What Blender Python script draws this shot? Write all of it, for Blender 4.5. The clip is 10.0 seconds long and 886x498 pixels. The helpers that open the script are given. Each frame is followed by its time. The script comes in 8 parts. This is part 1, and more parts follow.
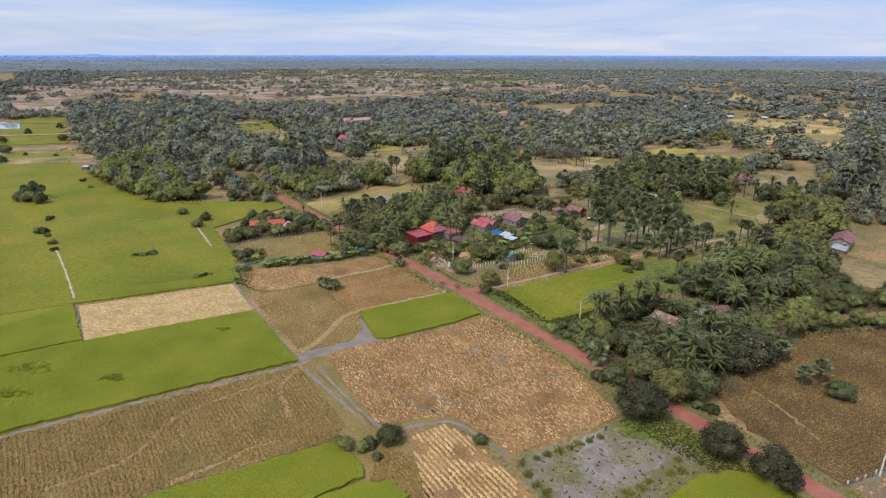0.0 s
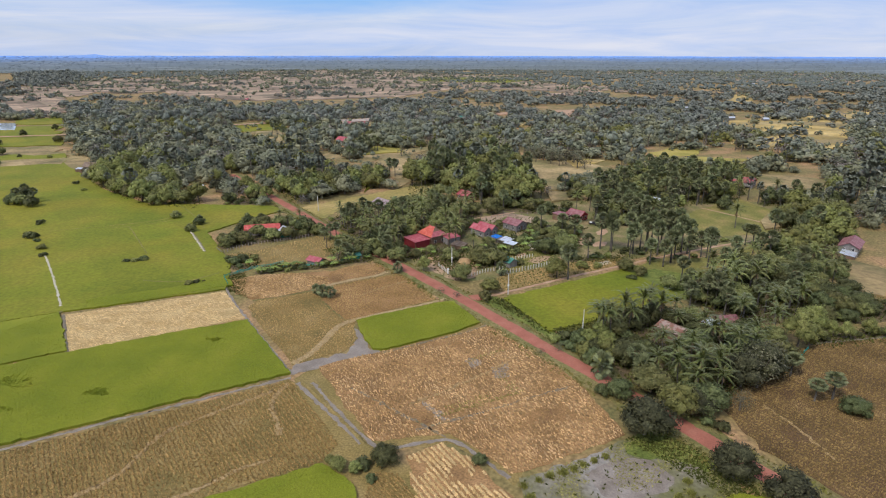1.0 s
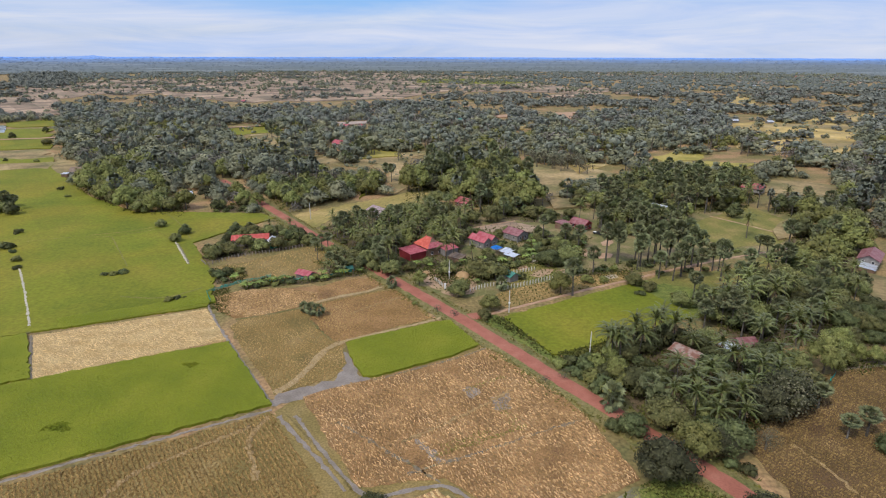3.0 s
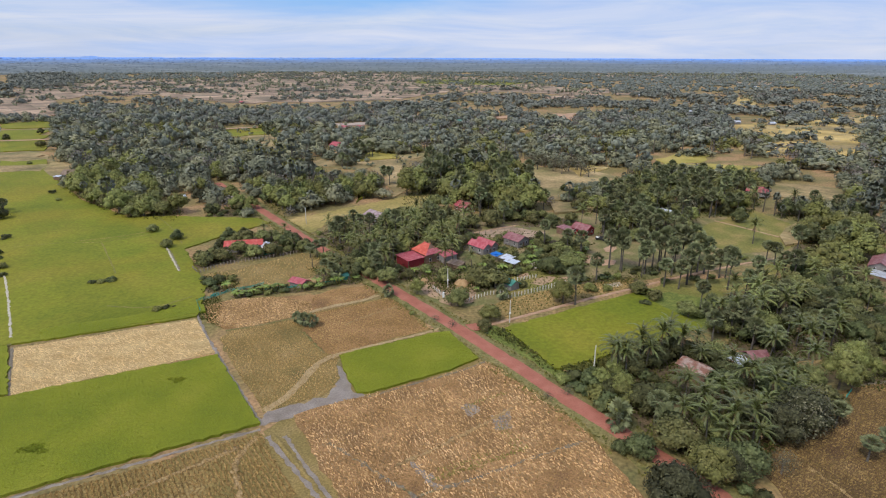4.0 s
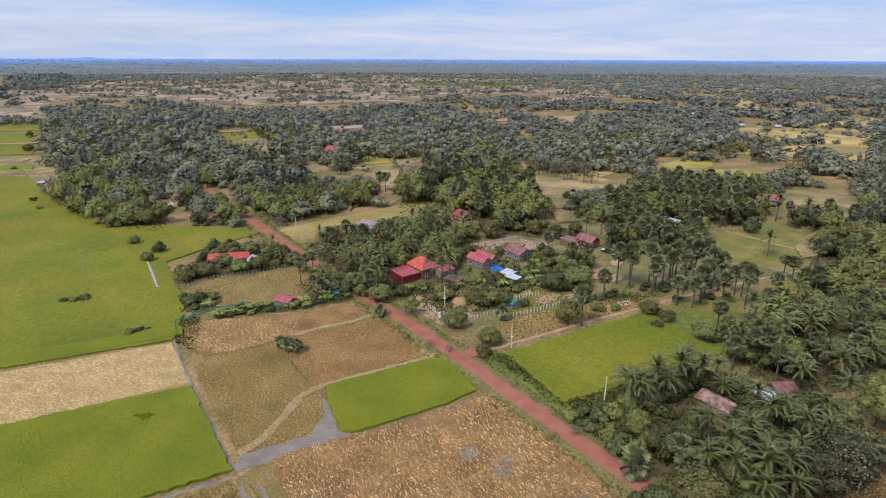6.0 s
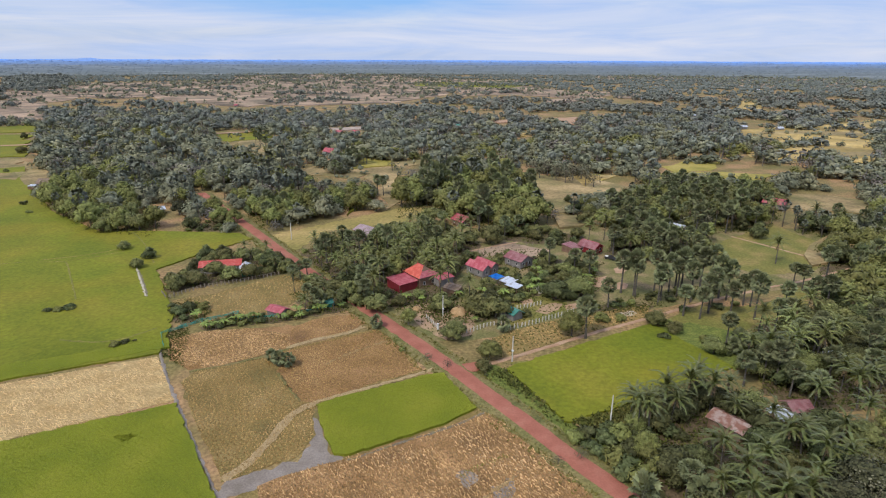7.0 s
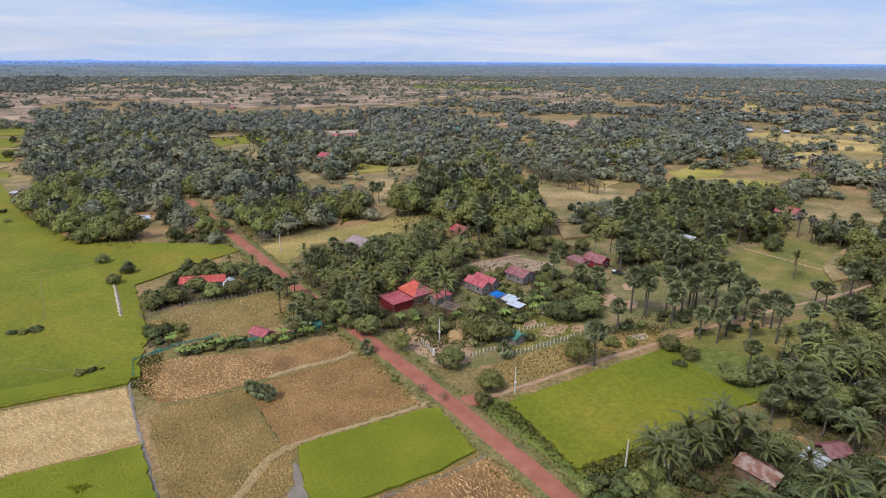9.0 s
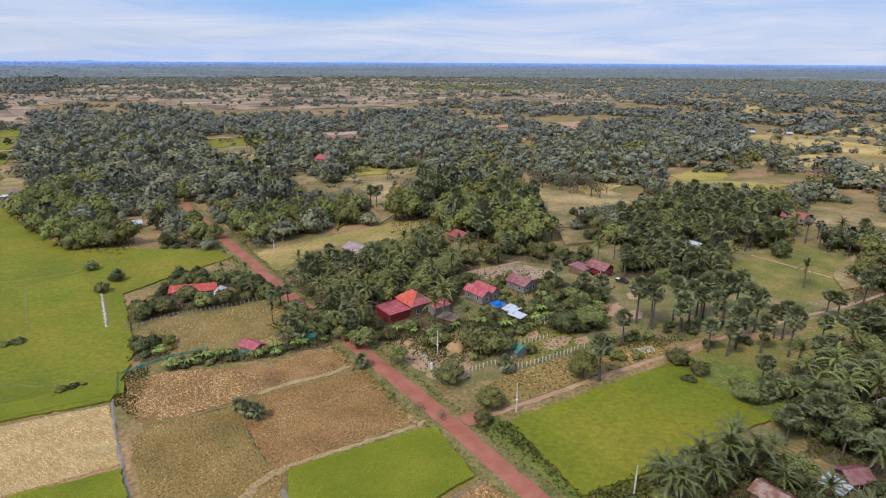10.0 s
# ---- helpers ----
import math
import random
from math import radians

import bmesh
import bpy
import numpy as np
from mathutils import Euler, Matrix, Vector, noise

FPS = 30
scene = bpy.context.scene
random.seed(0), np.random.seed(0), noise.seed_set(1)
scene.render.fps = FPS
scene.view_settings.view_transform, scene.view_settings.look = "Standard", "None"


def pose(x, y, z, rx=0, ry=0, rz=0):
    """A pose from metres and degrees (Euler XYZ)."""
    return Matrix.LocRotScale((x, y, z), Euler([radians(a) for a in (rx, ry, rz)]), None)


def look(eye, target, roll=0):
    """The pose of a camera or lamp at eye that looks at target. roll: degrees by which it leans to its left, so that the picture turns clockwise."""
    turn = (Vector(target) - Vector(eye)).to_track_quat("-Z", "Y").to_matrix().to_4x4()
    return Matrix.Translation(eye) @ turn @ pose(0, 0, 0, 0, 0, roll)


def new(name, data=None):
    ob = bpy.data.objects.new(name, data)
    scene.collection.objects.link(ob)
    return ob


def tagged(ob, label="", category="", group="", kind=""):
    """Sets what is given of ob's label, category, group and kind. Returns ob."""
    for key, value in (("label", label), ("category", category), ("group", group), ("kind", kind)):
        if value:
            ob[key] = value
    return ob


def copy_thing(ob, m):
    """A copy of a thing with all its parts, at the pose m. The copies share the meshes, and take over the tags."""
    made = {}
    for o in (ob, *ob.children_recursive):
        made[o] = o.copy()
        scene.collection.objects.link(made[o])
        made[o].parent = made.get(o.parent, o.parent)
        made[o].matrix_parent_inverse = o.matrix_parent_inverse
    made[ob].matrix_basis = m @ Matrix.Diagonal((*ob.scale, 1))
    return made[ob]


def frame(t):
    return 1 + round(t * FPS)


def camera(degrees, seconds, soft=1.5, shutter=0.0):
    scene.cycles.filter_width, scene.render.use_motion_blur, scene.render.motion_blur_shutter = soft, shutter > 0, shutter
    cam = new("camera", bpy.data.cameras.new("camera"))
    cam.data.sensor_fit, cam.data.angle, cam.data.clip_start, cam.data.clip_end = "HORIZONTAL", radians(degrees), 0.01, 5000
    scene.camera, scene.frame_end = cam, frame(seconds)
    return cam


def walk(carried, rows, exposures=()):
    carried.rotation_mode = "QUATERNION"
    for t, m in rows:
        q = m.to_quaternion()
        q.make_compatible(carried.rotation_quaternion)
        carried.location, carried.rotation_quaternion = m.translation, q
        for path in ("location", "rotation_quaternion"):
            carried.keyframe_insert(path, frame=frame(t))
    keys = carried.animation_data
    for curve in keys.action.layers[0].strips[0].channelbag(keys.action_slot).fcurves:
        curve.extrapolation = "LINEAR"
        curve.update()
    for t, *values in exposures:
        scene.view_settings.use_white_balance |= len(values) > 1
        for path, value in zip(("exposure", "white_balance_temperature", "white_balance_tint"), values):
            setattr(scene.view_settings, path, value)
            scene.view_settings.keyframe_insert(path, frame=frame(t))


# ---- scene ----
cam = camera(75.2, 10.0, soft=1.1)
# seconds, eye x y z, turn to the left, tilt, roll
PATH = [
    (0.0, 2.138, 4.781, 80.034, 6.789, -18.822, 0.056),
    (0.5, 1.977, 7.865, 80.058, 6.771, -18.795, 0.068),
    (1.0, 1.815, 11.052, 80.087, 6.754, -18.768, 0.079),
    (1.5, 1.65, 14.335, 80.12, 6.738, -18.74, 0.09),
    (2.0, 1.484, 17.704, 80.156, 6.723, -18.712, 0.102),
    (2.5, 1.315, 21.152, 80.197, 6.708, -18.682, 0.113),
    (3.0, 1.144, 24.671, 80.242, 6.694, -18.653, 0.124),
    (3.5, 0.972, 28.251, 80.291, 6.681, -18.622, 0.135),
    (4.0, 0.797, 31.885, 80.344, 6.668, -18.591, 0.147),
    (4.5, 0.621, 35.565, 80.401, 6.656, -18.56, 0.158),
    (5.0, 0.442, 39.281, 80.462, 6.645, -18.527, 0.169),
    (5.5, 0.262, 43.026, 80.528, 6.635, -18.494, 0.181),
    (6.0, 0.079, 46.791, 80.597, 6.625, -18.461, 0.192),
    (6.5, -0.105, 50.569, 80.67, 6.616, -18.427, 0.203),
    (7.0, -0.292, 54.35, 80.748, 6.608, -18.392, 0.214),
    (7.5, -0.48, 58.126, 80.83, 6.601, -18.356, 0.226),
    (8.0, -0.671, 61.889, 80.915, 6.594, -18.32, 0.237),
    (8.5, -0.863, 65.631, 81.005, 6.588, -18.283, 0.248),
    (9.0, -1.058, 69.343, 81.099, 6.583, -18.246, 0.26),
    (9.5, -1.254, 73.017, 81.197, 6.578, -18.208, 0.271),
    (10.0, -1.453, 76.645, 81.299, 6.574, -18.169, 0.282),
]


def row_pose(x, y, z, turn, tilt, roll):
    a, b = radians(turn), radians(tilt)
    way = Vector((-math.sin(a) * math.cos(b), math.cos(a) * math.cos(b), math.sin(b)))
    return look((x, y, z), Vector((x, y, z)) + 10 * way, roll)


walk(cam, [(t, row_pose(*p)) for t, *p in PATH], exposures=[(0.0, 0.0), (10.0, 0.0)])

# ---------------------------------------------------------------- light
SUN_UP, SUN_TURN = 52.0, 215.0          # degrees above the horizon; clockwise from +y
world = bpy.data.worlds.new("world")
scene.world = world
world.use_nodes = True
wt = world.node_tree
wt.nodes.clear()


def wnode(kind, **sets):
    n = wt.nodes.new(kind)
    for key, value in sets.items():
        n.inputs[key].default_value = value
    return n


sky = wt.nodes.new("ShaderNodeTexSky")
sky.sky_type = "NISHITA"
sky.sun_disc = False
sky.sun_elevation, sky.sun_rotation = radians(SUN_UP), radians(SUN_TURN)
sky.air_density, sky.dust_density, sky.ozone_density = 1.0, 1.2, 1.5
sky_gain = wnode("ShaderNodeVectorMath")
sky_gain.operation = "SCALE"
sky_gain.inputs["Scale"].default_value = 0.14
wt.links.new(sky.outputs[0], sky_gain.inputs[0])
# a thin, streaky layer of high cloud
coord = wt.nodes.new("ShaderNodeTexCoord")
turned = wt.nodes.new("ShaderNodeMapping")
turned.inputs["Rotation"].default_value = (0, radians(1.5), radians(20))
turned.inputs["Scale"].default_value = (1.2, 1.2, 11.0)
turned.inputs["Location"].default_value = (0.35, 0.2, 0.4)
wt.links.new(coord.outputs["Generated"], turned.inputs[0])
cloud_noise = wnode("ShaderNodeTexNoise", Scale=1.0, Detail=7.0, Roughness=0.62, Distortion=0.6)
wt.links.new(turned.outputs[0], cloud_noise.inputs["Vector"])
cloud_ramp = wt.nodes.new("ShaderNodeValToRGB")
cloud_ramp.color_ramp.elements[0].position, cloud_ramp.color_ramp.elements[0].color = 0.30, (0.72, 0.72, 0.72, 1)
cloud_ramp.color_ramp.elements[1].position, cloud_ramp.color_ramp.elements[1].color = 0.60, (0.97, 0.97, 0.97, 1)
wt.links.new(cloud_noise.outputs["Fac"], cloud_ramp.inputs[0])
fine_noise = wnode("ShaderNodeTexNoise", Scale=2.6, Detail=6.0, Roughness=0.6, Distortion=0.9)
wt.links.new(turned.outputs[0], fine_noise.inputs["Vector"])
fine_ramp = wt.nodes.new("ShaderNodeValToRGB")
fine_ramp.color_ramp.elements[0].position, fine_ramp.color_ramp.elements[0].color = 0.30, (0.42, 0.57, 0.90, 1)
fine_ramp.color_ramp.elements[1].position, fine_ramp.color_ramp.elements[1].color = 0.72, (0.74, 0.77, 0.89, 1)
wt.links.new(fine_noise.outputs["Fac"], fine_ramp.inputs[0])
# a gap of clear blue in the veil, ahead and above
gap_map = wt.nodes.new("ShaderNodeVectorMath")
gap_map.operation = "SUBTRACT"
gap_map.inputs[1].default_value = (-0.285, 0.951, 0.093)
wt.links.new(coord.outputs["Generated"], gap_map.inputs[0])
gap_scale = wt.nodes.new("ShaderNodeVectorMath")
gap_scale.operation = "MULTIPLY"
gap_scale.inputs[1].default_value = (3.2, 3.2, 22.0)
wt.links.new(gap_map.outputs[0], gap_scale.inputs[0])
gap_far = wt.nodes.new("ShaderNodeVectorMath")
gap_far.operation = "LENGTH"
wt.links.new(gap_scale.outputs[0], gap_far.inputs[0])
gap_edge = wt.nodes.new("ShaderNodeMath")
gap_edge.operation = "MULTIPLY_ADD"
gap_edge.inputs[1].default_value = -1.1
wt.links.new(cloud_noise.outputs["Fac"], gap_edge.inputs[0])
wt.links.new(gap_far.outputs["Value"], gap_edge.inputs[2])
gap = wt.nodes.new("ShaderNodeMapRange")
gap.inputs["From Min"].default_value, gap.inputs["From Max"].default_value = -0.25, 0.45
gap.inputs["To Min"].default_value, gap.inputs["To Max"].default_value = 0.1, 1.0
wt.links.new(gap_edge.outputs[0], gap.inputs[0])
cover = wt.nodes.new("ShaderNodeMixRGB")
wt.links.new(cloud_ramp.outputs[0], cover.inputs[0])
wt.links.new(sky_gain.outputs[0], cover.inputs[1])
clear = wt.nodes.new("ShaderNodeMixRGB")
clear.inputs[1].default_value = (0.24, 0.50, 0.93, 1)
wt.links.new(gap.outputs[0], clear.inputs[0])
wt.links.new(fine_ramp.outputs[0], clear.inputs[2])
wt.links.new(clear.outputs[0], cover.inputs[2])
sky_light = wnode("ShaderNodeBackground", Strength=1.0)
wt.links.new(cover.outputs[0], sky_light.inputs[0])
sky_out = wt.nodes.new("ShaderNodeOutputWorld")
wt.links.new(sky_light.outputs[0], sky_out.inputs[0])

sun = new("sun", bpy.data.lights.new("sun", "SUN"))
sun.data.energy, sun.data.angle, sun.data.color = 2.4, radians(10), (1.0, 0.94, 0.84)
s_a, s_e = radians(SUN_TURN), radians(SUN_UP)
sun_way = Vector((math.sin(s_a) * math.cos(s_e), math.cos(s_a) * math.cos(s_e), math.sin(s_e)))
sun.matrix_world = look(sun_way * 300, (0, 0, 0))

# ---------------------------------------------------------------- materials


def surf(name, stops, scale=0.3, fine=4.0, fine_amount=0.35, rough=0.9, bump=0.0, island=0.0, each=0.0, hue=0.0,
         stretch=(1, 1, 1), spin=0.0, metal=0.0, patch=0.0, patch_scale=0.02, patch_colour=(0.2, 0.2, 0.1), spec=0.3, parcel=0.0, parcel_size=60.0):
    """A worn surface: a colour ramp over coarse noise, broken by fine noise, with a bump. island, each: how far pieces
    of one mesh, and objects, differ in brightness; hue: in hue. patch: a second colour in broad, soft-edged patches. parcel: how far plots of land differ."""
    m = bpy.data.materials.new(name)
    m.use_nodes = True
    t = m.node_tree
    b = t.nodes["Principled BSDF"]
    b.inputs["Roughness"].default_value, b.inputs["Metallic"].default_value = rough, metal
    b.inputs["Specular IOR Level"].default_value = spec
    c = t.nodes.new("ShaderNodeTexCoord")
    mp = t.nodes.new("ShaderNodeMapping")
    mp.inputs["Scale"].default_value = stretch
    mp.inputs["Rotation"].default_value = (0, 0, radians(spin))
    t.links.new(c.outputs["Object"], mp.inputs[0])

    def noise_at(s, detail):
        n = t.nodes.new("ShaderNodeTexNoise")
        n.inputs["Scale"].default_value, n.inputs["Detail"].default_value = s, detail
        t.links.new(mp.outputs[0], n.inputs["Vector"])
        return n
    coarse, grain = noise_at(scale, 5), noise_at(fine, 4)
    ramp = t.nodes.new("ShaderNodeValToRGB")
    while len(ramp.color_ramp.elements) < len(stops):
        ramp.color_ramp.elements.new(0.5)
    for e, (p, col) in zip(ramp.color_ramp.elements, stops):
        e.position, e.color = p, (*col, 1)
    t.links.new(coarse.outputs["Fac"], ramp.inputs[0])
    colour = ramp.outputs[0]
    if patch:
        wide = noise_at(patch_scale, 3)
        pr = t.nodes.new("ShaderNodeValToRGB")
        pr.color_ramp.elements[0].position, pr.color_ramp.elements[1].position = 0.5, 0.62
        t.links.new(wide.outputs["Fac"], pr.inputs[0])
        amount = t.nodes.new("ShaderNodeMath")
        amount.operation = "MULTIPLY"
        amount.inputs[1].default_value = patch
        t.links.new(pr.outputs[0], amount.inputs[0])
        mix = t.nodes.new("ShaderNodeMixRGB")
        mix.inputs[2].default_value = (*patch_colour, 1)
        t.links.new(amount.outputs[0], mix.inputs[0])
        t.links.new(colour, mix.inputs[1])
        colour = mix.outputs[0]
    hsv = t.nodes.new("ShaderNodeHueSaturation")
    t.links.new(colour, hsv.inputs["Color"])
    value = t.nodes.new("ShaderNodeMapRange")
    value.inputs["From Min"].default_value, value.inputs["From Max"].default_value = 0.3, 0.7
    value.inputs["To Min"].default_value, value.inputs["To Max"].default_value = 1 - fine_amount, 1 + fine_amount
    t.links.new(grain.outputs["Fac"], value.inputs[0])
    out = value.outputs[0]
    for amount, kind, socket in ((island, "ShaderNodeNewGeometry", "Random Per Island"), (each, "ShaderNodeObjectInfo", "Random")):
        if amount:
            g = t.nodes.new(kind)
            r = t.nodes.new("ShaderNodeMapRange")
            r.inputs["To Min"].default_value, r.inputs["To Max"].default_value = 1 - amount, 1 + amount
            t.links.new(g.outputs[socket], r.inputs[0])
            times = t.nodes.new("ShaderNodeMath")
            times.operation = "MULTIPLY"
            t.links.new(out, times.inputs[0])
            t.links.new(r.outputs[0], times.inputs[1])
            out = times.outputs[0]
    if parcel:
        turn = t.nodes.new("ShaderNodeMapping")
        turn.inputs["Rotation"].default_value = (0, 0, radians(43))
        t.links.new(c.outputs["Object"], turn.inputs[0])
        plot = t.nodes.new("ShaderNodeVectorMath")
        plot.operation = "SNAP"
        plot.inputs[1].default_value = (parcel_size, parcel_size * 0.62, 1000.0)
        t.links.new(turn.outputs[0], plot.inputs[0])
        red = t.nodes.new("ShaderNodeTexWhiteNoise")
        t.links.new(plot.outputs[0], red.inputs["Vector"])
        r = t.nodes.new("ShaderNodeMapRange")
        r.inputs["To Min"].default_value, r.inputs["To Max"].default_value = 1 - parcel, 1 + parcel
        t.links.new(red.outputs["Value"], r.inputs[0])
        times = t.nodes.new("ShaderNodeMath")
        times.operation = "MULTIPLY"
        t.links.new(out, times.inputs[0])
        t.links.new(r.outputs[0], times.inputs[1])
        out = times.outputs[0]
    t.links.new(out, hsv.inputs["Value"])
    if hue:
        g = t.nodes.new("ShaderNodeObjectInfo")
        r = t.nodes.new("ShaderNodeMapRange")
        r.inputs["To Min"].default_value, r.inputs["To Max"].default_value = 0.5 - hue, 0.5 + hue
        t.links.new(g.outputs["Random"], r.inputs[0])
        t.links.new(r.outputs[0], hsv.inputs["Hue"])
    t.links.new(hsv.outputs[0], b.inputs["Base Color"])
    if bump:
        bp = t.nodes.new("ShaderNodeBump")
        bp.inputs["Strength"].default_value, bp.inputs["Distance"].default_value = bump, 0.2
        t.links.new(grain.outputs["Fac"], bp.inputs["Height"])
        t.links.new(bp.outputs[0], b.inputs["Normal"])
    return m


def sheet_metal(name, colour, worn, worn_amount, rough=0.45, each=0.05, metal=0.0, ribs=9.0):
    """Corrugated roofing: fine ribs down the slope, rust or faded patches, sheets that differ a little."""
    m = surf(name, [(0.62 - worn_amount * 0.45, colour), (0.72 - worn_amount * 0.3, worn)], scale=0.7, fine=5, fine_amount=0.12,
             rough=rough, metal=metal, each=each, spec=0.4)
    t = m.node_tree
    b = t.nodes["Principled BSDF"]
    c = t.nodes.new("ShaderNodeTexCoord")
    w = t.nodes.new("ShaderNodeTexWave")
    w.wave_type, w.bands_direction = "BANDS", "X"
    w.inputs["Scale"].default_value = ribs
    t.links.new(c.outputs["Object"], w.inputs["Vector"])
    bp = t.nodes.new("ShaderNodeBump")
    bp.inputs["Strength"].default_value, bp.inputs["Distance"].default_value = 0.5, 0.04
    t.links.new(w.outputs["Fac"], bp.inputs["Height"])
    t.links.new(bp.outputs[0], b.inputs["Normal"])
    return m


M = {}
# ground and crops
M["ground"] = surf("scrub_ground", [(0.30, (0.145, 0.129, 0.0466)), (0.48, (0.242, 0.175, 0.0698)), (0.62, (0.367, 0.22, 0.109))], scale=0.05, fine=0.9,
                   fine_amount=0.4, bump=0.4, patch=0.5, patch_scale=0.012, patch_colour=(0.174, 0.152, 0.0466))
M["rice"] = surf("green_rice", [(0.3, (0.148, 0.18, 0.0112)), (0.55, (0.2, 0.221, 0.0154)), (0.75, (0.247, 0.249, 0.0245))], scale=0.07, fine=5.0, fine_amount=0.28, bump=0.8)
M["rice_far"] = surf("ripening_rice", parcel=0.07, parcel_size=34.0, stops=[(0.3, (0.129, 0.156, 0.00944)), (0.5, (0.174, 0.186, 0.0126)), (0.72, (0.23, 0.204, 0.0221))], scale=0.03, fine=0.9, fine_amount=0.2, bump=0.35, patch=0.55, patch_scale=0.022, patch_colour=(0.24, 0.195, 0.0177))
M["rice_blade"] = surf("rice_blades", [(0.3, (0.164, 0.202, 0.0143)), (0.55, (0.226, 0.248, 0.0191)), (0.78, (0.286, 0.277, 0.0318))], scale=0.09, fine=0.8, fine_amount=0.16, island=0.14)
M["rice_blade_ripe"] = surf("ripening_rice_blades", [(0.3, (0.165, 0.19, 0.0114)), (0.55, (0.209, 0.219, 0.0152)), (0.78, (0.258, 0.234, 0.0253))], scale=0.03, fine=0.7, fine_amount=0.14, island=0.12)
M["stubble"] = surf("stubble_soil", [(0.3, (0.193, 0.109, 0.0486)), (0.5, (0.297, 0.168, 0.0701)), (0.7, (0.399, 0.233, 0.108))], scale=0.12, fine=2.2, fine_amount=0.35, bump=0.6)
M["stubble_olive"] = surf("weedy_stubble", [(0.3, (0.167, 0.127, 0.0428)), (0.5, (0.247, 0.176, 0.059)), (0.72, (0.309, 0.221, 0.0912))], scale=0.09, fine=2.0, fine_amount=0.35, bump=0.6,
                            patch=0.5, patch_scale=0.05, patch_colour=(0.176, 0.14, 0.0436))
M["straw"] = surf("cut_straw", [(0.3, (0.362, 0.248, 0.107)), (0.5, (0.431, 0.307, 0.138)), (0.7, (0.499, 0.373, 0.184))], scale=0.25, fine=2.5, fine_amount=0.3, bump=0.6, stretch=(0.5, 1, 1), spin=-30)
M["straw_tuft"] = surf("straw_tufts", [(0.3, (0.33, 0.206, 0.0904)), (0.55, (0.448, 0.29, 0.142)), (0.75, (0.545, 0.375, 0.202))], scale=0.10, fine=1.5, fine_amount=0.25, island=0.55)
M["straw_tuft_pale"] = surf("pale_straw_tufts", [(0.3, (0.441, 0.296, 0.126)), (0.6, (0.582, 0.421, 0.213))], scale=0.2, fine=1.5, fine_amount=0.2, island=0.28)
M["stubble_tuft"] = surf("brown_stubble_tufts", [(0.3, (0.266, 0.167, 0.0556)), (0.55, (0.38, 0.243, 0.0927)), (0.75, (0.492, 0.333, 0.148))], scale=0.07, fine=1.3, fine_amount=0.25, island=0.35)
M["stubble_tuft_brown"] = surf("olive_brown_stubble_tufts", [(0.3, (0.215, 0.135, 0.046)), (0.55, (0.31, 0.2, 0.075)), (0.75, (0.41, 0.275, 0.12))], scale=0.05, fine=1.3, fine_amount=0.25, island=0.4)
# blue lifted in these tans to put distance haze into the colour
M["dry_field"] = surf("dry_grass_field", [(0.34, (0.166, 0.133, 0.0924)), (0.45, (0.246, 0.176, 0.119)), (0.55, (0.351, 0.246, 0.167)), (0.66, (0.404, 0.289, 0.202))], scale=0.022, fine=0.25, fine_amount=0.22, bump=0.2, stretch=(0.8, 1.2, 1), patch=0.55, patch_scale=0.02, patch_colour=(0.185, 0.156, 0.0968), parcel=0.34, parcel_size=55.0)
M["gold_field"] = surf("golden_rice_field", [(0.36, (0.27, 0.207, 0.072)), (0.46, (0.38, 0.267, 0.0864)), (0.56, (0.46, 0.327, 0.115)), (0.68, (0.5, 0.368, 0.151))], scale=0.018, fine=0.3, fine_amount=0.25, bump=0.2, stretch=(0.8, 1.2, 1), patch=0.6, patch_scale=0.02, patch_colour=(0.31, 0.245, 0.135), parcel=0.2, parcel_size=45.0)
M["tan_field"] = surf("grazed_tan_field", [(0.34, (0.17, 0.145, 0.06)), (0.45, (0.27, 0.20, 0.092)), (0.56, (0.355, 0.255, 0.12)), (0.68, (0.42, 0.31, 0.16))], scale=0.045, fine=0.5, fine_amount=0.25, bump=0.3, patch=0.5, patch_scale=0.03, patch_colour=(0.185, 0.175, 0.06), parcel=0.15, parcel_size=38.0)
M["ripe_field"] = surf("ripe_yellow_rice", [(0.34, (0.27, 0.235, 0.05)), (0.5, (0.35, 0.29, 0.065)), (0.66, (0.42, 0.33, 0.10))], scale=0.05, fine=0.6, fine_amount=0.15, bump=0.2)
M["lawn"] = surf("grazed_grass", [(0.3, (0.136, 0.144, 0.0316)), (0.52, (0.201, 0.181, 0.0451)), (0.72, (0.298, 0.22, 0.0768))], scale=0.09, fine=1.2, fine_amount=0.3, bump=0.4)
M["village_grass"] = surf("patchy_village_grass", [(0.3, (0.125, 0.13, 0.04)), (0.48, (0.185, 0.165, 0.06)), (0.62, (0.27, 0.2, 0.1)), (0.78, (0.34, 0.24, 0.14))], scale=0.12, fine=1.3, fine_amount=0.35, bump=0.5)
M["bank_green"] = surf("lush_bank_grass", [(0.3, (0.0975, 0.125, 0.024)), (0.55, (0.15, 0.175, 0.036)), (0.75, (0.221, 0.225, 0.054))], scale=0.3, fine=1.6, fine_amount=0.35, bump=0.6)
M["mud"] = surf("wet_mud", [(0.3, (0.18, 0.143, 0.108)), (0.55, (0.252, 0.208, 0.172)), (0.75, (0.323, 0.278, 0.236))], scale=0.25, fine=2.5, fine_amount=0.2, rough=0.6, bump=0.25, spec=0.5)
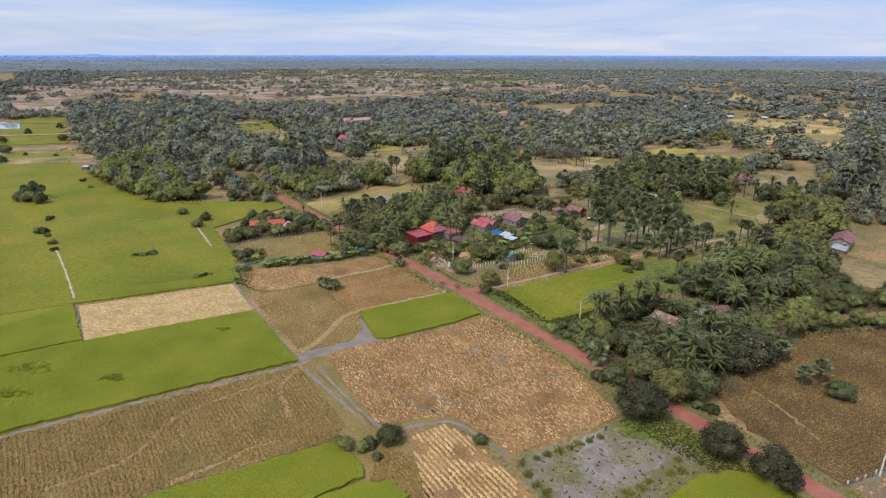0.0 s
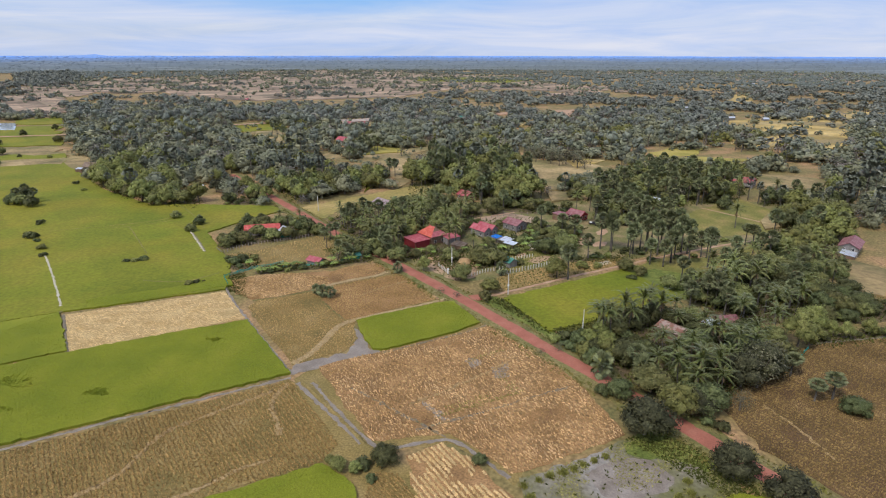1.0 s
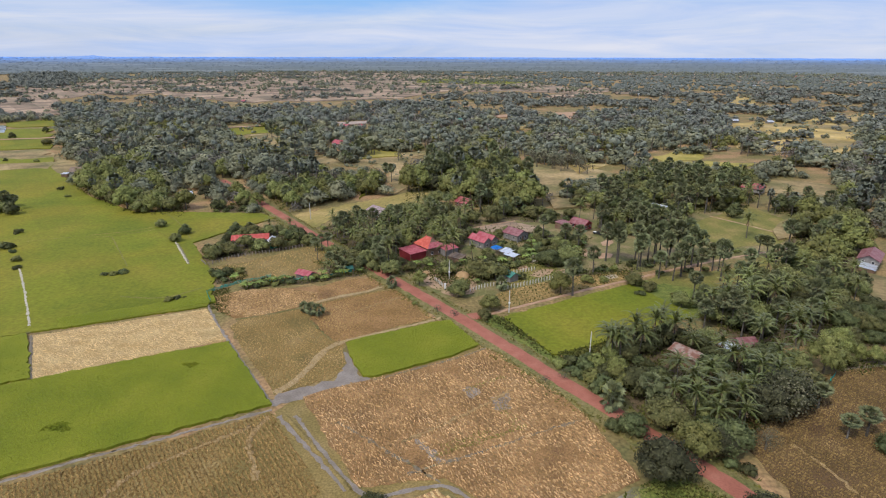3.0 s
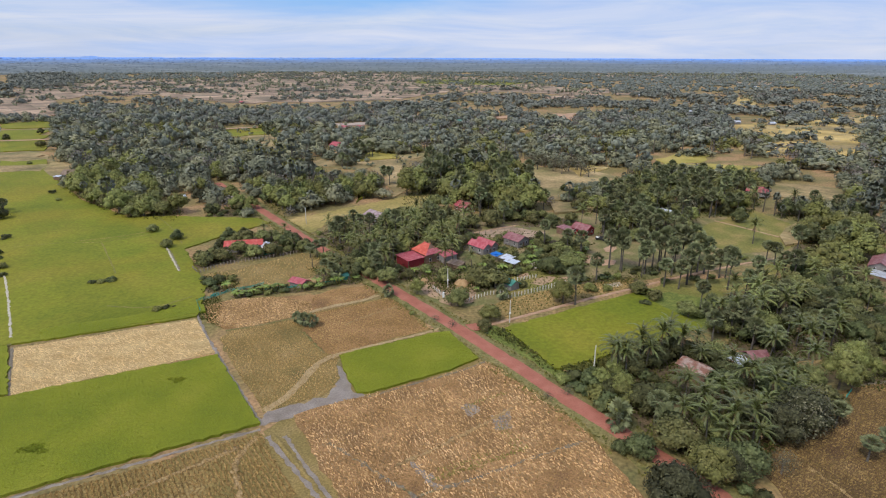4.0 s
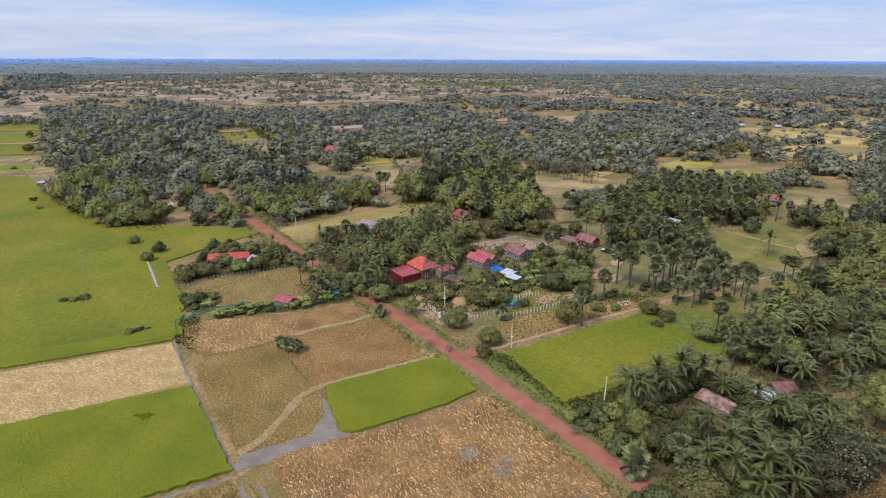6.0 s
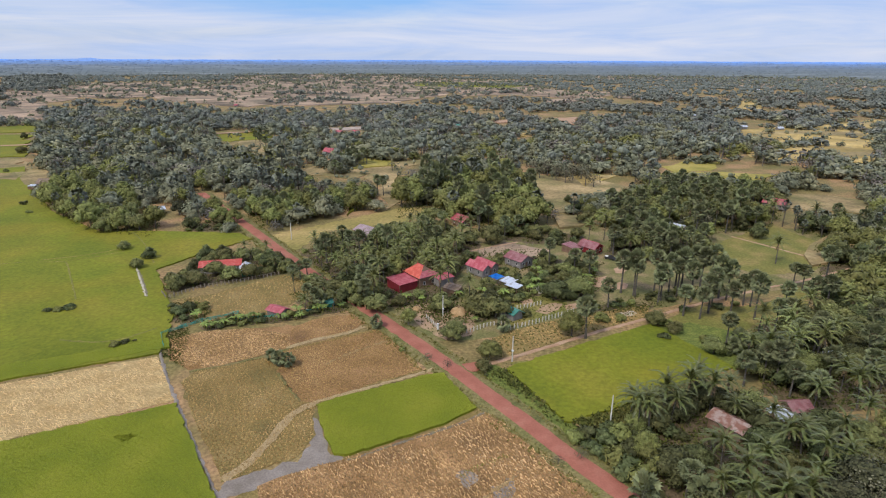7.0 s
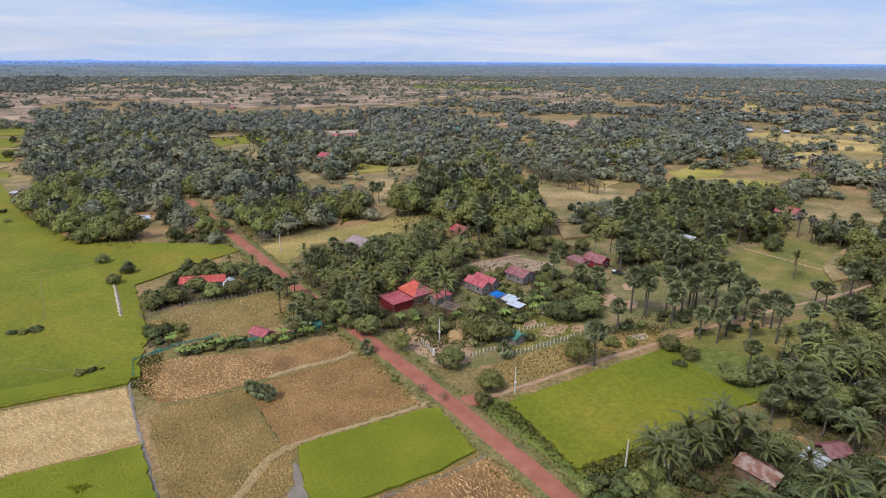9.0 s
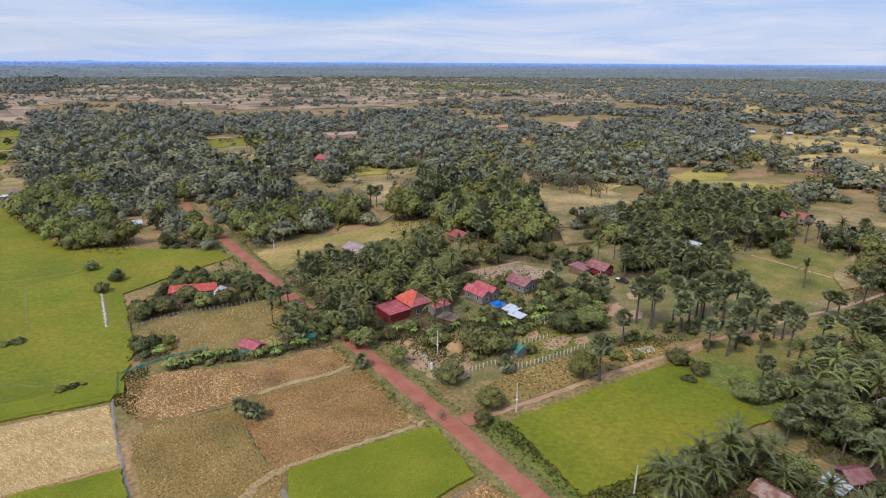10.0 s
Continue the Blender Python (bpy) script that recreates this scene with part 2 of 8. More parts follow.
M["marsh"] = surf("drying_marsh", [(0.34, (0.30, 0.27, 0.245)), (0.44, (0.225, 0.20, 0.15)), (0.56, (0.155, 0.145, 0.06))], scale=0.07, fine=1.2, fine_amount=0.25, rough=0.6, bump=0.4)
M["stubble_dark"] = surf("damp_weedy_stubble", [(0.3, (0.09, 0.0536, 0.0225)), (0.5, (0.13, 0.077, 0.0323)), (0.72, (0.174, 0.107, 0.0485))], scale=0.07, fine=2.0, fine_amount=0.35, bump=0.6, patch=0.5, patch_scale=0.05, patch_colour=(0.102, 0.0569, 0.0323))
M["stubble_tuft_dark"] = surf("damp_stubble_tufts", [(0.3, (0.166, 0.11, 0.0385)), (0.55, (0.235, 0.157, 0.0577)), (0.75, (0.325, 0.224, 0.0959))], scale=0.07, fine=1.3, fine_amount=0.25, island=0.35)
M["trodden"] = surf("trodden_straw", [(0.3, (0.33, 0.235, 0.115)), (0.7, (0.43, 0.315, 0.165))], scale=0.5, fine=3, fine_amount=0.25, bump=0.4)
M["flattened"] = surf("flattened_stubble", [(0.3, (0.27, 0.18, 0.075)), (0.7, (0.42, 0.295, 0.145))], scale=0.9, fine=4, fine_amount=0.35, bump=0.6)
M["bund"] = surf("earth_bund", [(0.3, (0.155, 0.13, 0.10)), (0.55, (0.215, 0.18, 0.13)), (0.75, (0.17, 0.165, 0.055))], scale=0.35, fine=3, fine_amount=0.3, bump=0.5)
M["laterite"] = surf("red_laterite", [(0.3, (0.302, 0.106, 0.0697)), (0.52, (0.365, 0.132, 0.0892)), (0.74, (0.408, 0.17, 0.119))], scale=0.22, fine=2.6, fine_amount=0.12, bump=0.2)
M["path_sand"] = surf("sandy_track", [(0.3, (0.353, 0.208, 0.122)), (0.55, (0.438, 0.277, 0.178)), (0.75, (0.495, 0.339, 0.226))], scale=0.3, fine=3, fine_amount=0.15, bump=0.2)
M["pale_sand"] = surf("pale_dry_sand", [(0.3, (0.42, 0.37, 0.28)), (0.55, (0.50, 0.45, 0.36)), (0.75, (0.34, 0.28, 0.18))], scale=0.4, fine=3, fine_amount=0.2, bump=0.3)
M["pale_track"] = surf("pale_far_road", [(0.3, (0.36, 0.28, 0.23)), (0.7, (0.45, 0.36, 0.30))], scale=0.1, fine=1.0, fine_amount=0.15, bump=0.2)
M["yard"] = surf("bare_yard_earth", [(0.3, (0.292, 0.189, 0.116)), (0.55, (0.408, 0.271, 0.168)), (0.75, (0.25, 0.204, 0.0836))], scale=0.16, fine=1.6, fine_amount=0.25, bump=0.3)
M["verge"] = surf("weedy_verge", [(0.3, (0.117, 0.121, 0.0353)), (0.5, (0.186, 0.163, 0.0567)), (0.7, (0.235, 0.185, 0.08))], scale=0.2, fine=1.8, fine_amount=0.35, bump=0.5)
# pale base colour that paints in the sky's reflection
M["water"] = surf("still_water", [(0.3, (0.42, 0.47, 0.53)), (0.7, (0.50, 0.55, 0.60))], scale=0.05, fine=0.3, fine_amount=0.05, rough=0.03, spec=0.9)
# foliage
LEAVES = [(0.3, (0.0638, 0.0723, 0.0298)), (0.5, (0.0968, 0.107, 0.0429)), (0.72, (0.146, 0.151, 0.0616))]
M["leaf_dark"] = surf("dark_leaves", LEAVES, scale=0.35, fine=1.6, fine_amount=0.3, rough=0.55, island=0.32, each=0.3, hue=0.025, spec=0.12)
# lighter copy of the dark leaves, brightness put into the colour for village trees
M["leaf_orchard"] = surf("orchard_leaves", [(0.3, (0.105, 0.112, 0.042)), (0.5, (0.165, 0.168, 0.06)), (0.72, (0.245, 0.232, 0.088))], scale=0.35, fine=1.6, fine_amount=0.3, rough=0.55, island=0.3, each=0.3, hue=0.02, spec=0.12)
M["leaf_olive"] = surf("dark_olive_leaves", [(0.3, (0.0415, 0.0418, 0.0211)), (0.5, (0.063, 0.0628, 0.0315)), (0.72, (0.0929, 0.0903, 0.0466))], scale=0.5, fine=2.2, fine_amount=0.35, rough=0.6, island=0.45, each=0.15, hue=0.01, spec=0.12)
M["leaf_light"] = surf("light_leaves", [(0.3, (0.139, 0.15, 0.0486)), (0.5, (0.198, 0.205, 0.0638)), (0.72, (0.264, 0.256, 0.0867))], scale=0.3, fine=1.4, fine_amount=0.3, rough=0.6, island=0.28, each=0.2, hue=0.015, spec=0.12)
M["leaf_grey"] = surf("dusty_leaves", [(0.3, (0.0998, 0.0936, 0.0585)), (0.55, (0.147, 0.135, 0.0842)), (0.75, (0.199, 0.176, 0.123))], scale=0.4, fine=1.6, fine_amount=0.3, rough=0.7, island=0.4, each=0.2, hue=0.01, spec=0.12)
M["leaf_fan"] = surf("fan_palm_leaves", [(0.3, (0.137, 0.15, 0.074)), (0.55, (0.193, 0.208, 0.102)), (0.75, (0.26, 0.269, 0.142))], scale=0.6, fine=2.2, fine_amount=0.25, rough=0.55, island=0.3, each=0.18, hue=0.012, spec=0.12)
M["leaf_coco"] = surf("coconut_leaves", [(0.3, (0.113, 0.127, 0.042)), (0.55, (0.171, 0.179, 0.0558)), (0.75, (0.25, 0.237, 0.0791))], scale=0.6, fine=2.2, fine_amount=0.25, rough=0.5, island=0.3, each=0.35, hue=0.014, spec=0.2)
# darker copy of the coconut leaves: the near grove's shade is in the colour
M["leaf_coco_deep"] = surf("deep_green_coconut_leaves", [(0.3, (0.0721, 0.0851, 0.0237)), (0.55, (0.108, 0.121, 0.0314)), (0.75, (0.159, 0.159, 0.0446))], scale=0.6, fine=2.2, fine_amount=0.25, rough=0.38, island=0.45, each=0.35, hue=0.014, spec=0.45)
M["leaf_banana"] = surf("banana_leaves", [(0.3, (0.135, 0.194, 0.036)), (0.6, (0.214, 0.27, 0.06)), (0.8, (0.292, 0.302, 0.084))], scale=0.8, fine=2, fine_amount=0.2, rough=0.45, island=0.3, each=0.2)
M["dead_leaf"] = surf("dry_fronds", [(0.3, (0.20, 0.14, 0.075)), (0.7, (0.30, 0.22, 0.125))], scale=1, fine=3, fine_amount=0.3, island=0.3)
# weed colour lowered to put the shade between trees into it
M["weed"] = surf("weeds", [(0.3, (0.062, 0.0737, 0.0176)), (0.55, (0.0998, 0.106, 0.0257)), (0.78, (0.154, 0.129, 0.048))], scale=0.12, fine=1.2, fine_amount=0.3, island=0.4, spec=0.12)
# haze put into the tree-line leaf colour as grey-blue
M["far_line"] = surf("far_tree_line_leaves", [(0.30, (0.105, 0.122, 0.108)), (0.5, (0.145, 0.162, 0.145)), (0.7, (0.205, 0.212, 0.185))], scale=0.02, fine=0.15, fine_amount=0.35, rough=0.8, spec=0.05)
# soil and litter darkened to paint the shade under trees
M["litter"] = surf("leaf_litter", [(0.3, (0.0915, 0.069, 0.0386)), (0.5, (0.138, 0.099, 0.0552)), (0.7, (0.131, 0.117, 0.0442))], scale=0.2, fine=2, fine_amount=0.4, bump=0.5)
M["bark"] = surf("grey_bark", [(0.3, (0.10, 0.08, 0.06)), (0.7, (0.20, 0.17, 0.135))], scale=1.2, fine=6, fine_amount=0.3, bump=0.5, each=0.15)
M["palm_bark"] = surf("ringed_palm_bark", [(0.3, (0.075, 0.065, 0.055)), (0.7, (0.15, 0.135, 0.115))], scale=1.0, fine=5, fine_amount=0.35, bump=0.6, stretch=(1, 1, 3), each=0.15)
# far_leaf, far_olive, far_fan and far_grey have haze's blue put into their colours
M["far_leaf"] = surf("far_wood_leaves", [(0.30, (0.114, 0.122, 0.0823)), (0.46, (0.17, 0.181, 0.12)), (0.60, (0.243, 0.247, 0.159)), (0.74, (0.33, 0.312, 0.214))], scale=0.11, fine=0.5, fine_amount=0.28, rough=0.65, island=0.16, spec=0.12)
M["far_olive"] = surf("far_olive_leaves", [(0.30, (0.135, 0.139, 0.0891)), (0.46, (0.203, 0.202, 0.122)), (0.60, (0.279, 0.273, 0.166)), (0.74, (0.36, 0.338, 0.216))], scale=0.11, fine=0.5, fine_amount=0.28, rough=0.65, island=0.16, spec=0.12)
M["reed"] = surf("olive_reeds", [(0.3, (0.165, 0.173, 0.039)), (0.55, (0.255, 0.247, 0.0585)), (0.75, (0.375, 0.33, 0.104))], scale=0.8, fine=3, fine_amount=0.2, island=0.3)
M["marsh_weed"] = surf("marsh_weeds", [(0.3, (0.20, 0.19, 0.06)), (0.55, (0.29, 0.265, 0.085)), (0.75, (0.36, 0.31, 0.12))], scale=0.2, fine=1.5, fine_amount=0.2, island=0.25)
M["pale_grass"] = surf("pale_dry_grass", [(0.32, (0.241, 0.199, 0.0578)), (0.5, (0.333, 0.255, 0.0833)), (0.68, (0.425, 0.306, 0.119))], scale=0.05, fine=0.6, fine_amount=0.25, bump=0.3, patch=0.5, patch_scale=0.03, patch_colour=(0.23, 0.204, 0.051))
# far_leaf made paler and bluer: distance haze painted into the leaf colour
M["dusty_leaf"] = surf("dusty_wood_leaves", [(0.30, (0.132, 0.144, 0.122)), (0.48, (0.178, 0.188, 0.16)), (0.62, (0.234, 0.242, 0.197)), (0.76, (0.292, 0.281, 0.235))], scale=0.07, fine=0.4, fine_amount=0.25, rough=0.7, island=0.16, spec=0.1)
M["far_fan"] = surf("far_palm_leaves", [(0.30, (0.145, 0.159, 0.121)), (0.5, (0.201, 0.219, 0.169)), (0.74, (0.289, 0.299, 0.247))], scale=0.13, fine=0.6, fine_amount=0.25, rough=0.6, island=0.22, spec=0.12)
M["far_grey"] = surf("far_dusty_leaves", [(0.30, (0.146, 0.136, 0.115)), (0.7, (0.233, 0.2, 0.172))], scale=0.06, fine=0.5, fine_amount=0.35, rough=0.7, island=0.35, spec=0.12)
# buildings
M["roof_crimson"] = sheet_metal("crimson_sheet_roof", (0.40, 0.07, 0.09), (0.48, 0.14, 0.155), 0.4)
M["roof_orange"] = sheet_metal("red_tile_roof", (0.52, 0.085, 0.055), (0.60, 0.15, 0.10), 0.4)
M["roof_scarlet"] = sheet_metal("scarlet_sheet_roof", (0.50, 0.075, 0.06), (0.58, 0.15, 0.12), 0.35)
M["roof_maroon"] = sheet_metal("maroon_tile_roof", (0.24, 0.075, 0.08), (0.32, 0.15, 0.15), 0.45)
M["roof_mauve"] = sheet_metal("faded_mauve_roof", (0.30, 0.20, 0.22), (0.38, 0.28, 0.29), 0.5)
M["roof_silver"] = sheet_metal("zinc_sheet_roof", (0.62, 0.66, 0.72), (0.42, 0.40, 0.40), 0.3, rough=0.35, metal=0.35)
M["roof_rust"] = sheet_metal("rusted_zinc_roof", (0.26, 0.12, 0.085), (0.42, 0.31, 0.27), 0.42, rough=0.6, ribs=5.0)
M["roof_teal"] = sheet_metal("green_sheet_roof", (0.045, 0.19, 0.15), (0.09, 0.26, 0.21), 0.4)
M["roof_earth"] = sheet_metal("red_earth_roof", (0.36, 0.13, 0.08), (0.42, 0.19, 0.12), 0.5, rough=0.9)
M["roof_brown"] = sheet_metal("old_thatch_roof", (0.18, 0.12, 0.08), (0.27, 0.20, 0.15), 0.5, rough=0.9)
M["tarp"] = surf("blue_tarpaulin", [(0.3, (0.01, 0.22, 0.72)), (0.7, (0.03, 0.33, 0.85))], scale=0.8, fine=3, fine_amount=0.12, rough=0.4, bump=0.3)
M["wall_grey"] = surf("grey_board_wall", [(0.3, (0.182, 0.168, 0.158)), (0.7, (0.266, 0.248, 0.234))], scale=0.6, fine=5, fine_amount=0.15, stretch=(1, 1, 0.3))
# crimson darker than the roofs, to put the walls' shade into the colour
M["wall_crimson"] = surf("crimson_sheet_wall", [(0.3, (0.189, 0.0175, 0.0231)), (0.7, (0.252, 0.0315, 0.035))], scale=0.6, fine=5, fine_amount=0.15)
M["wall_wood"] = surf("brown_board_wall", [(0.3, (0.15, 0.09, 0.06)), (0.7, (0.25, 0.16, 0.11))], scale=0.6, fine=5, fine_amount=0.2)
M["wall_teal"] = surf("green_sheet_wall", [(0.3, (0.02, 0.14, 0.10)), (0.7, (0.04, 0.20, 0.15))], scale=0.6, fine=5, fine_amount=0.15)
M["trim_white"] = surf("white_painted_trim", [(0.3, (0.62, 0.60, 0.57)), (0.7, (0.74, 0.72, 0.69))], scale=1, fine=5, fine_amount=0.08)
M["dark_glass"] = surf("dark_window", [(0.3, (0.025, 0.025, 0.03)), (0.7, (0.05, 0.05, 0.055))], scale=1, fine=3, fine_amount=0.1, rough=0.15, spec=0.5)
M["concrete"] = surf("weathered_concrete", [(0.3, (0.52, 0.499, 0.463)), (0.7, (0.715, 0.691, 0.637))], scale=0.8, fine=5, fine_amount=0.12, bump=0.2, each=0.12)
M["fence_rail"] = surf("weathered_fence", [(0.3, (0.24, 0.20, 0.16)), (0.7, (0.36, 0.30, 0.25))], scale=0.8, fine=5, fine_amount=0.2)
M["net"] = surf("green_netting", [(0.3, (0.028, 0.299, 0.247)), (0.7, (0.07, 0.442, 0.364))], scale=0.8, fine=6, fine_amount=0.25, rough=0.7)
M["rubber"] = surf("dark_rubber", [(0.3, (0.02, 0.02, 0.02)), (0.7, (0.04, 0.04, 0.04))], scale=2, fine=6, fine_amount=0.1)
M["car_paint"] = surf("dark_car_paint", [(0.3, (0.03, 0.032, 0.036)), (0.7, (0.05, 0.052, 0.056))], scale=1, fine=4, fine_amount=0.08, rough=0.25, spec=0.6)
M["white_paint"] = surf("white_paint", [(0.3, (0.7, 0.7, 0.7)), (0.7, (0.8, 0.8, 0.8))], scale=1, fine=4, fine_amount=0.08, rough=0.4)
M["ant_mound"] = surf("hay_stack", [(0.3, (0.36, 0.22, 0.10)), (0.7, (0.50, 0.33, 0.17))], scale=0.7, fine=4, fine_amount=0.25, bump=0.5)


def haze_material(name, near, far, inner, outer):
    """Far woods with haze painted into the colour, and a glow: from near to far between two radii."""
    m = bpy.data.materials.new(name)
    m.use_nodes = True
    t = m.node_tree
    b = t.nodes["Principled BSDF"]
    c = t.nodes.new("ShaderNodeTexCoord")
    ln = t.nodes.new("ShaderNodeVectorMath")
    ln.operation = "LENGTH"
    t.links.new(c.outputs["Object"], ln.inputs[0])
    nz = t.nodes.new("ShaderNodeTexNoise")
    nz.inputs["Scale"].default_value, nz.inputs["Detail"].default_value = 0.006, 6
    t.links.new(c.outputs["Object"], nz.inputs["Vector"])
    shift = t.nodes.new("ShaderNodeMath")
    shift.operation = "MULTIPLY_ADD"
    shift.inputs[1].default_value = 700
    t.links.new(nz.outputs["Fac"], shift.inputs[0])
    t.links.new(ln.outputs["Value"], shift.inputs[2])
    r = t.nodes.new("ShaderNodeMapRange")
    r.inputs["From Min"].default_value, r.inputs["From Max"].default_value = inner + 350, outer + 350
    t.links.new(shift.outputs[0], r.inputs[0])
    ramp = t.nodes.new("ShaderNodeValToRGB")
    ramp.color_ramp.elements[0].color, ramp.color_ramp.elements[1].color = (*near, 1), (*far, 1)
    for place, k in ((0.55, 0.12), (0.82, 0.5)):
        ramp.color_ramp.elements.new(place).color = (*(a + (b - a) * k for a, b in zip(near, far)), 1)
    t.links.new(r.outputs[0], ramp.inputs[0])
    # pale fields lie between the woods in long thin streaks
    lie = t.nodes.new("ShaderNodeMapping")
    lie.inputs["Scale"].default_value = (0.0016, 0.011, 0.0)
    t.links.new(c.outputs["Object"], lie.inputs[0])
    streak = t.nodes.new("ShaderNodeTexNoise")
    streak.inputs["Scale"].default_value, streak.inputs["Detail"].default_value = 1.0, 5
    t.links.new(lie.outputs[0], streak.inputs["Vector"])
    thin = t.nodes.new("ShaderNodeMapRange")
    thin.inputs["From Min"].default_value, thin.inputs["From Max"].default_value = 0.53, 0.68
    thin.inputs["To Max"].default_value = 0.45
    t.links.new(streak.outputs["Fac"], thin.inputs[0])
    pale = t.nodes.new("ShaderNodeMixRGB")
    pale.inputs[2].default_value = (0.22, 0.24, 0.26, 1)
    t.links.new(thin.outputs[0], pale.inputs[0])
    t.links.new(ramp.outputs[0], pale.inputs[1])
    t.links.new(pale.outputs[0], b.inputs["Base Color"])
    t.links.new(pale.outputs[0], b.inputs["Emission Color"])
    # the glow stands for light in the hazy air
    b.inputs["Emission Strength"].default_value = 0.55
    b.inputs["Roughness"].default_value = 1.0
    b.inputs["Specular IOR Level"].default_value = 0.0
    return m


M["distance"] = haze_material("far_distance", (0.112, 0.128, 0.129), (0.128, 0.247, 0.549), 3000, 4750)
# ---------------------------------------------------------------- tools
rng = np.random.default_rng(7)


def np_mesh(name, verts, faces, material, smooth=False, normals=None):
    """A mesh from arrays: verts (n, 3), faces (m, 3 or 4); normals: for each vert, where leaves shade as one mass."""
    verts, faces = np.asarray(verts, np.float32), np.asarray(faces, np.int32)
    me = bpy.data.meshes.new(name)
    me.vertices.add(len(verts))
    me.vertices.foreach_set("co", verts.ravel())
    k = faces.shape[1]
    me.loops.add(faces.size)
    me.loops.foreach_set("vertex_index", faces.ravel())
    me.polygons.add(len(faces))
    me.polygons.foreach_set("loop_start", np.arange(len(faces), dtype=np.int32) * k)
    if smooth:
        me.polygons.foreach_set("use_smooth", np.ones(len(faces), bool))
    me.update(calc_edges=True)
    me.materials.append(material)
    if normals is not None:
        me.normals_split_custom_set_from_vertices(np.asarray(normals, np.float32))
    return me


def bm_mesh(name, bm, material):
    me = bpy.data.meshes.new(name)
    bm.to_mesh(me)
    bm.free()
    me.materials.append(material)
    return me


def part(name, data, material, parent, label=""):
    """Links a bmesh, or a mesh, as one object under a thing or a part."""
    me = bm_mesh(name, data, material) if isinstance(data, bmesh.types.BMesh) else data
    ob = new(name, me)
    ob.parent = parent
    return tagged(ob, label)


def empty(name, m, label, category, group=""):
    ob = new(name)
    ob.matrix_basis = m
    return tagged(ob, label, category, group)


def box(bm, x0, y0, z0, x1, y1, z1, m=None):
    vs = [bm.verts.new((x, y, z)) for z in (z0, z1) for x, y in ((x0, y0), (x1, y0), (x1, y1), (x0, y1))]
    if m is not None:
        for v in vs:
            v.co = m @ v.co
    for f in ((3, 2, 1, 0), (4, 5, 6, 7), (0, 1, 5, 4), (1, 2, 6, 5), (2, 3, 7, 6), (3, 0, 4, 7)):
        bm.faces.new([vs[i] for i in f])
    return bm


def slab(bm, corners, thick):
    """A sheet of some thickness under four corners."""
    top = [bm.verts.new(c) for c in corners]
    low = [bm.verts.new(Vector(c) - Vector((0, 0, thick))) for c in corners]
    bm.faces.new(top)
    bm.faces.new(low[::-1])
    for i in range(len(top)):
        j = (i + 1) % len(top)
        bm.faces.new((top[j], top[i], low[i], low[j]))
    return bm


def prism(bm, outline, y0, y1):
    """An outline in x and z, drawn out along y."""
    a = [bm.verts.new((x, y0, z)) for x, z in outline]
    b = [bm.verts.new((x, y1, z)) for x, z in outline]
    bm.faces.new(a)
    bm.faces.new(b[::-1])
    for i in range(len(a)):
        j = (i + 1) % len(a)
        bm.faces.new((a[j], a[i], b[i], b[j]))
    return bm


def tube(points, radii, sides=6):
    """Arrays of a tapering tube along points."""
    points = np.asarray(points, float)
    verts, faces = [], []
    for i, (p, r) in enumerate(zip(points, radii)):
        d = points[min(i + 1, len(points) - 1)] - points[max(i - 1, 0)]
        d /= np.linalg.norm(d) + 1e-9
        a = np.cross(d, (0.31, 0.95, 0.05))
        a /= np.linalg.norm(a) + 1e-9
        b = np.cross(d, a)
        for k in range(sides):
            w = 2 * math.pi * k / sides
            verts.append(p + r * (math.cos(w) * a + math.sin(w) * b))
    for i in range(len(points) - 1):
        for k in range(sides):
            q = (k + 1) % sides
            a, b, c, d = i * sides + k, i * sides + q, (i + 1) * sides + q, (i + 1) * sides + k
            faces += [(a, b, c), (a, c, d)]
    return np.array(verts), np.array(faces)


def join(pieces):
    verts, faces, n = [], [], 0
    for v, f in pieces:
        verts.append(v)
        faces.append(np.asarray(f) + n)
        n += len(v)
    return np.concatenate(verts), np.concatenate(faces)


def unit(v):
    return v / (np.linalg.norm(v, axis=-1, keepdims=True) + 1e-9)


def cards(at, normal, size, r, long=1.35, fold=0.25):
    """Leaf sprays: a bent, pointed blade at each place, facing its normal."""
    n = len(at)
    normal = unit(normal)
    a = unit(np.cross(normal, r.normal(size=(n, 3))))
    b = np.cross(normal, a)
    s = (np.asarray(size) * r.uniform(0.7, 1.3, n))[:, None]
    v = np.stack([at - a * s * long / 2, at - b * s / 2 - normal * s * fold * 0.5, at + a * s * long / 2 - normal * s * fold, at + b * s / 2 - normal * s * fold * 0.5], 1)
    i = np.arange(n)[:, None] * 4
    return v.reshape(-1, 3), np.concatenate([i + (0, 1, 2), i + (0, 2, 3)], 1).reshape(-1, 3)


ICO_V = unit(np.array([(0, s * 1, t * 1.618) for s in (-1, 1) for t in (-1, 1)] + [(s * 1, t * 1.618, 0) for s in (-1, 1) for t in (-1, 1)] + [(t * 1.618, 0, s * 1) for s in (-1, 1) for t in (-1, 1)]))


def hull_faces(v):
    """Faces of the twelve-cornered ball: each three corners that lie next to one another."""
    out = []
    for i in range(12):
        for j in range(i + 1, 12):
            for k in range(j + 1, 12):
                if max(np.linalg.norm(v[i] - v[j]), np.linalg.norm(v[j] - v[k]), np.linalg.norm(v[i] - v[k])) < 1.2:
                    turn = np.dot(np.cross(v[j] - v[i], v[k] - v[i]), v[i] + v[j] + v[k]) > 0
                    out.append((i, j, k) if turn else (i, k, j))
    return np.array(out)


ICO_F = hull_faces(ICO_V)


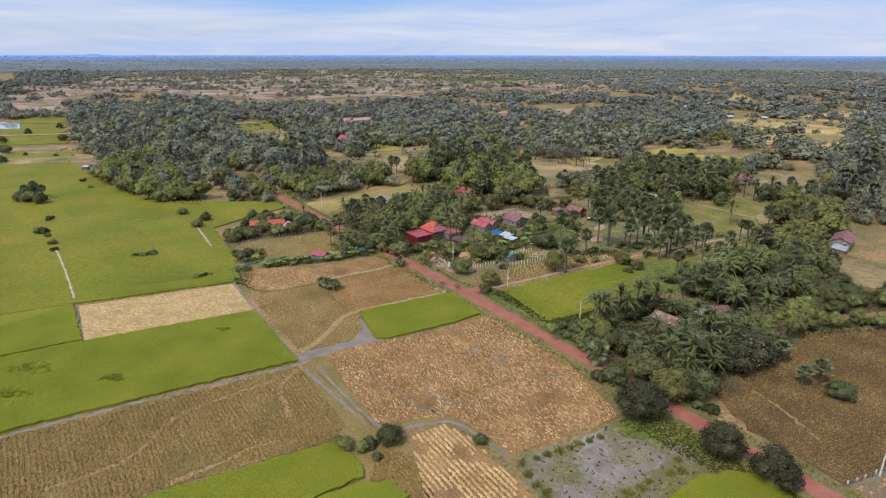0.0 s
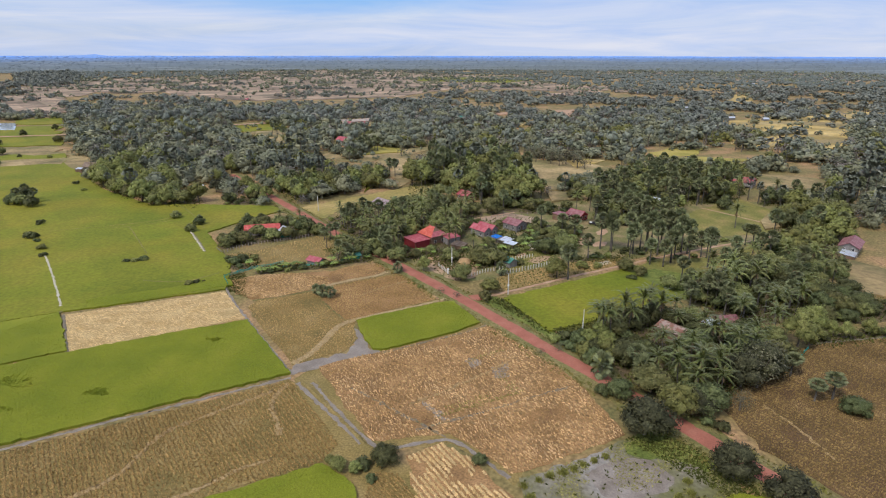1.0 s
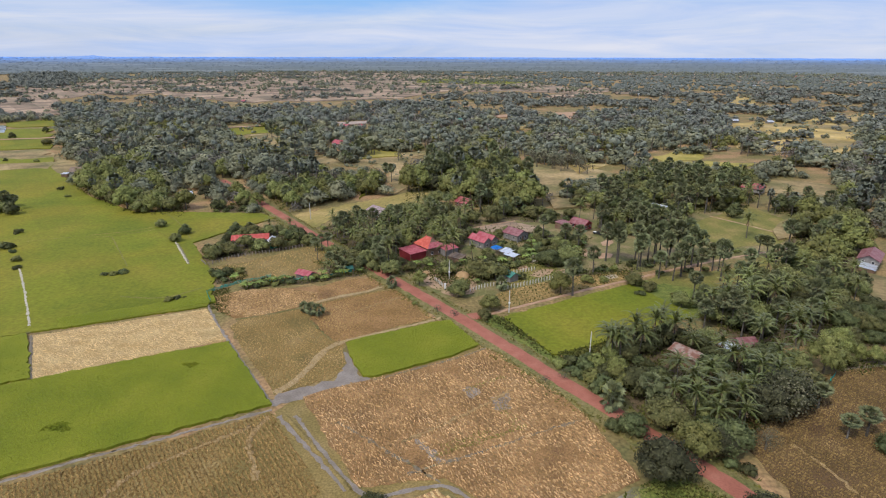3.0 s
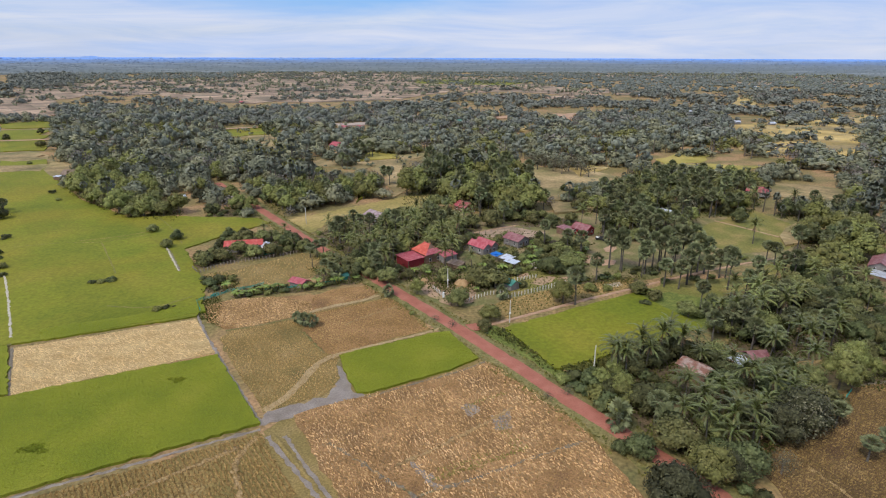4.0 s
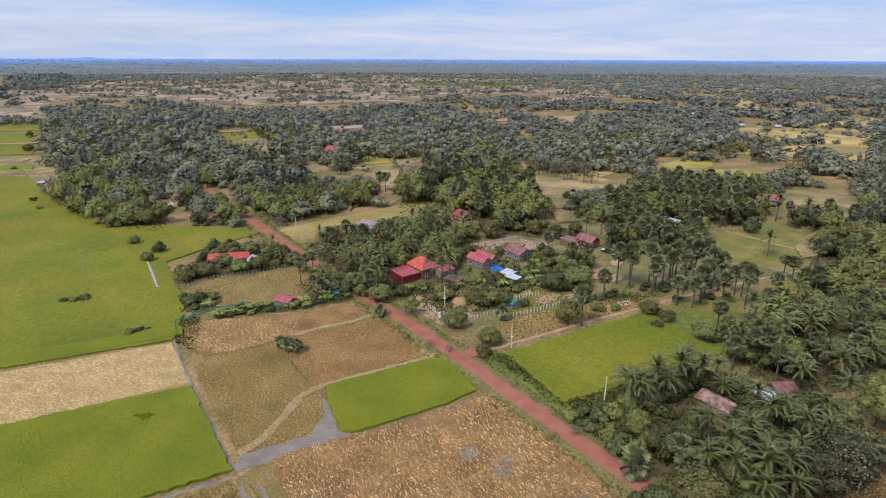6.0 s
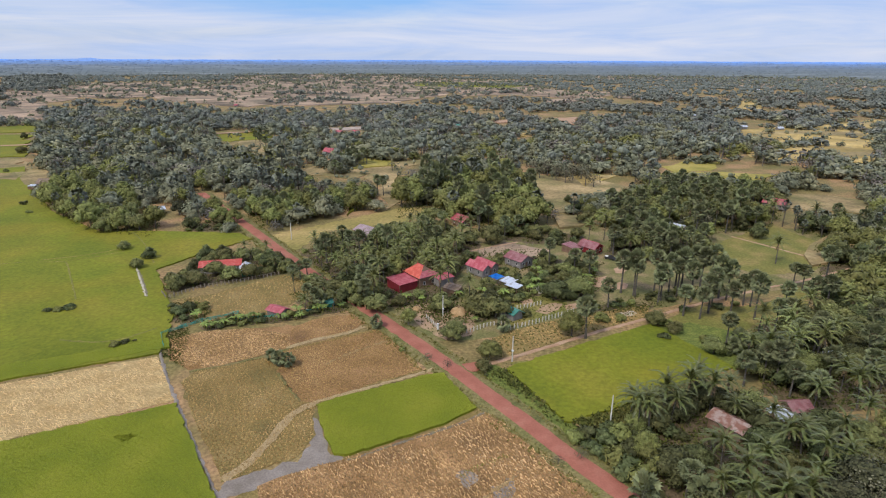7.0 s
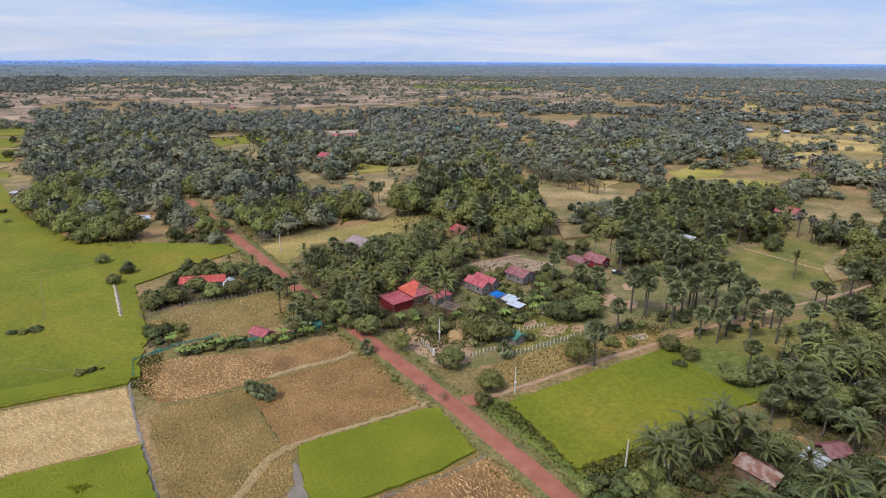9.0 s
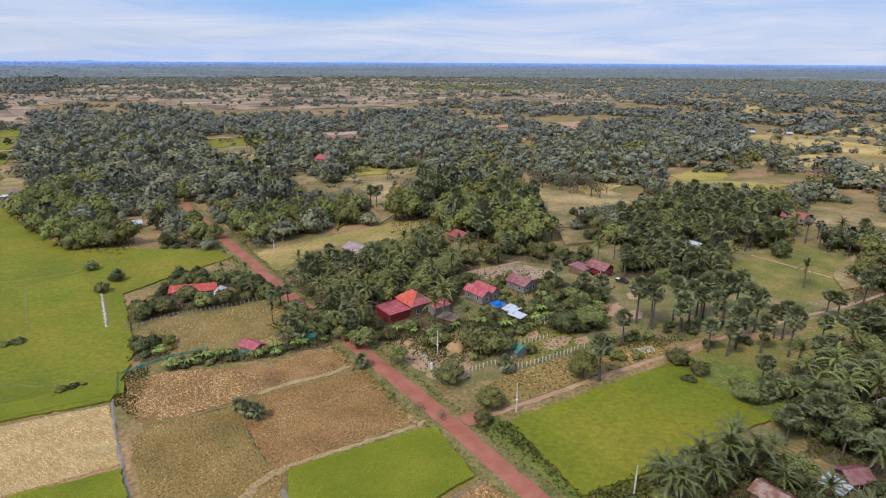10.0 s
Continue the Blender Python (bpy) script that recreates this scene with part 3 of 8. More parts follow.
def lumps(at, radius, r, squash=0.8):
    """A rough ball at each place."""
    n = len(at)
    v = ICO_V[None] * (np.asarray(radius).reshape(-1, 1, 1) * r.uniform(0.75, 1.2, (n, 12, 1)))
    v[..., 2] *= squash
    v = v + np.asarray(at)[:, None]
    f = ICO_F[None] + (np.arange(n) * 12)[:, None, None]
    return v.reshape(-1, 3), f.reshape(-1, 3)


def inside(points, poly):
    """Which points lie in a polygon."""
    p = np.asarray(points, float)
    q = np.asarray(poly, float)
    hit = np.zeros(len(p), bool)
    for (x0, y0), (x1, y1) in zip(q, np.roll(q, -1, 0)):
        cross = (y0 > p[:, 1]) != (y1 > p[:, 1])
        with np.errstate(divide="ignore", invalid="ignore"):
            hit ^= cross & (p[:, 0] < (x1 - x0) * (p[:, 1] - y0) / (y1 - y0 + 1e-12) + x0)
    return hit


def off_line(points, line):
    """Distance of points from a polyline."""
    p = np.asarray(points, float)[:, :2]
    best = np.full(len(p), 1e9)
    for a, b in zip(np.asarray(line, float)[:-1], np.asarray(line, float)[1:]):
        d = b - a
        t = np.clip(((p - a) @ d) / (d @ d + 1e-9), 0, 1)[:, None]
        best = np.minimum(best, np.linalg.norm(p - a - t * d, axis=1))
    return best


def scatter(poly, step, r, jitter=0.45, turn=0.0):
    """Places in a polygon on a shaken grid."""
    q = np.asarray(poly, float)
    jitter = np.asarray(jitter)
    c, s = math.cos(radians(turn)), math.sin(radians(turn))
    rot = np.array([[c, -s], [s, c]])
    w = q @ rot
    lo, hi = w.min(0), w.max(0)
    xs, ys = np.arange(lo[0], hi[0], step[0] if isinstance(step, tuple) else step), np.arange(lo[1], hi[1], step[1] if isinstance(step, tuple) else step)
    g = np.stack(np.meshgrid(xs, ys), -1).reshape(-1, 2)
    sx, sy = step if isinstance(step, tuple) else (step, step)
    g = g + r.uniform(-1, 1, g.shape) * jitter * (sx, sy)
    g = g @ rot.T
    return g[inside(g, poly)]


def walked(line, step):
    """A polyline, cut into even steps."""
    q = np.asarray(line, float)
    out = []
    for a, b in zip(q[:-1], q[1:]):
        n = max(1, int(np.linalg.norm(b - a) / step))
        out += [a + (b - a) * i / n for i in range(n)]
    return np.array(out + [q[-1]])


def eased(line, step, rounds=2):
    """The same, with its corners rounded."""
    q = np.asarray(line, float)
    for _ in range(rounds):
        q = np.concatenate([q[:1], np.stack([q[:-1] * 0.75 + q[1:] * 0.25, q[:-1] * 0.25 + q[1:] * 0.75], 1).reshape(-1, 2), q[-1:]])
    return walked(q, step)


def ribbon(name, line, section, material, rough=0.15, step=2.0, ease=True, base=0.0):
    """A strip of ground along a line. section: (offset to the side, height) from one edge to the other."""
    q = eased(line, step) if ease else walked(line, step)
    d = np.gradient(q, axis=0)
    side = unit(np.stack([d[:, 1], -d[:, 0]], 1))
    r = np.random.default_rng(len(q) + int(abs(q[0, 0]) * 10))
    rows = []
    for o, h in section:
        p = q + side * (o + rough * r.normal(size=(len(q), 1)))
        rows.append(np.concatenate([p, np.full((len(q), 1), h + base) + 0.12 * rough * r.normal(size=(len(q), 1))], 1))
    v = np.stack(rows, 1)
    n, k = v.shape[:2]
    i = (np.arange(n - 1)[:, None] * k + np.arange(k - 1)[None]).ravel()
    f = np.stack([i, i + k, i + k + 1, i + 1], 1)
    return np_mesh(name, v.reshape(-1, 3), f[:, ::-1], material, smooth=True)


def sheet(name, poly, height, material, ragged=0.3, step=2.0, foot=-0.05):
    """A field's surface: an uneven-edged sheet at a height, with sides down to the ground."""
    r = np.random.default_rng(int(abs(poly[0][0]) * 10) + len(poly))
    q = walked(list(poly) + [poly[0]], step)[:-1]
    q = q + r.normal(size=q.shape) * ragged
    bm = bmesh.new()
    top = [bm.verts.new((x, y, height)) for x, y in q]
    low = [bm.verts.new((x, y, foot)) for x, y in q]
    face = bm.faces.new(top)
    face.normal_update()
    if face.normal.z < 0:
        face.normal_flip()
    for i in range(len(q)):
        j = (i + 1) % len(q)
        bm.faces.new((top[i], top[j], low[j], low[i]))
    bmesh.ops.triangulate(bm, faces=[face])
    return bm_mesh(name, bm, material)


def tufts(at, height, width, lean, r, blades=3, z0=0.0):
    """Bunches of upright pointed blades."""
    n = len(at)
    out = []
    for _ in range(blades):
        w = r.uniform(0, 2 * math.pi, n)
        side = np.stack([np.cos(w), np.sin(w), np.zeros(n)], 1) * width * 0.5
        foot = np.concatenate([at + r.normal(size=(n, 2)) * width * 0.35, np.full((n, 1), z0)], 1)
        h = (height * r.uniform(0.7, 1.25, n))[:, None]
        tip = foot + np.concatenate([r.normal(size=(n, 2)) * lean * h, h], 1)
        v = np.stack([foot - side, foot + side, tip], 1).reshape(-1, 3)
        out.append((v, np.arange(3 * n).reshape(-1, 3)))
    return join(out)


def sheaves(at, turn, length, r, z0=0.05, width=0.28, height=0.22):
    """Bundles of cut straw lying about one direction: small, splayed wedges."""
    n = len(at)
    a = radians(turn) + r.normal(size=n) * 0.33
    d = np.stack([np.cos(a), np.sin(a)], 1)
    s = np.stack([-d[:, 1], d[:, 0]], 1)
    ln = (length * r.uniform(0.6, 1.3, n))[:, None]
    wd = (width * r.uniform(0.7, 1.4, n))[:, None]
    hh = height * r.uniform(0.6, 1.4, n)

    def lay(p, z):
        return np.concatenate([p, np.asarray(z).reshape(-1, 1) * np.ones((n, 1))], 1)
    v = np.stack([lay(at - d * ln / 2 - s * wd * 0.4, z0), lay(at - d * ln / 2 + s * wd * 0.4, z0), lay(at + d * ln / 2 + s * wd, z0), lay(at + d * ln / 2 - s * wd, z0),
                  lay(at - d * ln * 0.2, z0 + hh), lay(at + d * ln * 0.45, z0 + hh * 0.7)], 1)
    f = np.array([(0, 4, 1), (0, 5, 4), (0, 3, 5), (1, 4, 5), (1, 5, 2), (3, 2, 5)])
    i = (np.arange(n) * 6)[:, None, None]
    return v.reshape(-1, 3), (f[None] + i).reshape(-1, 3)


def stuff(name, arrays, material, label, category, smooth=False):
    return tagged(new(name, np_mesh(name, *arrays[:2], material, smooth, arrays[2] if len(arrays) > 2 else None)), label, category, kind="stuff")


def structure(name, me, label, category):
    return tagged(new(name, me), label, category, kind="structure")

# ---------------------------------------------------------------- the plan, in metres
ROAD = [(-190, 385), (-160, 352), (-143, 333), (-118, 305.5), (-95, 279), (-75.4, 257.2), (-61.9, 243.5), (-49.5, 231), (-37.5, 218.5), (-24.8, 205), (-11, 189.8), (-1.6, 178.5),
        (6.2, 169.8), (14.2, 160), (24.4, 148.6), (41.5, 129), (53.1, 114.3), (63.8, 102), (90, 71), (118, 38)]
SIDE_TRACK = [(-8.3, 193.7), (-0.6, 198.6), (15.3, 210.3), (31.7, 222.5), (48.0, 233.3), (71.2, 250.2), (98.5, 266.4), (115.6, 275.6), (138.9, 291.5)]
LAWN_TRACK = [(106.5, 331.7), (121.7, 313.5), (130.9, 301.9)]
BACK_TRACK = [(-16.4, 293.8), (-11.6, 297.8), (-3.6, 303.7), (4.7, 309.8)]
YARD_TRACK = [(-39.2, 225.1), (-49.5, 231.1), (-57.3, 236.0), (-62.2, 243.8), (-62.8, 251.4), (-69.7, 255.9), (-75.9, 258.7)]

# crops near the road
GREEN_A = [(-53.8, 138.3), (-79.0, 167.3), (-119.6, 141.5), (-170, 104), (-165, 52), (-108.0, 100.2)]
STRAW_A = [(-139.3, 164.2), (-97.2, 189.0), (-80.4, 168.9), (-120.4, 142.3)]
GREEN_LEFT = [(-190, 133), (-141.6, 165.0), (-120.8, 142.4), (-171, 105)]
STUBBLE_A = [(-105.5, 98.5), (-52.5, 135.4), (-32.9, 112.3), (-34.6, 106.0), (-61.5, 88.9), (-95, 66), (-160, 22), (-160, 60)]
GREEN_B = [(-95, 64), (-61.0, 87.5), (-34.0, 105.0), (-25.8, 99.6), (-24.6, 95.4), (-33, 88.5), (-60, 65)]
GREEN_C = [(-34, 87.5), (-25, 93.5), (-19.4, 95.6), (-14.8, 91.7), (-22, 80), (-50, 62)]
STUBBLE_B = [(-47.4, 142.4), (-41.4, 147.8), (-32.1, 153.1), (-22.5, 160.0), (-12.0, 166.6), (-3.3, 173.2), (2.4, 168.4), (10.6, 160.9), (16.4, 151.6), (22.3, 140.4), (29.6, 122.6), (4.8, 106.8), (-4.6, 115.2), (-9.5, 118.2), (-26.0, 113.8)]
GREEN_D = [(-44.8, 171.2), (-32.4, 179.5), (-20.0, 188.1), (-15.9, 189.3), (-5.8, 174.5), (-12.1, 168.1), (-22.5, 160.4), (-32.2, 153.7), (-35.2, 153.5), (-39.6, 160.8)]
STRAW_ROWS = [(-17.6, 109.6), (-10.4, 115.0), (-3.8, 110.4), (9.0, 94.4), (18, 82), (-6, 76)]
MARSH = [(5.5, 105.0), (29.5, 120.6), (41.0, 121.5), (48.5, 110.0), (52, 100), (40, 82), (20, 82), (10, 93)]
STUBBLE_RIGHT = [(53.0, 140.5), (72, 160), (91.1, 172.0), (121, 181), (150, 165), (80.6, 110.2), (70.0, 105.3), (57.8, 121.0)]
STUBBLE_GOLD = [(70.3, 104.4), (81, 109.4), (150, 163), (160, 130), (95, 78)]
STUBBLE_C = [(-83.5, 177.6), (-81.8, 183.4), (-75.4, 186.7), (-67.7, 191.8), (-62.6, 197.5), (-46.5, 209.3), (-38.0, 214.5), (-27.8, 199.8), (-21.5, 190.8), (-31.6, 183.3), (-44.9, 172.5), (-44.1, 166.3), (-41.4, 159.9), (-42.8, 152.0), (-49.3, 147.2), (-54.8, 143.4), (-68.9, 159.2)]
STUBBLE_PALE = [(-61.6, 197.2), (-46.2, 208.0), (-38.1, 213.1), (-28.0, 199.0), (-22.6, 191.0), (-31.7, 184.0), (-45.0, 172.8), (-49.4, 172.5), (-55.2, 179.1), (-60.5, 185.3), (-61.4, 191.8)]
STUBBLE_EDGE = [(-61.8, 200.5), (-46.9, 211.1), (-44.5, 217.0), (-50.1, 223.3), (-61.1, 218.9), (-66.1, 210.1)]
STRAW_C = [(-99.4, 199.3), (-92.8, 205.4), (-79.7, 209.3), (-65.1, 207.0), (-62.4, 199.6), (-69.0, 192.8), (-77.2, 186.8), (-85.2, 183.3), (-91.4, 188.1)]
GREEN_E = [(0.8, 194.1), (9.0, 200.3), (46.6, 227.8), (63.0, 202.5), (30.2, 180.5), (15.3, 171.0)]
RICE_WEST = [(-97.6, 190.6), (-104.0, 207.0), (-108, 216), (-117.6, 228.0), (-138.5, 254.5), (-131.5, 272.5), (-118.6, 298.0), (-128, 306.0), (-172, 304), (-196, 300), (-246, 331),
             (-304, 383), (-330, 420), (-470, 420), (-420, 300), (-300, 190), (-191, 134), (-141, 166)]
BARE_FIELD = [(-115.1, 226.7), (-103.3, 235.5), (-85.3, 255.9), (-63.6, 246.7), (-79.0, 220.8), (-96.3, 211.2)]
GRASS_WEST = [(-114.9, 302.8), (-83.0, 339.0), (-60.2, 366.2), (-39.0, 365.7), (-53.8, 333.5), (-68.6, 327.0), (-86.8, 316.1), (-91.3, 287.2), (-95.2, 282.1)]
LAWN_A = [(89.4, 312.7), (134.5, 358.4), (147.2, 316.8), (123.2, 286.8), (100.2, 278.6), (86.0, 293.2)]
LAWN_B = [(46.8, 225.3), (61.0, 242.0), (87.2, 248.3), (109.9, 267.9), (104.6, 250.5), (77.7, 229.8), (62.1, 212.1), (51.9, 214.8)]
YARD_A = [(-35.7, 232.8), (-17.2, 239.0), (-9.3, 227.1), (-9.9, 212.8), (-17.1, 209.0), (-28.1, 219.7)]
YARD_B = [(-15.8, 292.4), (-0.2, 310.2), (19.3, 298.9), (10.9, 286.5), (-0.0, 292.5), (-10.8, 284.9)]
YARD_C = [(32.0, 266.4), (38.1, 270.7), (40.2, 266.0), (35.1, 258.3), (30.9, 258.7)]
GARDEN = [(0.4, 237.4), (18.7, 251.9), (24.0, 234.8), (10.1, 224.5), (0.6, 219.5)]
FIELD_F = [(-6.6, 207.6), (1.4, 217.1), (21.9, 231.0), (48.9, 243.5), (47.5, 234.2), (32.0, 224.1), (15.4, 211.7), (-0.6, 200.5)]
# the broad dry plain, and a glade beyond the village
PLAIN = [(-1279.2, 1425.9), (-852.9, 965.8), (-855.5, 1028.4), (-837.5, 1073.3), (-890.3, 1192.2), (-776.2, 1145.3), (-773.8, 1232.1), (-637.0, 1109.1), (-558.4, 1067.3), (-485.6, 1017.3), (-448.2, 1012.0), (-430.6, 1063.6), (-373.6, 1048.6), (-304.6, 1085.6), (-251.8, 1121.1), (-216.7, 1155.0), (-183.2, 1287.4), (-149.5, 1408.8), (-173.9, 1775.7), (-87.9, 2023.3), (81.2, 2152.1), (69.4, 2418.1), (-101.3, 2318.3), (-342.2, 2511.2), (-570.0, 2948.2), (-964.4, 2938.1), (-1208.3, 2591.0), (-1017.2, 2099.8), (-1270.2, 1844.9), (-1402.9, 1814.7), (-1172.9, 1504.5), (-1205.7, 1362.7)]
GLADE = [(-158.8, 476.3), (-153.9, 490.8), (-139.5, 470.2), (-118.2, 452.6), (-121.3, 488.4), (-119.6, 520.8), (-95.0, 513.9), (-69.9, 527.8), (-67.8, 507.8), (-85.9, 491.0), (-77.2, 443.1), (-73.7, 417.9), (-69.5, 407.6), (-65.5, 382.7), (-66.1, 363.9), (-72.9, 379.1), (-79.4, 401.7), (-93.1, 432.0), (-103.7, 458.6), (-111.2, 442.1), (-128.1, 445.5), (-148.7, 452.4)]
PLAIN_EAST = [(-167.5, 1712.2), (-82.4, 1902.7), (85.5, 1830.3), (133.7, 1629.1), (242.7, 1599.0), (220.8, 1417.9), (109.8, 1341.3), (-9.5, 1435.4), (-106.6, 1356.7)]
PLAIN_FAR = [(370.7, 2927.5), (860.6, 3348.0), (1614.0, 3795.9), (2324.1, 4139.0), (1470.3, 2632.7), (1222.2, 2633.9), (891.4, 2616.7), (639.1, 2494.8), (327.2, 2420.5)]
# fields in the distance: dry grass, golden rice, green rice
FIELDS_FAR = [
    ("ripe_field", [(120.1, 519.9), (146.7, 555.9), (173.0, 549.2), (151.4, 508.6), (120.6, 497.9)]),
    ("ripe_field", [(48.6, 464.1), (62.9, 485.7), (72.3, 471.2), (57.7, 447.5)]),
    ("dry_field", GLADE),
    ("rice_far", [(-322.8, 657.3), (-284.5, 702.2), (-262.2, 675.9), (-248.5, 633.8), (-284.3, 604.6)]),
    ("dry_field", [(-273.6, 606.2), (-248.5, 633.8), (-207.0, 520.3), (-223.5, 528.8)]),
    ("dry_field", [(4.3, 480.8), (44.5, 470.9), (82.7, 438.7), (54.2, 378.2), (42.2, 339.9), (32.8, 369.8), (16.6, 362.3)]),
    ("gold_field", [(47.6, 482.9), (77.2, 475.4), (48.4, 440.3)]),
    ("ripe_field", [(108.5, 489.4), (158.3, 502.4), (195.5, 491.9), (135.5, 445.9), (99.1, 450.5)]),
    ("gold_field", [(252.1, 764.9), (391.4, 891.5), (505.5, 937.8), (568.9, 893.7), (340.5, 553.9), (255.2, 560.8), (214.8, 545.4), (206.0, 599.8)]),
    ("dry_field", [(169.3, 435.6), (213.2, 422.4), (237.1, 408.4), (214.3, 373.6), (159.1, 395.6)]),
    ("dry_field", [(-390.3, 473.5), (-338.1, 440.8), (-297.4, 389.7), (-308.4, 385.1)]),
    ("dry_field", [(-478.1, 462.6), (-399.6, 485.7), (-329.9, 408.3), (-405.2, 389.4)]),
    ("rice_far", [(-416.1, 439.9), (-365.5, 452.0), (-345.8, 431.9), (-395.9, 417.7)]),
    ("rice_far", [(-697.0, 582.9), (-516.9, 627.4), (-404.6, 491.9), (-483.9, 468.4), (-560.7, 465.5)]),
    ("rice_far", [(-611.5, 675.6), (-585.1, 720.4), (-529.6, 648.7), (-572.5, 631.6)]),
    ("dry_field", [(-1208.0, 1023.2), (-885.7, 1098.4), (-608.9, 739.7), (-679.9, 715.5), (-828.7, 696.4)]),
    ("dry_field", PLAIN),
    ("dry_field", PLAIN_EAST),
    ("dry_field", PLAIN_FAR),
    ("rice_far", [(-338.8, 2114.8), (96.7, 2077.9), (-14.6, 1740.2), (-289.6, 1809.8)]),
    ("dry_field", [(61.9, 1277.4), (194.0, 1393.4), (181.1, 1177.0), (73.2, 1078.5)]),
    ("dry_field", [(233.5, 1488.8), (395.4, 1613.6), (360.7, 1415.9), (222.5, 1336.5)]),
    ("gold_field", [(449.1, 1329.3), (475.6, 1247.3), (401.5, 1071.8), (385.1, 1119.6)]),
    ("dry_field", [(636.3, 2624.0), (1486.7, 2903.8), (1222.2, 2147.0), (820.9, 1729.3), (690.6, 1987.3)]),
    ("gold_field", [(7.3, 741.9), (21.3, 743.7), (16.8, 684.3), (5.2, 682.8)]),
    ("dry_field", [(133.5, 319.5), (165.7, 355.4), (152.2, 310.6), (125.7, 291.9)]),
    ("dry_field", [(115.1, 236.0), (137.7, 247.6), (160.0, 227.9), (149.1, 210.2), (125.4, 207.3), (115.4, 222.4)]),
    ("ripe_field", [(-119.2, 473.1), (-119.6, 520.8), (-95.0, 513.9), (-86.8, 495.5), (-110.0, 483.1)]),
    ("rice_far", [(-99.0, 384.9), (-94.4, 385.5), (-84.4, 350.1), (-86.4, 344.4)]),
    ("pale_track", [(-216.4, 728.7), (-178.5, 751.6), (-171.6, 724.6), (-205.5, 698.5)]),
    ("path_sand", [(-29.9, 831.7), (-0.8, 857.3), (-0.7, 822.8), (-26.7, 805.8)]),
    ("path_sand", [(64.8, 890.1), (93.7, 910.2), (79.7, 809.8), (65.3, 846.7)]),
    ("dry_field", [(-723.6, 871.5), (-731.7, 899.3), (-659.1, 820.6), (-608.6, 753.8), (-660.5, 804.3)]),
    ("dry_field", [(29.1, 365.1), (39.6, 355.8), (43.2, 341.6), (26.6, 334.8), (24.3, 359.1)]),
]

# ---------------------------------------------------------------- ground
v, f = [], []
RINGS = [0, 40, 80, 120, 160, 200, 260, 340, 440, 580, 760, 1000, 1300, 1700, 2200, 2800, 3500, 4200, 4900]
for i, ring in enumerate(RINGS):
    for k in range(96):
        w = 2 * math.pi * k / 96
        v.append((ring * math.sin(w), 160 + ring * math.cos(w) if ring < 1000 else ring * math.cos(w), 0))
for i in range(len(RINGS) - 1):
    for k in range(96):
        q = (k + 1) % 96
        a = (i * 96 + k, i * 96 + q, (i + 1) * 96 + q, (i + 1) * 96 + k)
        f.append(a[::-1])
structure("ground", np_mesh("ground", v, f, M["ground"]), "flat lowland ground of dry scrub grass and bare earth", "ground")

# the far edge of the plain: woods raised in low, uneven steps to fit the camera's horizon, haze in their colour
v, f = [], []
BACK = [(3050, 2), (3500, 17), (3950, 32), (4350, 46), (4650, 56), (4860, 62)]
for i, (ring, h) in enumerate(BACK):
    for k in range(720):
        w = 2 * math.pi * k / 720
        bumpy = 1.6 * noise.noise((math.sin(w) * 40, math.cos(w) * 40, i * 7.0)) + 1.2 * noise.noise((math.sin(w) * 140, math.cos(w) * 140, i * 3.0))
        hill = 26 * math.exp(-((math.degrees(w) - 323.4) / 0.5) ** 2) + 9 * math.exp(-((math.degrees(w) - 322.6) / 1.4) ** 2) if i == len(BACK) - 1 else 0
        v.append((ring * math.sin(w), ring * math.cos(w), max(0.5, h + bumpy * (0.7 + i * 0.1)) + hill * 0.35))
for i in range(len(BACK) - 1):
    for k in range(720):
        q = (k + 1) % 720
        f.append((i * 720 + k, (i + 1) * 720 + k, (i + 1) * 720 + q, i * 720 + q))
structure("backdrop", np_mesh("backdrop", v, f, M["distance"], True), "distant woods and low hills on the horizon, painted blue-grey for haze", "distant woods")

r_b = np.random.default_rng(3)
w, ring = r_b.uniform(-0.82, 0.78, 3800), 3080 + 1650 * r_b.uniform(0, 1, 3800) ** 1.3
h = np.interp(ring, [b[0] for b in BACK], [b[1] for b in BACK])
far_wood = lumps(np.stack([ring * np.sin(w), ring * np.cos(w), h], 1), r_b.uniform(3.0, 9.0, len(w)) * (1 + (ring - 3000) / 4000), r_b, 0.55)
tagged(new("far_haze_woods", np_mesh("far_haze_woods", *far_wood, M["distance"])), "tree tops at the far edge of the plain, haze painted into their colour", "distant woods", kind="stuff")

# ---------------------------------------------------------------- road and tracks
VERGE = [(-5.6, 0.02), (-4.4, 0.16), (-2.9, 0.40), (2.9, 0.40), (4.4, 0.16), (5.6, 0.02)]
verge = structure("verge", ribbon("verge", ROAD, VERGE, M["verge"], rough=0.30), "weedy earth embankment beside the red road", "verge")
structure("road", ribbon("road", ROAD, [(-2.35, 0.41), (-2.05, 0.46), (0, 0.52), (2.05, 0.46), (2.35, 0.41)], M["laterite"], rough=0.10), "straight red laterite village road", "road")
TRACK = [(-0.75, 0.03), (-0.6, 0.13), (0, 0.15), (0.6, 0.13), (0.75, 0.03)]
structure("side_track", ribbon("side_track", SIDE_TRACK, TRACK, M["path_sand"], rough=0.12), "narrow pale sandy track between the green field and gardens", "track")
structure("lawn_track", ribbon("lawn_track", LAWN_TRACK, TRACK, M["path_sand"], rough=0.15), "thin sandy footpath across grazed grass", "track")
structure("back_track", ribbon("back_track", BACK_TRACK, TRACK, M["path_sand"], rough=0.15), "pale earth track behind the village houses", "track")
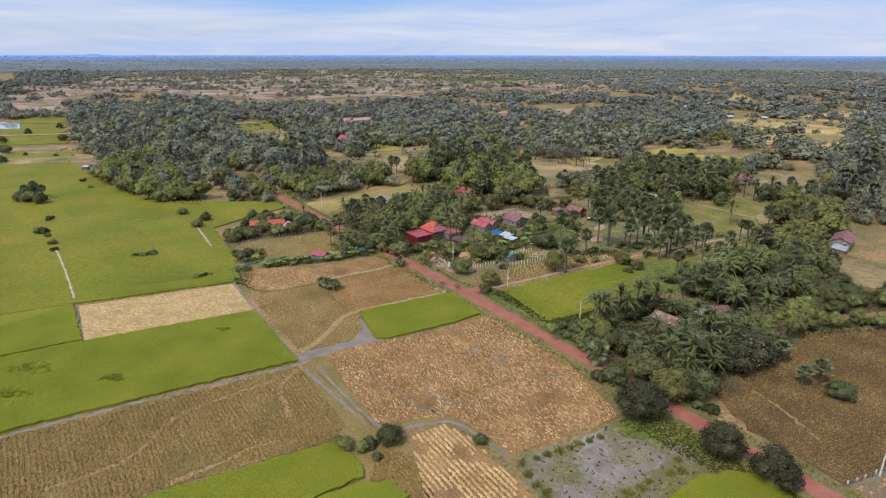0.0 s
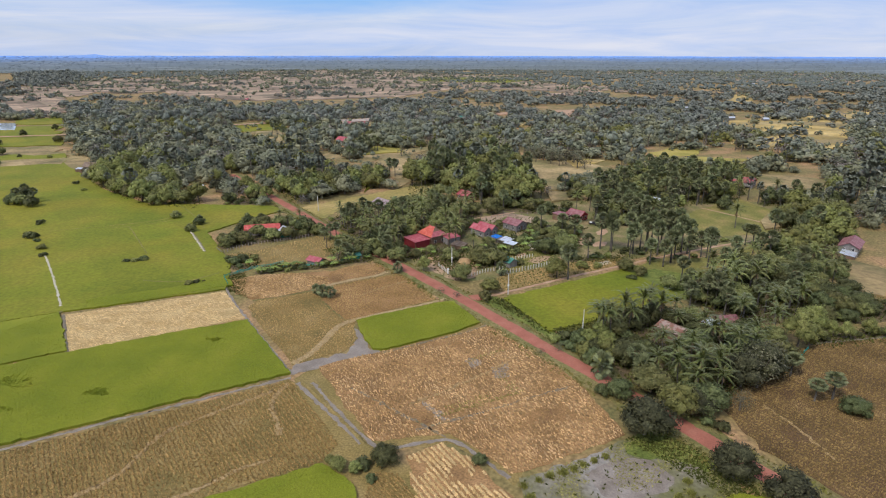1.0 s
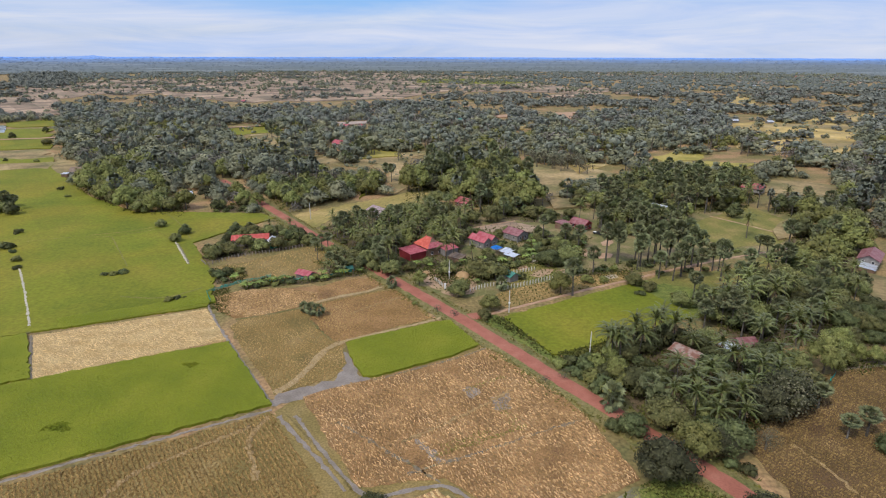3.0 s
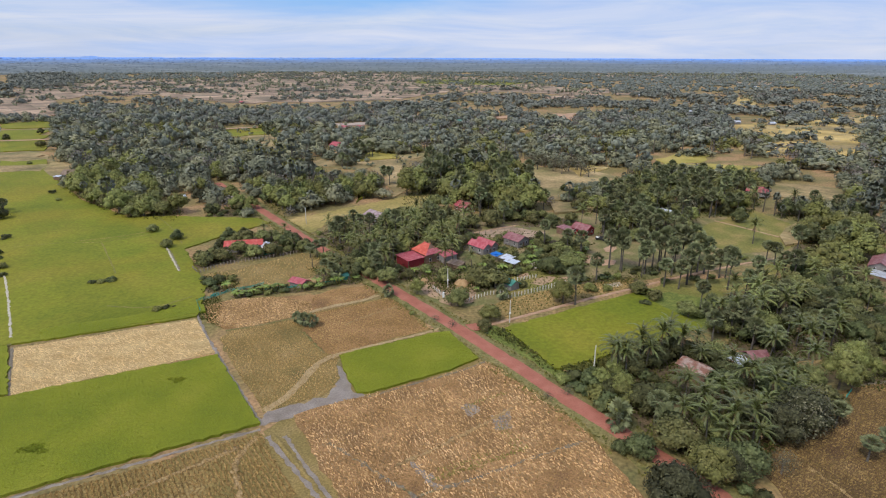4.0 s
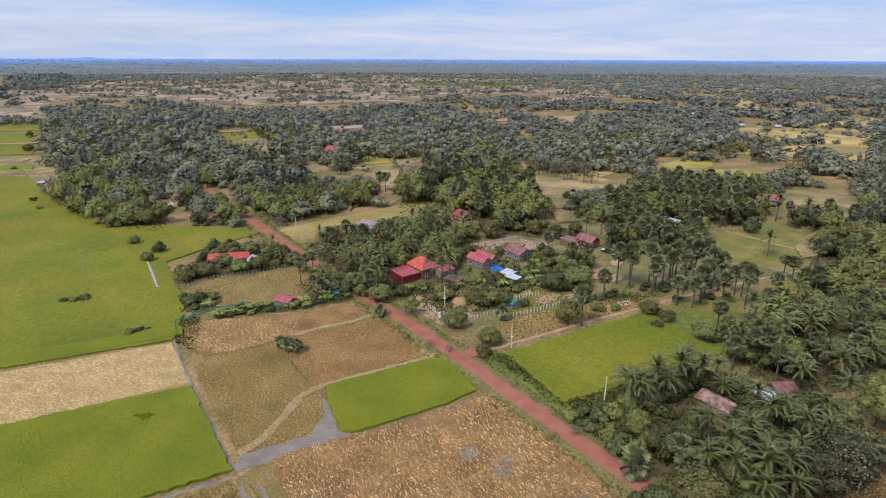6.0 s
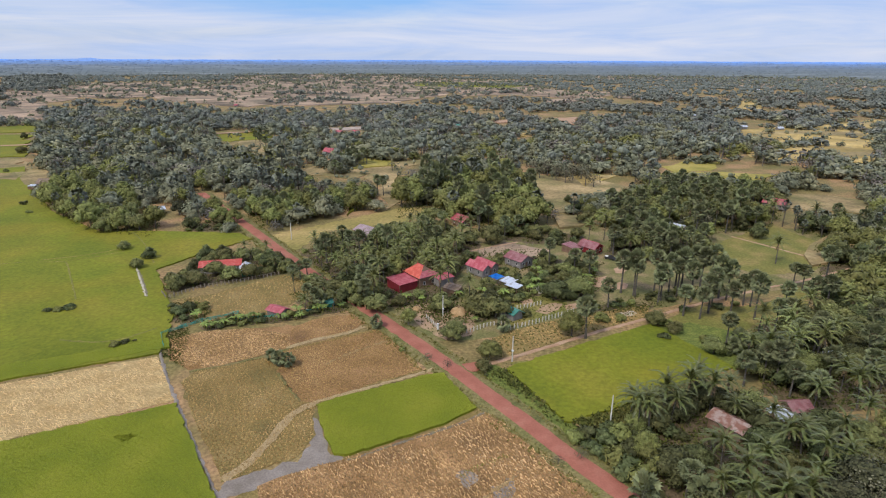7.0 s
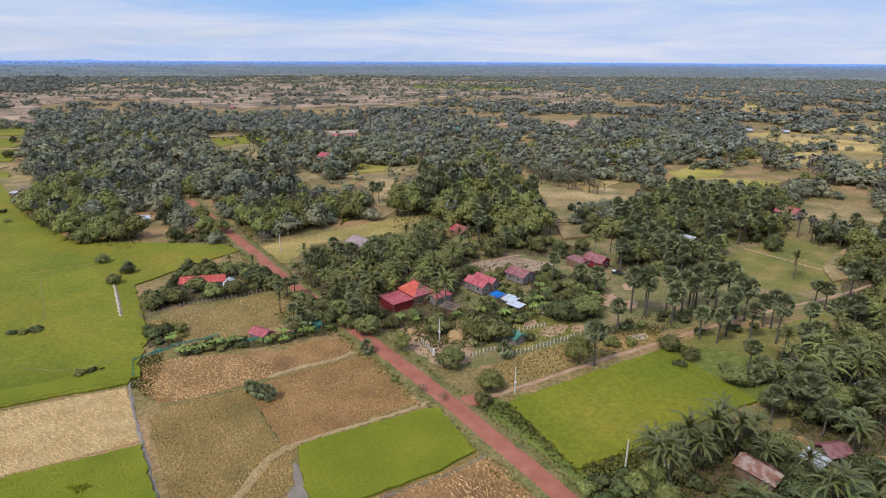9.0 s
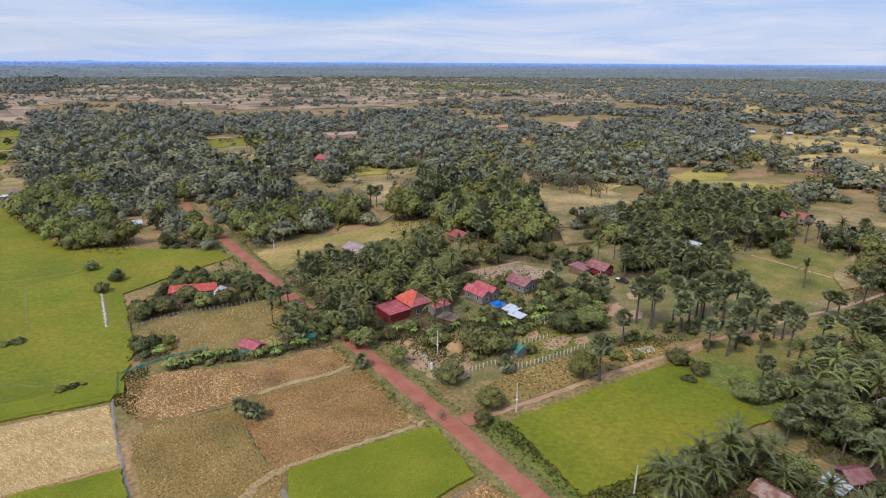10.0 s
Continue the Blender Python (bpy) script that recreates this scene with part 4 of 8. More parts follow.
structure("yard_track", ribbon("yard_track", YARD_TRACK, TRACK, M["laterite"], rough=0.15), "winding red earth footpath into a yard", "track")
structure("far_road", ribbon("far_road", [(-561.7, 521.3), (-453.9, 547.5), (-342.7, 649.5), (-293.3, 678.9), (-244.8, 722.6)], [(-4, 1.0), (0, 1.2), (4, 1.0)], M["path_sand"], rough=0.3, step=8), "pale far road across the rice fields", "road")
structure("weedy_bank", sheet("weedy_bank", [(-3.5, 196.2), (1.2, 194.5), (15.5, 171.8), (27, 168), (31, 160), (25, 152.5), (12.5, 166.5), (1, 180.5), (-5, 188.5)], 0.05, M["bank_green"], 0.35, 1.2), "lush grassy strip between the road and the rice", "verge")
structure("weedy_bank", sheet("weedy_bank", [(2.3, 198.2), (6.9, 200.3), (12.2, 186.9), (16.4, 178.8), (23.0, 176.7), (30.7, 185.4), (38.3, 195.4), (42.0, 193.2), (35.3, 175.6), (27.3, 166.6), (21.5, 167.8), (14.7, 174.2), (8.6, 185.2)], 0.06, M["lawn"], 0.4, 1.5), "green weedy bank between the road and the ripening rice", "verge")
structure("village_grass", sheet("village_grass", [(-24, 206), (0, 214), (50, 240), (115, 272), (150, 300), (160, 350), (60, 345), (-20, 330), (-62, 312), (-78, 270), (-58, 246), (-42, 226)], 0.018, M["village_grass"], 0.6, 2.5), "patchy grass and bare earth around the village houses", "ground")
# dust worn off onto the side track's mouth
structure("track_mouth", sheet("track_mouth", [(-12.5, 194.5), (-9.0, 190.6), (-3.6, 194.4), (-4.6, 197.2), (-8.0, 196.6)], 0.36, M["laterite"], 0.15, 1.0), "red earth apron where the track meets the road", "track")

# ---------------------------------------------------------------- fields


def crop_rice(poly, tall, spacing, label, material="rice", blade="rice_blade", seed=1, blades=3, near=None):
    ripe = blade != "rice_blade"
    r = np.random.default_rng(seed)
    field = tagged(new("rice_field", sheet("rice_field", poly, tall * (0.86 if ripe else 0.82), M[material], 0.25, 1.5)), label, "rice field", kind="stuff")
    spots = scatter(poly, spacing, r)
    if near is not None:
        spots = spots[inside(spots, near)]
    # a few places where wind has laid the crop down
    h = np.full(len(spots), tall)
    for _ in range(max(2, len(spots) // 5000)):
        c = spots[r.integers(len(spots))]
        d = np.linalg.norm((spots - c) * (1, 1.6), axis=1)
        h[d < r.uniform(1.0, 2.2)] *= 0.72
    edge = off_line(spots, list(poly) + [poly[0]]) < 0.8
    h[edge] *= 0.9
    stems = part("rice_stems", np_mesh("rice_stems", *tufts(spots, h * (0.40 if ripe else 0.44), spacing * (0.7 if ripe else 0.6), 0.65, r, blades + (0 if ripe else 1), tall * (0.58 if ripe else 0.56)), M[blade]), None, field)
    stems["kind"] = "stuff"
    return field


def crop_stubble(poly, label, soil, tuft, turn, rows, seed, length=0.8, height=0.22, width=0.28, stems=True, level=0.10, along=False):
    r = np.random.default_rng(seed)
    field = tagged(new("stubble_field", sheet("stubble_field", poly, level, M[soil], 0.3, 2.0)), label, "stubble field", kind="stuff")
    spots = scatter(poly, rows, r, (0.45, 0.16), turn)
    keep = np.array([noise.noise((x * 0.09, y * 0.09, seed)) + 0.35 * noise.noise((x * 0.4, y * 0.4, seed)) > -0.42 for x, y in spots])
    spots = spots[keep]
    straw = part("straw", np_mesh("straw", *sheaves(spots, turn if along else turn + 90, length, r, 0.09, width, height), M[tuft]), None, field)
    straw["kind"] = "stuff"
    if stems:
        more = scatter(poly, (rows[0] * 0.9, rows[1] * 0.9), r, 0.45, turn)
        cut = part("cut_stems", np_mesh("cut_stems", *tufts(more, 0.28, 0.30, 0.35, r, 2, 0.08), M["stubble_tuft" if "dark" not in tuft else tuft]), None, field)
        cut["kind"] = "stuff"
    return field


crop_rice(GREEN_A, 0.85, 0.50, "bright green standing rice with wind-laid hollows", seed=11, near=[(-53, 139), (-80, 168), (-150, 120), (-150, 60), (-107, 99)])
crop_rice(GREEN_LEFT, 0.75, 0.65, "green standing rice beside the straw field", seed=12, near=[(-165, 120), (-141, 166), (-120, 142), (-150, 118)])
crop_rice(GREEN_B, 0.85, 0.48, "bright green rice at the corner of the stubble", seed=13)
crop_rice(GREEN_C, 0.85, 0.55, "small plot of bright yellow-green rice", "rice", "rice_blade_ripe", 14)
crop_rice(GREEN_D, 0.85, 0.42, "small dense bright green rice plot beside the road", seed=15)
crop_rice(GREEN_E, 0.70, 0.55, "ripening yellow-green rice field beside the sandy track", "rice_far", "rice_blade_ripe", 16)
crop_rice(RICE_WEST, 0.60, 0.6, "broad yellow-green rice fields divided by low bunds", "rice_far", "rice_blade_ripe", 17, 3, [(-138.7, 188.5), (-131.0, 193.7), (-115.3, 194.0), (-107.0, 204.5), (-104.9, 210.1), (-93.4, 194.1), (-96.5, 189.6), (-118.4, 180.1), (-127.9, 177.8)])
crop_rice([(-140.6, 175.6), (-136.3, 178.2), (-118.7, 188.0), (-100.5, 199.4), (-96.7, 194.5), (-114.5, 182.5), (-130.3, 171.7), (-134.4, 169.3)], 0.74, 0.6, "bright green strip of young rice beside the straw", seed=19)
GREEN_F = [(33.9, 97.1), (42.0, 103.9), (48.2, 106.3), (54.3, 105.4), (57.3, 99.9)] + [(52, 84), (34, 84)]
crop_rice(GREEN_F, 0.8, 0.5, "bright green rice and reeds beside the road bank", seed=18)
crop_stubble(STRAW_A, "harvested field covered with pale flattened straw", "straw", "straw_tuft_pale", 57, (0.55, 0.75), 21, 1.5, 0.16, 0.13, False)
crop_stubble(STUBBLE_A, "harvested brown rice stubble crossed by wheel tracks", "stubble_olive", "stubble_tuft_brown", -47, (0.34, 0.95), 22, 0.75, 0.3, 0.13, True, 0.10, True)
crop_stubble(STUBBLE_B, "harvested field with rows of golden cut straw", "stubble", "straw_tuft", 38, (0.6, 0.86), 23, 0.8, 0.32, 0.13)
crop_stubble(STRAW_ROWS, "harvested plot with thick rows of pale straw", "stubble", "straw_tuft_pale", -51, (0.2, 1.15), 24, 0.75, 0.42, 0.24, False, 0.10, True)
crop_stubble([(-23.1, 104.0), (-18.0, 104.3), (-9.7, 92.1), (-12.0, 89.3), (-21.9, 88.1), (-23.5, 97.0)], "dark brown stubble rows between two rice plots", "stubble_olive", "stubble_tuft_brown", -45, (0.3, 0.8), 33, 0.6, 0.25, 0.12, True, 0.10, True)
crop_stubble(STUBBLE_RIGHT, "weedy brown stubble field beyond the road", "stubble_dark", "stubble_tuft_dark", -50, (0.4, 1.05), 25, 0.7, 0.3, 0.14)
crop_stubble(STUBBLE_GOLD, "pale golden stubble behind a low bund", "dry_field", "straw_tuft", -30, (0.9, 1.0), 26)
crop_stubble(STUBBLE_C, "trampled olive-brown stubble crossed by a footpath", "stubble_olive", "stubble_tuft", 20, (0.65, 0.8), 27, 0.55, 0.2, 0.16)
crop_stubble(STRAW_C, "harvested plot with a low crust of orange straw", "stubble", "straw_tuft", 60, (0.45, 0.5), 28, 0.6, 0.25, 0.18)
crop_stubble(STUBBLE_PALE, "tan trampled stubble beside the green plot", "stubble", "stubble_tuft", 25, (0.7, 0.85), 31, 0.55, 0.18, 0.15, True, 0.128)
crop_stubble(STUBBLE_EDGE, "brown stubble strip below the hedge", "stubble", "stubble_tuft", 30, (0.8, 0.9), 32, 0.55, 0.2, 0.16)
crop_stubble(BARE_FIELD, "bare brown harvested field behind a post fence", "stubble_olive", "stubble_tuft", 20, (1.3, 1.4), 29)
crop_stubble(FIELD_F, "small plot of brown stubble beside the sandy track", "stubble_olive", "stubble_tuft", 30, (1.1, 1.2), 30)
for name, poly, material, label in (("grass_field", GRASS_WEST, "pale_grass", "dry yellow grass field beside the red road"), ("lawn", LAWN_A, "lawn", "open grazed green grass among palms"),
                                    ("lawn", [(46.9, 225.9), (58.5, 230.6), (74.9, 224.8), (71.8, 209.5), (62.9, 201.8), (55.4, 214.7), (48.0, 224.2)], "bank_green", "short green grass between the rice and the palms"), ("lawn", LAWN_B, "lawn", "shaded grazed grass under sugar palms"), ("yard", YARD_A, "yard", "bare trodden earth yard beside the road"),
                                    ("yard", YARD_B, "dry_field", "dry grassy yard around the village houses"), ("yard", YARD_C, "path_sand", "pale sandy patch of bare earth"),
                                    ("sand_patch", [(15.7, 248.1), (20.3, 252.9), (22.4, 248.1), (17.7, 243.4)], "path_sand", "small patch of pale sand in a garden"), ("sand_patch", [(19.7, 239.1), (24.1, 241.9), (25.1, 238.2), (20.7, 235.5)], "path_sand", "small patch of pale sand in a garden"),
                                    ("sand_patch", [(5.3, 241.1), (9.3, 244.0), (10.0, 240.9), (6.5, 238.1)], "path_sand", "small patch of pale sand in a garden"), ("sand_patch", [(36.9, 235.4), (42.7, 238.2), (43.7, 235.5), (37.3, 231.9)], "pale_sand", "pale dried puddle beside the track"),
                                    ("sand_patch", [(9.9, 233.3), (12.9, 238.5), (17.1, 242.0), (19.8, 240.6), (18.4, 236.0), (13.7, 231.5)], "yard", "pale sandy bed in the fenced garden"), ("sand_patch", [(8.7, 252.1), (12.8, 257.4), (17.0, 257.0), (17.1, 252.2), (11.6, 248.3)], "pale_sand", "heap of pale sand beside banana plants"),
                                    ("sand_patch", [(38.2, 259.6), (42.9, 264.2), (45.9, 262.1), (44.3, 257.5), (39.5, 256.0)], "path_sand", "patch of bare sandy earth under palms"), ("sand_patch", [(43.0, 278.9), (47.9, 284.9), (49.1, 280.3), (46.3, 274.2), (43.4, 273.9)], "path_sand", "patch of bare sandy earth under palms"), ("garden_bed", GARDEN, "lawn", "fenced vegetable garden with sandy patches")):
    tagged(new(name, sheet(name, poly, 0.105 if name == "sand_patch" else 0.095 if material == "bank_green" else 0.085, M[material], 0.5 if name != "sand_patch" else 0.25, 2.0)), label, name.replace("_", " "), kind="structure")
for i, (material, poly) in enumerate(FIELDS_FAR):
    if material == "dry_field" and np.mean([y for _, y in poly]) < 650:
        material = "tan_field"
    label = {"dry_field": "far field of dry brown grass", "tan_field": "grazed tan clearing among the woods", "ripe_field": "small field of ripe yellow rice", "gold_field": "far field of golden ripe rice", "rice_far": "far field of green rice", "pale_track": "far pale road between the trees", "path_sand": "far patch of bare sandy ground"}[material]
    tagged(new("far_field", sheet("far_field", poly, 0.25 + 0.03 * i, M[material], 3.0, 14.0)), label, "field", kind="structure")

# rice laid flat by the wind, in swirls
r_l = np.random.default_rng(72)
for (x, y), wide, deep in zip([(-122.3, 125.2), (-97.6, 123.5), (-82.6, 153.2), (-118.0, 113.9)], (9.0, 4.0, 2.6, 6.0), (3.6, 2.0, 1.4, 3.0)):
    a = r_l.uniform(0, 2 * math.pi, 170)
    k = np.sqrt(r_l.uniform(0, 1, 170)) * (0.75 + 0.25 * np.sin(3 * a + x))
    q = np.stack([x + wide * k * np.cos(a), y + deep * k * np.sin(a)], 1)
    stuff("flattened_rice", tufts(q, 0.17, 0.5, 0.8, r_l, 3, 0.70), M["rice_blade"], "swirl of green rice laid over by wind", "rice")

# cut soil between the plots, and wet or weedy places in the golden stubble
structure("field_margin", sheet("field_margin", [(-52, 136), (-40, 157), (-20, 166), (-6, 179), (6, 168), (28, 141), (20, 134), (5, 104), (-8, 115), (-24, 111)], 0.03, M["stubble_olive"], 0.3, 2.0), "brown cut soil at the edges of the stubble", "field")
structure("field_margin", sheet("field_margin", [(-56, 136), (-50.5, 134.5), (-20, 108), (5, 101), (0, 86), (-42, 86), (-48, 112)], 0.028, M["stubble_olive"], 0.3, 2.0), "trodden brown soil between the ditches and plots", "field")
structure("field_margin", sheet("field_margin", [(-92.4, 187.1), (-100.4, 199.8), (-85.7, 206.9), (-66.3, 213.4), (-46.6, 222.6), (-41.6, 220.6), (-56.2, 205.3), (-71.5, 195.6)], 0.03, M["stubble"], 0.3, 2.0), "strip of orange cut straw and soil below the hedge", "field")
for poly in ([(-8.4, 150.5), (-6.2, 153.4), (-4.2, 149.9), (-6.1, 147.5)], [(-1.5, 148.0), (3.1, 151.9), (3.9, 145.0), (0.5, 142.0)], [(-18.1, 129.9), (-17.0, 130.9), (-10.1, 123.3), (-11.5, 122.4)]):
    structure("puddle", sheet("puddle", poly, 0.13, M["mud"], 0.5, 0.8), "shallow grey wet patch in the stubble", "puddle")
r_v = np.random.default_rng(71)
for line, wide in (([(-7.5, 150.6), (-2.9, 154.7), (1.8, 158.3)], 0.5), ([(-10.7, 128.0), (-5.8, 131.4), (-0.7, 134.7)], 0.6), ([(0.4, 144.5), (3.2, 142.3), (4.0, 137.5)], 1.0), ([(-12.8, 124.6), (-4.4, 129.8), (7.3, 137.5)], 0.4)):
    q = np.repeat(eased(line, 0.4), 3, 0)
    q = q + r_v.normal(size=q.shape) * wide
    stuff("stubble_weed", tufts(q, 0.25, 0.3, 0.6, r_v, 3, 0.1), M["reed"], "green weeds that sprout along a wet line of the stubble", "weeds")

# wheel tracks and trodden lines in the stubble
for line, w, cover_name in (([(-52.5, 134.0), (-53.7, 129.0), (-53.3, 124.3), (-49.6, 118.6), (-46.6, 113.2)], 0.45, "flattened"), ([(-54.9, 130.0), (-61.1, 123.4), (-66.8, 117.2), (-72.5, 111.9), (-73.6, 105.7), (-73.0, 99.9), (-75.2, 94.2), (-79.7, 89.4), (-84.8, 85.2)], 0.4, "flattened"),
                            ([(-45.0, 105.2), (-51.1, 101.6), (-54.0, 97.1), (-58.9, 92.7), (-62.6, 88.8)], 0.3, "flattened"), ([(-20.2, 128.3), (-11.1, 136.1), (3.5, 151.6)], 0.22, "flattened"), ([(64.3, 138.5), (68.6, 129.4), (71.3, 119.2)], 0.2, "flattened"),
                            ([(-48.7, 190.7), (-43.6, 197.9), (-34.5, 206.4)], 0.25, "flattened"), ([(-60.0, 184.6), (-54.9, 178.5), (-49.4, 172.5)], 0.2, "verge")):
    structure("wheel_track", ribbon("wheel_track", line, [(-w * 1.5, 0.09), (-w, 0.19), (w, 0.19), (w * 1.5, 0.09)], M[cover_name], rough=0.3, step=0.7), "pale flattened line of wheel tracks in the stubble", "track")
for line in ([(-17.0, 118.5), (-3, 127), (12, 137), (20, 141)], [(-10, 117), (-24, 126), (-36, 134)]):
    structure("furrow", ribbon("furrow", line, [(-0.32, 0.11), (0, 0.14), (0.32, 0.11)], M["bund"], rough=0.25, step=0.8), "shallow muddy furrow across the stubble", "ditch")

# ---------------------------------------------------------------- mud, ditches and bunds
for poly in ([(-53.8, 138.1), (-54.7, 143.2), (-49.1, 146.8), (-42.6, 151.4), (-41.4, 156.2), (-42.3, 161.9), (-44.3, 166.0), (-42.7, 166.1), (-38.8, 159.0), (-36.1, 154.7), (-32.5, 152.6), (-36.6, 149.6), (-43.2, 145.4), (-46.9, 142.9), (-50.2, 139.7)],):
    structure("muddy_canal", sheet("muddy_canal", poly, 0.07, M["mud"], 0.35, 1.2), "shallow grey mud and water at the field junction", "ditch")
structure("grass_bank", sheet("grass_bank", [(28.6, 119.1), (32.5, 123.2), (39.1, 126.9), (42.8, 121.4), (46.9, 116.6), (44.4, 112.2), (41.0, 114.6), (34.6, 115.1), (28.7, 115.6)], 0.09, M["bank_green"], 0.4, 1.2), "deep green grassy bank beside the marsh", "verge")
structure("marsh", sheet("marsh", MARSH, 0.06, M["marsh"], 0.5, 2.0), "half-dried marshy pond with grey mud and weed", "marsh")
for poly in ([(19, 109), (27, 115), (33, 114.5), (37, 110), (34, 105), (30, 104.5), (26, 101), (22, 103)], [(38, 117), (41, 118.5), (43.5, 114), (40, 112.5)], [(15, 99), (22, 99.5), (20, 95), (14, 95.5)]):
    structure("marsh_mud", sheet("marsh_mud", poly, 0.072, M["mud"], 0.25, 0.9), "wet grey mud in the middle of the marsh", "mud")
structure("pond_water", sheet("pond_water", [(-666.6, 556.7), (-536.7, 587.9), (-584.5, 641.7), (-748.0, 626.8)], 1.0, M["water"], 1.0, 8.0), "far pond with the pale sky's reflection put into its colour", "water")
BUND = [(-0.55, 0.0), (-0.25, 0.26), (0.25, 0.26), (0.55, 0.0)]
DITCH = [(-0.5, 0.12), (0, 0.13), (0.5, 0.12)]
for line, section, material, label in (
        ([(-165, 51), (-108.0, 99.4), (-53.0, 136.7)], [(-0.42, 0.0), (-0.22, 0.14), (0.2, 0.14), (0.4, 0.0)], "mud", "pale mud bund between rice and stubble"),
        ([(-53.2, 138.2), (-79.4, 168.2), (-97.4, 190.0), (-104, 203)], [(-0.42, 0.0), (-0.2, 0.2), (0.2, 0.2), (0.42, 0.0)], "mud", "grey earth bund along the green rice"),
        ([(-139.8, 164.6), (-120.6, 142.0)], BUND, "bund", "low earth bund at the edge of the straw"),
        ([(-50.3, 134.3), (-38, 122.5), (-28.0, 112.6)], DITCH, "mud", "narrow wet ditch between stubble fields"),
        ([(-46.6, 135.0), (-36, 123), (-26.2, 112.9), (-22.4, 110.9), (-10, 117.0), (-5, 114.0), (4, 105.6)], [(-0.45, 0.12), (0, 0.13), (0.45, 0.12)], "mud", "wet grey ditch around the stubble"),
        ([(-48.6, 134.6), (-37, 122.8), (-27.4, 112.8)], [(-0.6, 0.0), (-0.3, 0.3), (0.3, 0.3), (0.6, 0.0)], "stubble_olive", "weedy earth bund between two ditches"),
        ([(-31.9, 152.2), (-22.4, 159.3), (-11.9, 165.9), (-3.3, 173.8)], [(-0.4, 0.0), (-0.2, 0.16), (0.2, 0.16), (0.4, 0.0)], "bund", "low bund between green rice and straw"),
        ([(-45.3, 172.7), (-37.0, 178.7), (-29.9, 183.2), (-21.4, 189.7), (-17.2, 193.1)], [(-0.6, 0.1), (-0.3, 0.2), (0.3, 0.2), (0.6, 0.1)], "trodden", "low pale bund behind the green plot"),
        ([(-62.0, 198.4), (-68.6, 191.6), (-76.8, 185.8), (-83.9, 182.4)], [(-0.4, 0.1), (-0.2, 0.22), (0.2, 0.22), (0.4, 0.1)], "verge", "low weedy bund between straw and stubble"),
        ([(-62.9, 198.3), (-56.6, 204.6), (-46.8, 210.6), (-44.0, 215.2)], [(-0.8, 0.13), (0, 0.16), (0.8, 0.13)], "trodden", "pale trodden strip across the stubble"),
        ([(-55.1, 143.6), (-52.3, 148.0), (-50.8, 154.8), (-50.3, 162.0), (-48.9, 168.5), (-44.9, 172.5)], [(-1.0, 0.13), (-0.7, 0.16), (0.7, 0.16), (1.0, 0.13)], "trodden", "pale winding footpath over the stubble"),
        ([(-188.5, 215.0), (-173.0, 199.6), (-157.7, 183.5), (-144.6, 169.6)], [(-0.45, 0.45), (0, 0.70), (0.45, 0.45)], "pale_sand", "pale bund between rice fields"),
        ([(-146.9, 254.8), (-136.2, 241.2), (-125.9, 228.5)], [(-0.5, 0.45), (0, 0.74), (0.5, 0.45)], "pale_sand", "pale bund below a lone tree"),
        ([(-191.2, 258.7), (-173.8, 268.8), (-165.0, 283.1)], [(-0.6, 0.3), (0, 0.70), (0.6, 0.3)], "lawn", "dark grassy bund across the rice"),
        ([(-131.5, 194.2), (-115.3, 194.0), (-107.4, 205.1)], [(-0.8, 0.3), (0, 0.70), (0.8, 0.3)], "lawn", "dark grassy bund across the rice"),
        ([(-178.5, 300.0), (-161.5, 283.5), (-143.3, 260.8)], [(-0.6, 0.3), (0, 0.70), (0.6, 0.3)], "lawn", "grassy bund across the rice"),
        ([(-145.7, 140.4), (-146.3, 153.8), (-141.7, 166.2)], [(-0.5, 0.3), (0, 0.6), (0.5, 0.3)], "verge", "grassy bund across the green rice"),
        ([(-179.3, 257.2), (-162.7, 239.0), (-148.1, 222.5)], [(-0.35, 0.45), (0, 0.70), (0.35, 0.45)], "lawn", "grassy bund beside a shrub in the rice"),
        ([(-144.1, 251.9), (-134.5, 240.1), (-125.3, 228.0)], [(-0.5, 0.45), (0, 0.74), (0.5, 0.45)], "bund", "bare earth bund below a lone tree"),
        ([(-213.0, 246.8), (-197.1, 255.9), (-179.3, 257.2), (-164.9, 273.4)], [(-0.3, 0.45), (0, 0.62), (0.3, 0.45)], "lawn", "low grassy bund across the rice"),
        ([(70, 104.8), (81, 110), (150, 164)], BUND, "bund", "low pale bund between two stubble fields"),
        ([(91, 172.6), (121, 181.6)], BUND, "bund", "low bund under the hedge")):
    structure("bund", ribbon("bund", line, section, M[material], rough=0.17, step=1.0), label, "bund")

# ---------------------------------------------------------------- plants


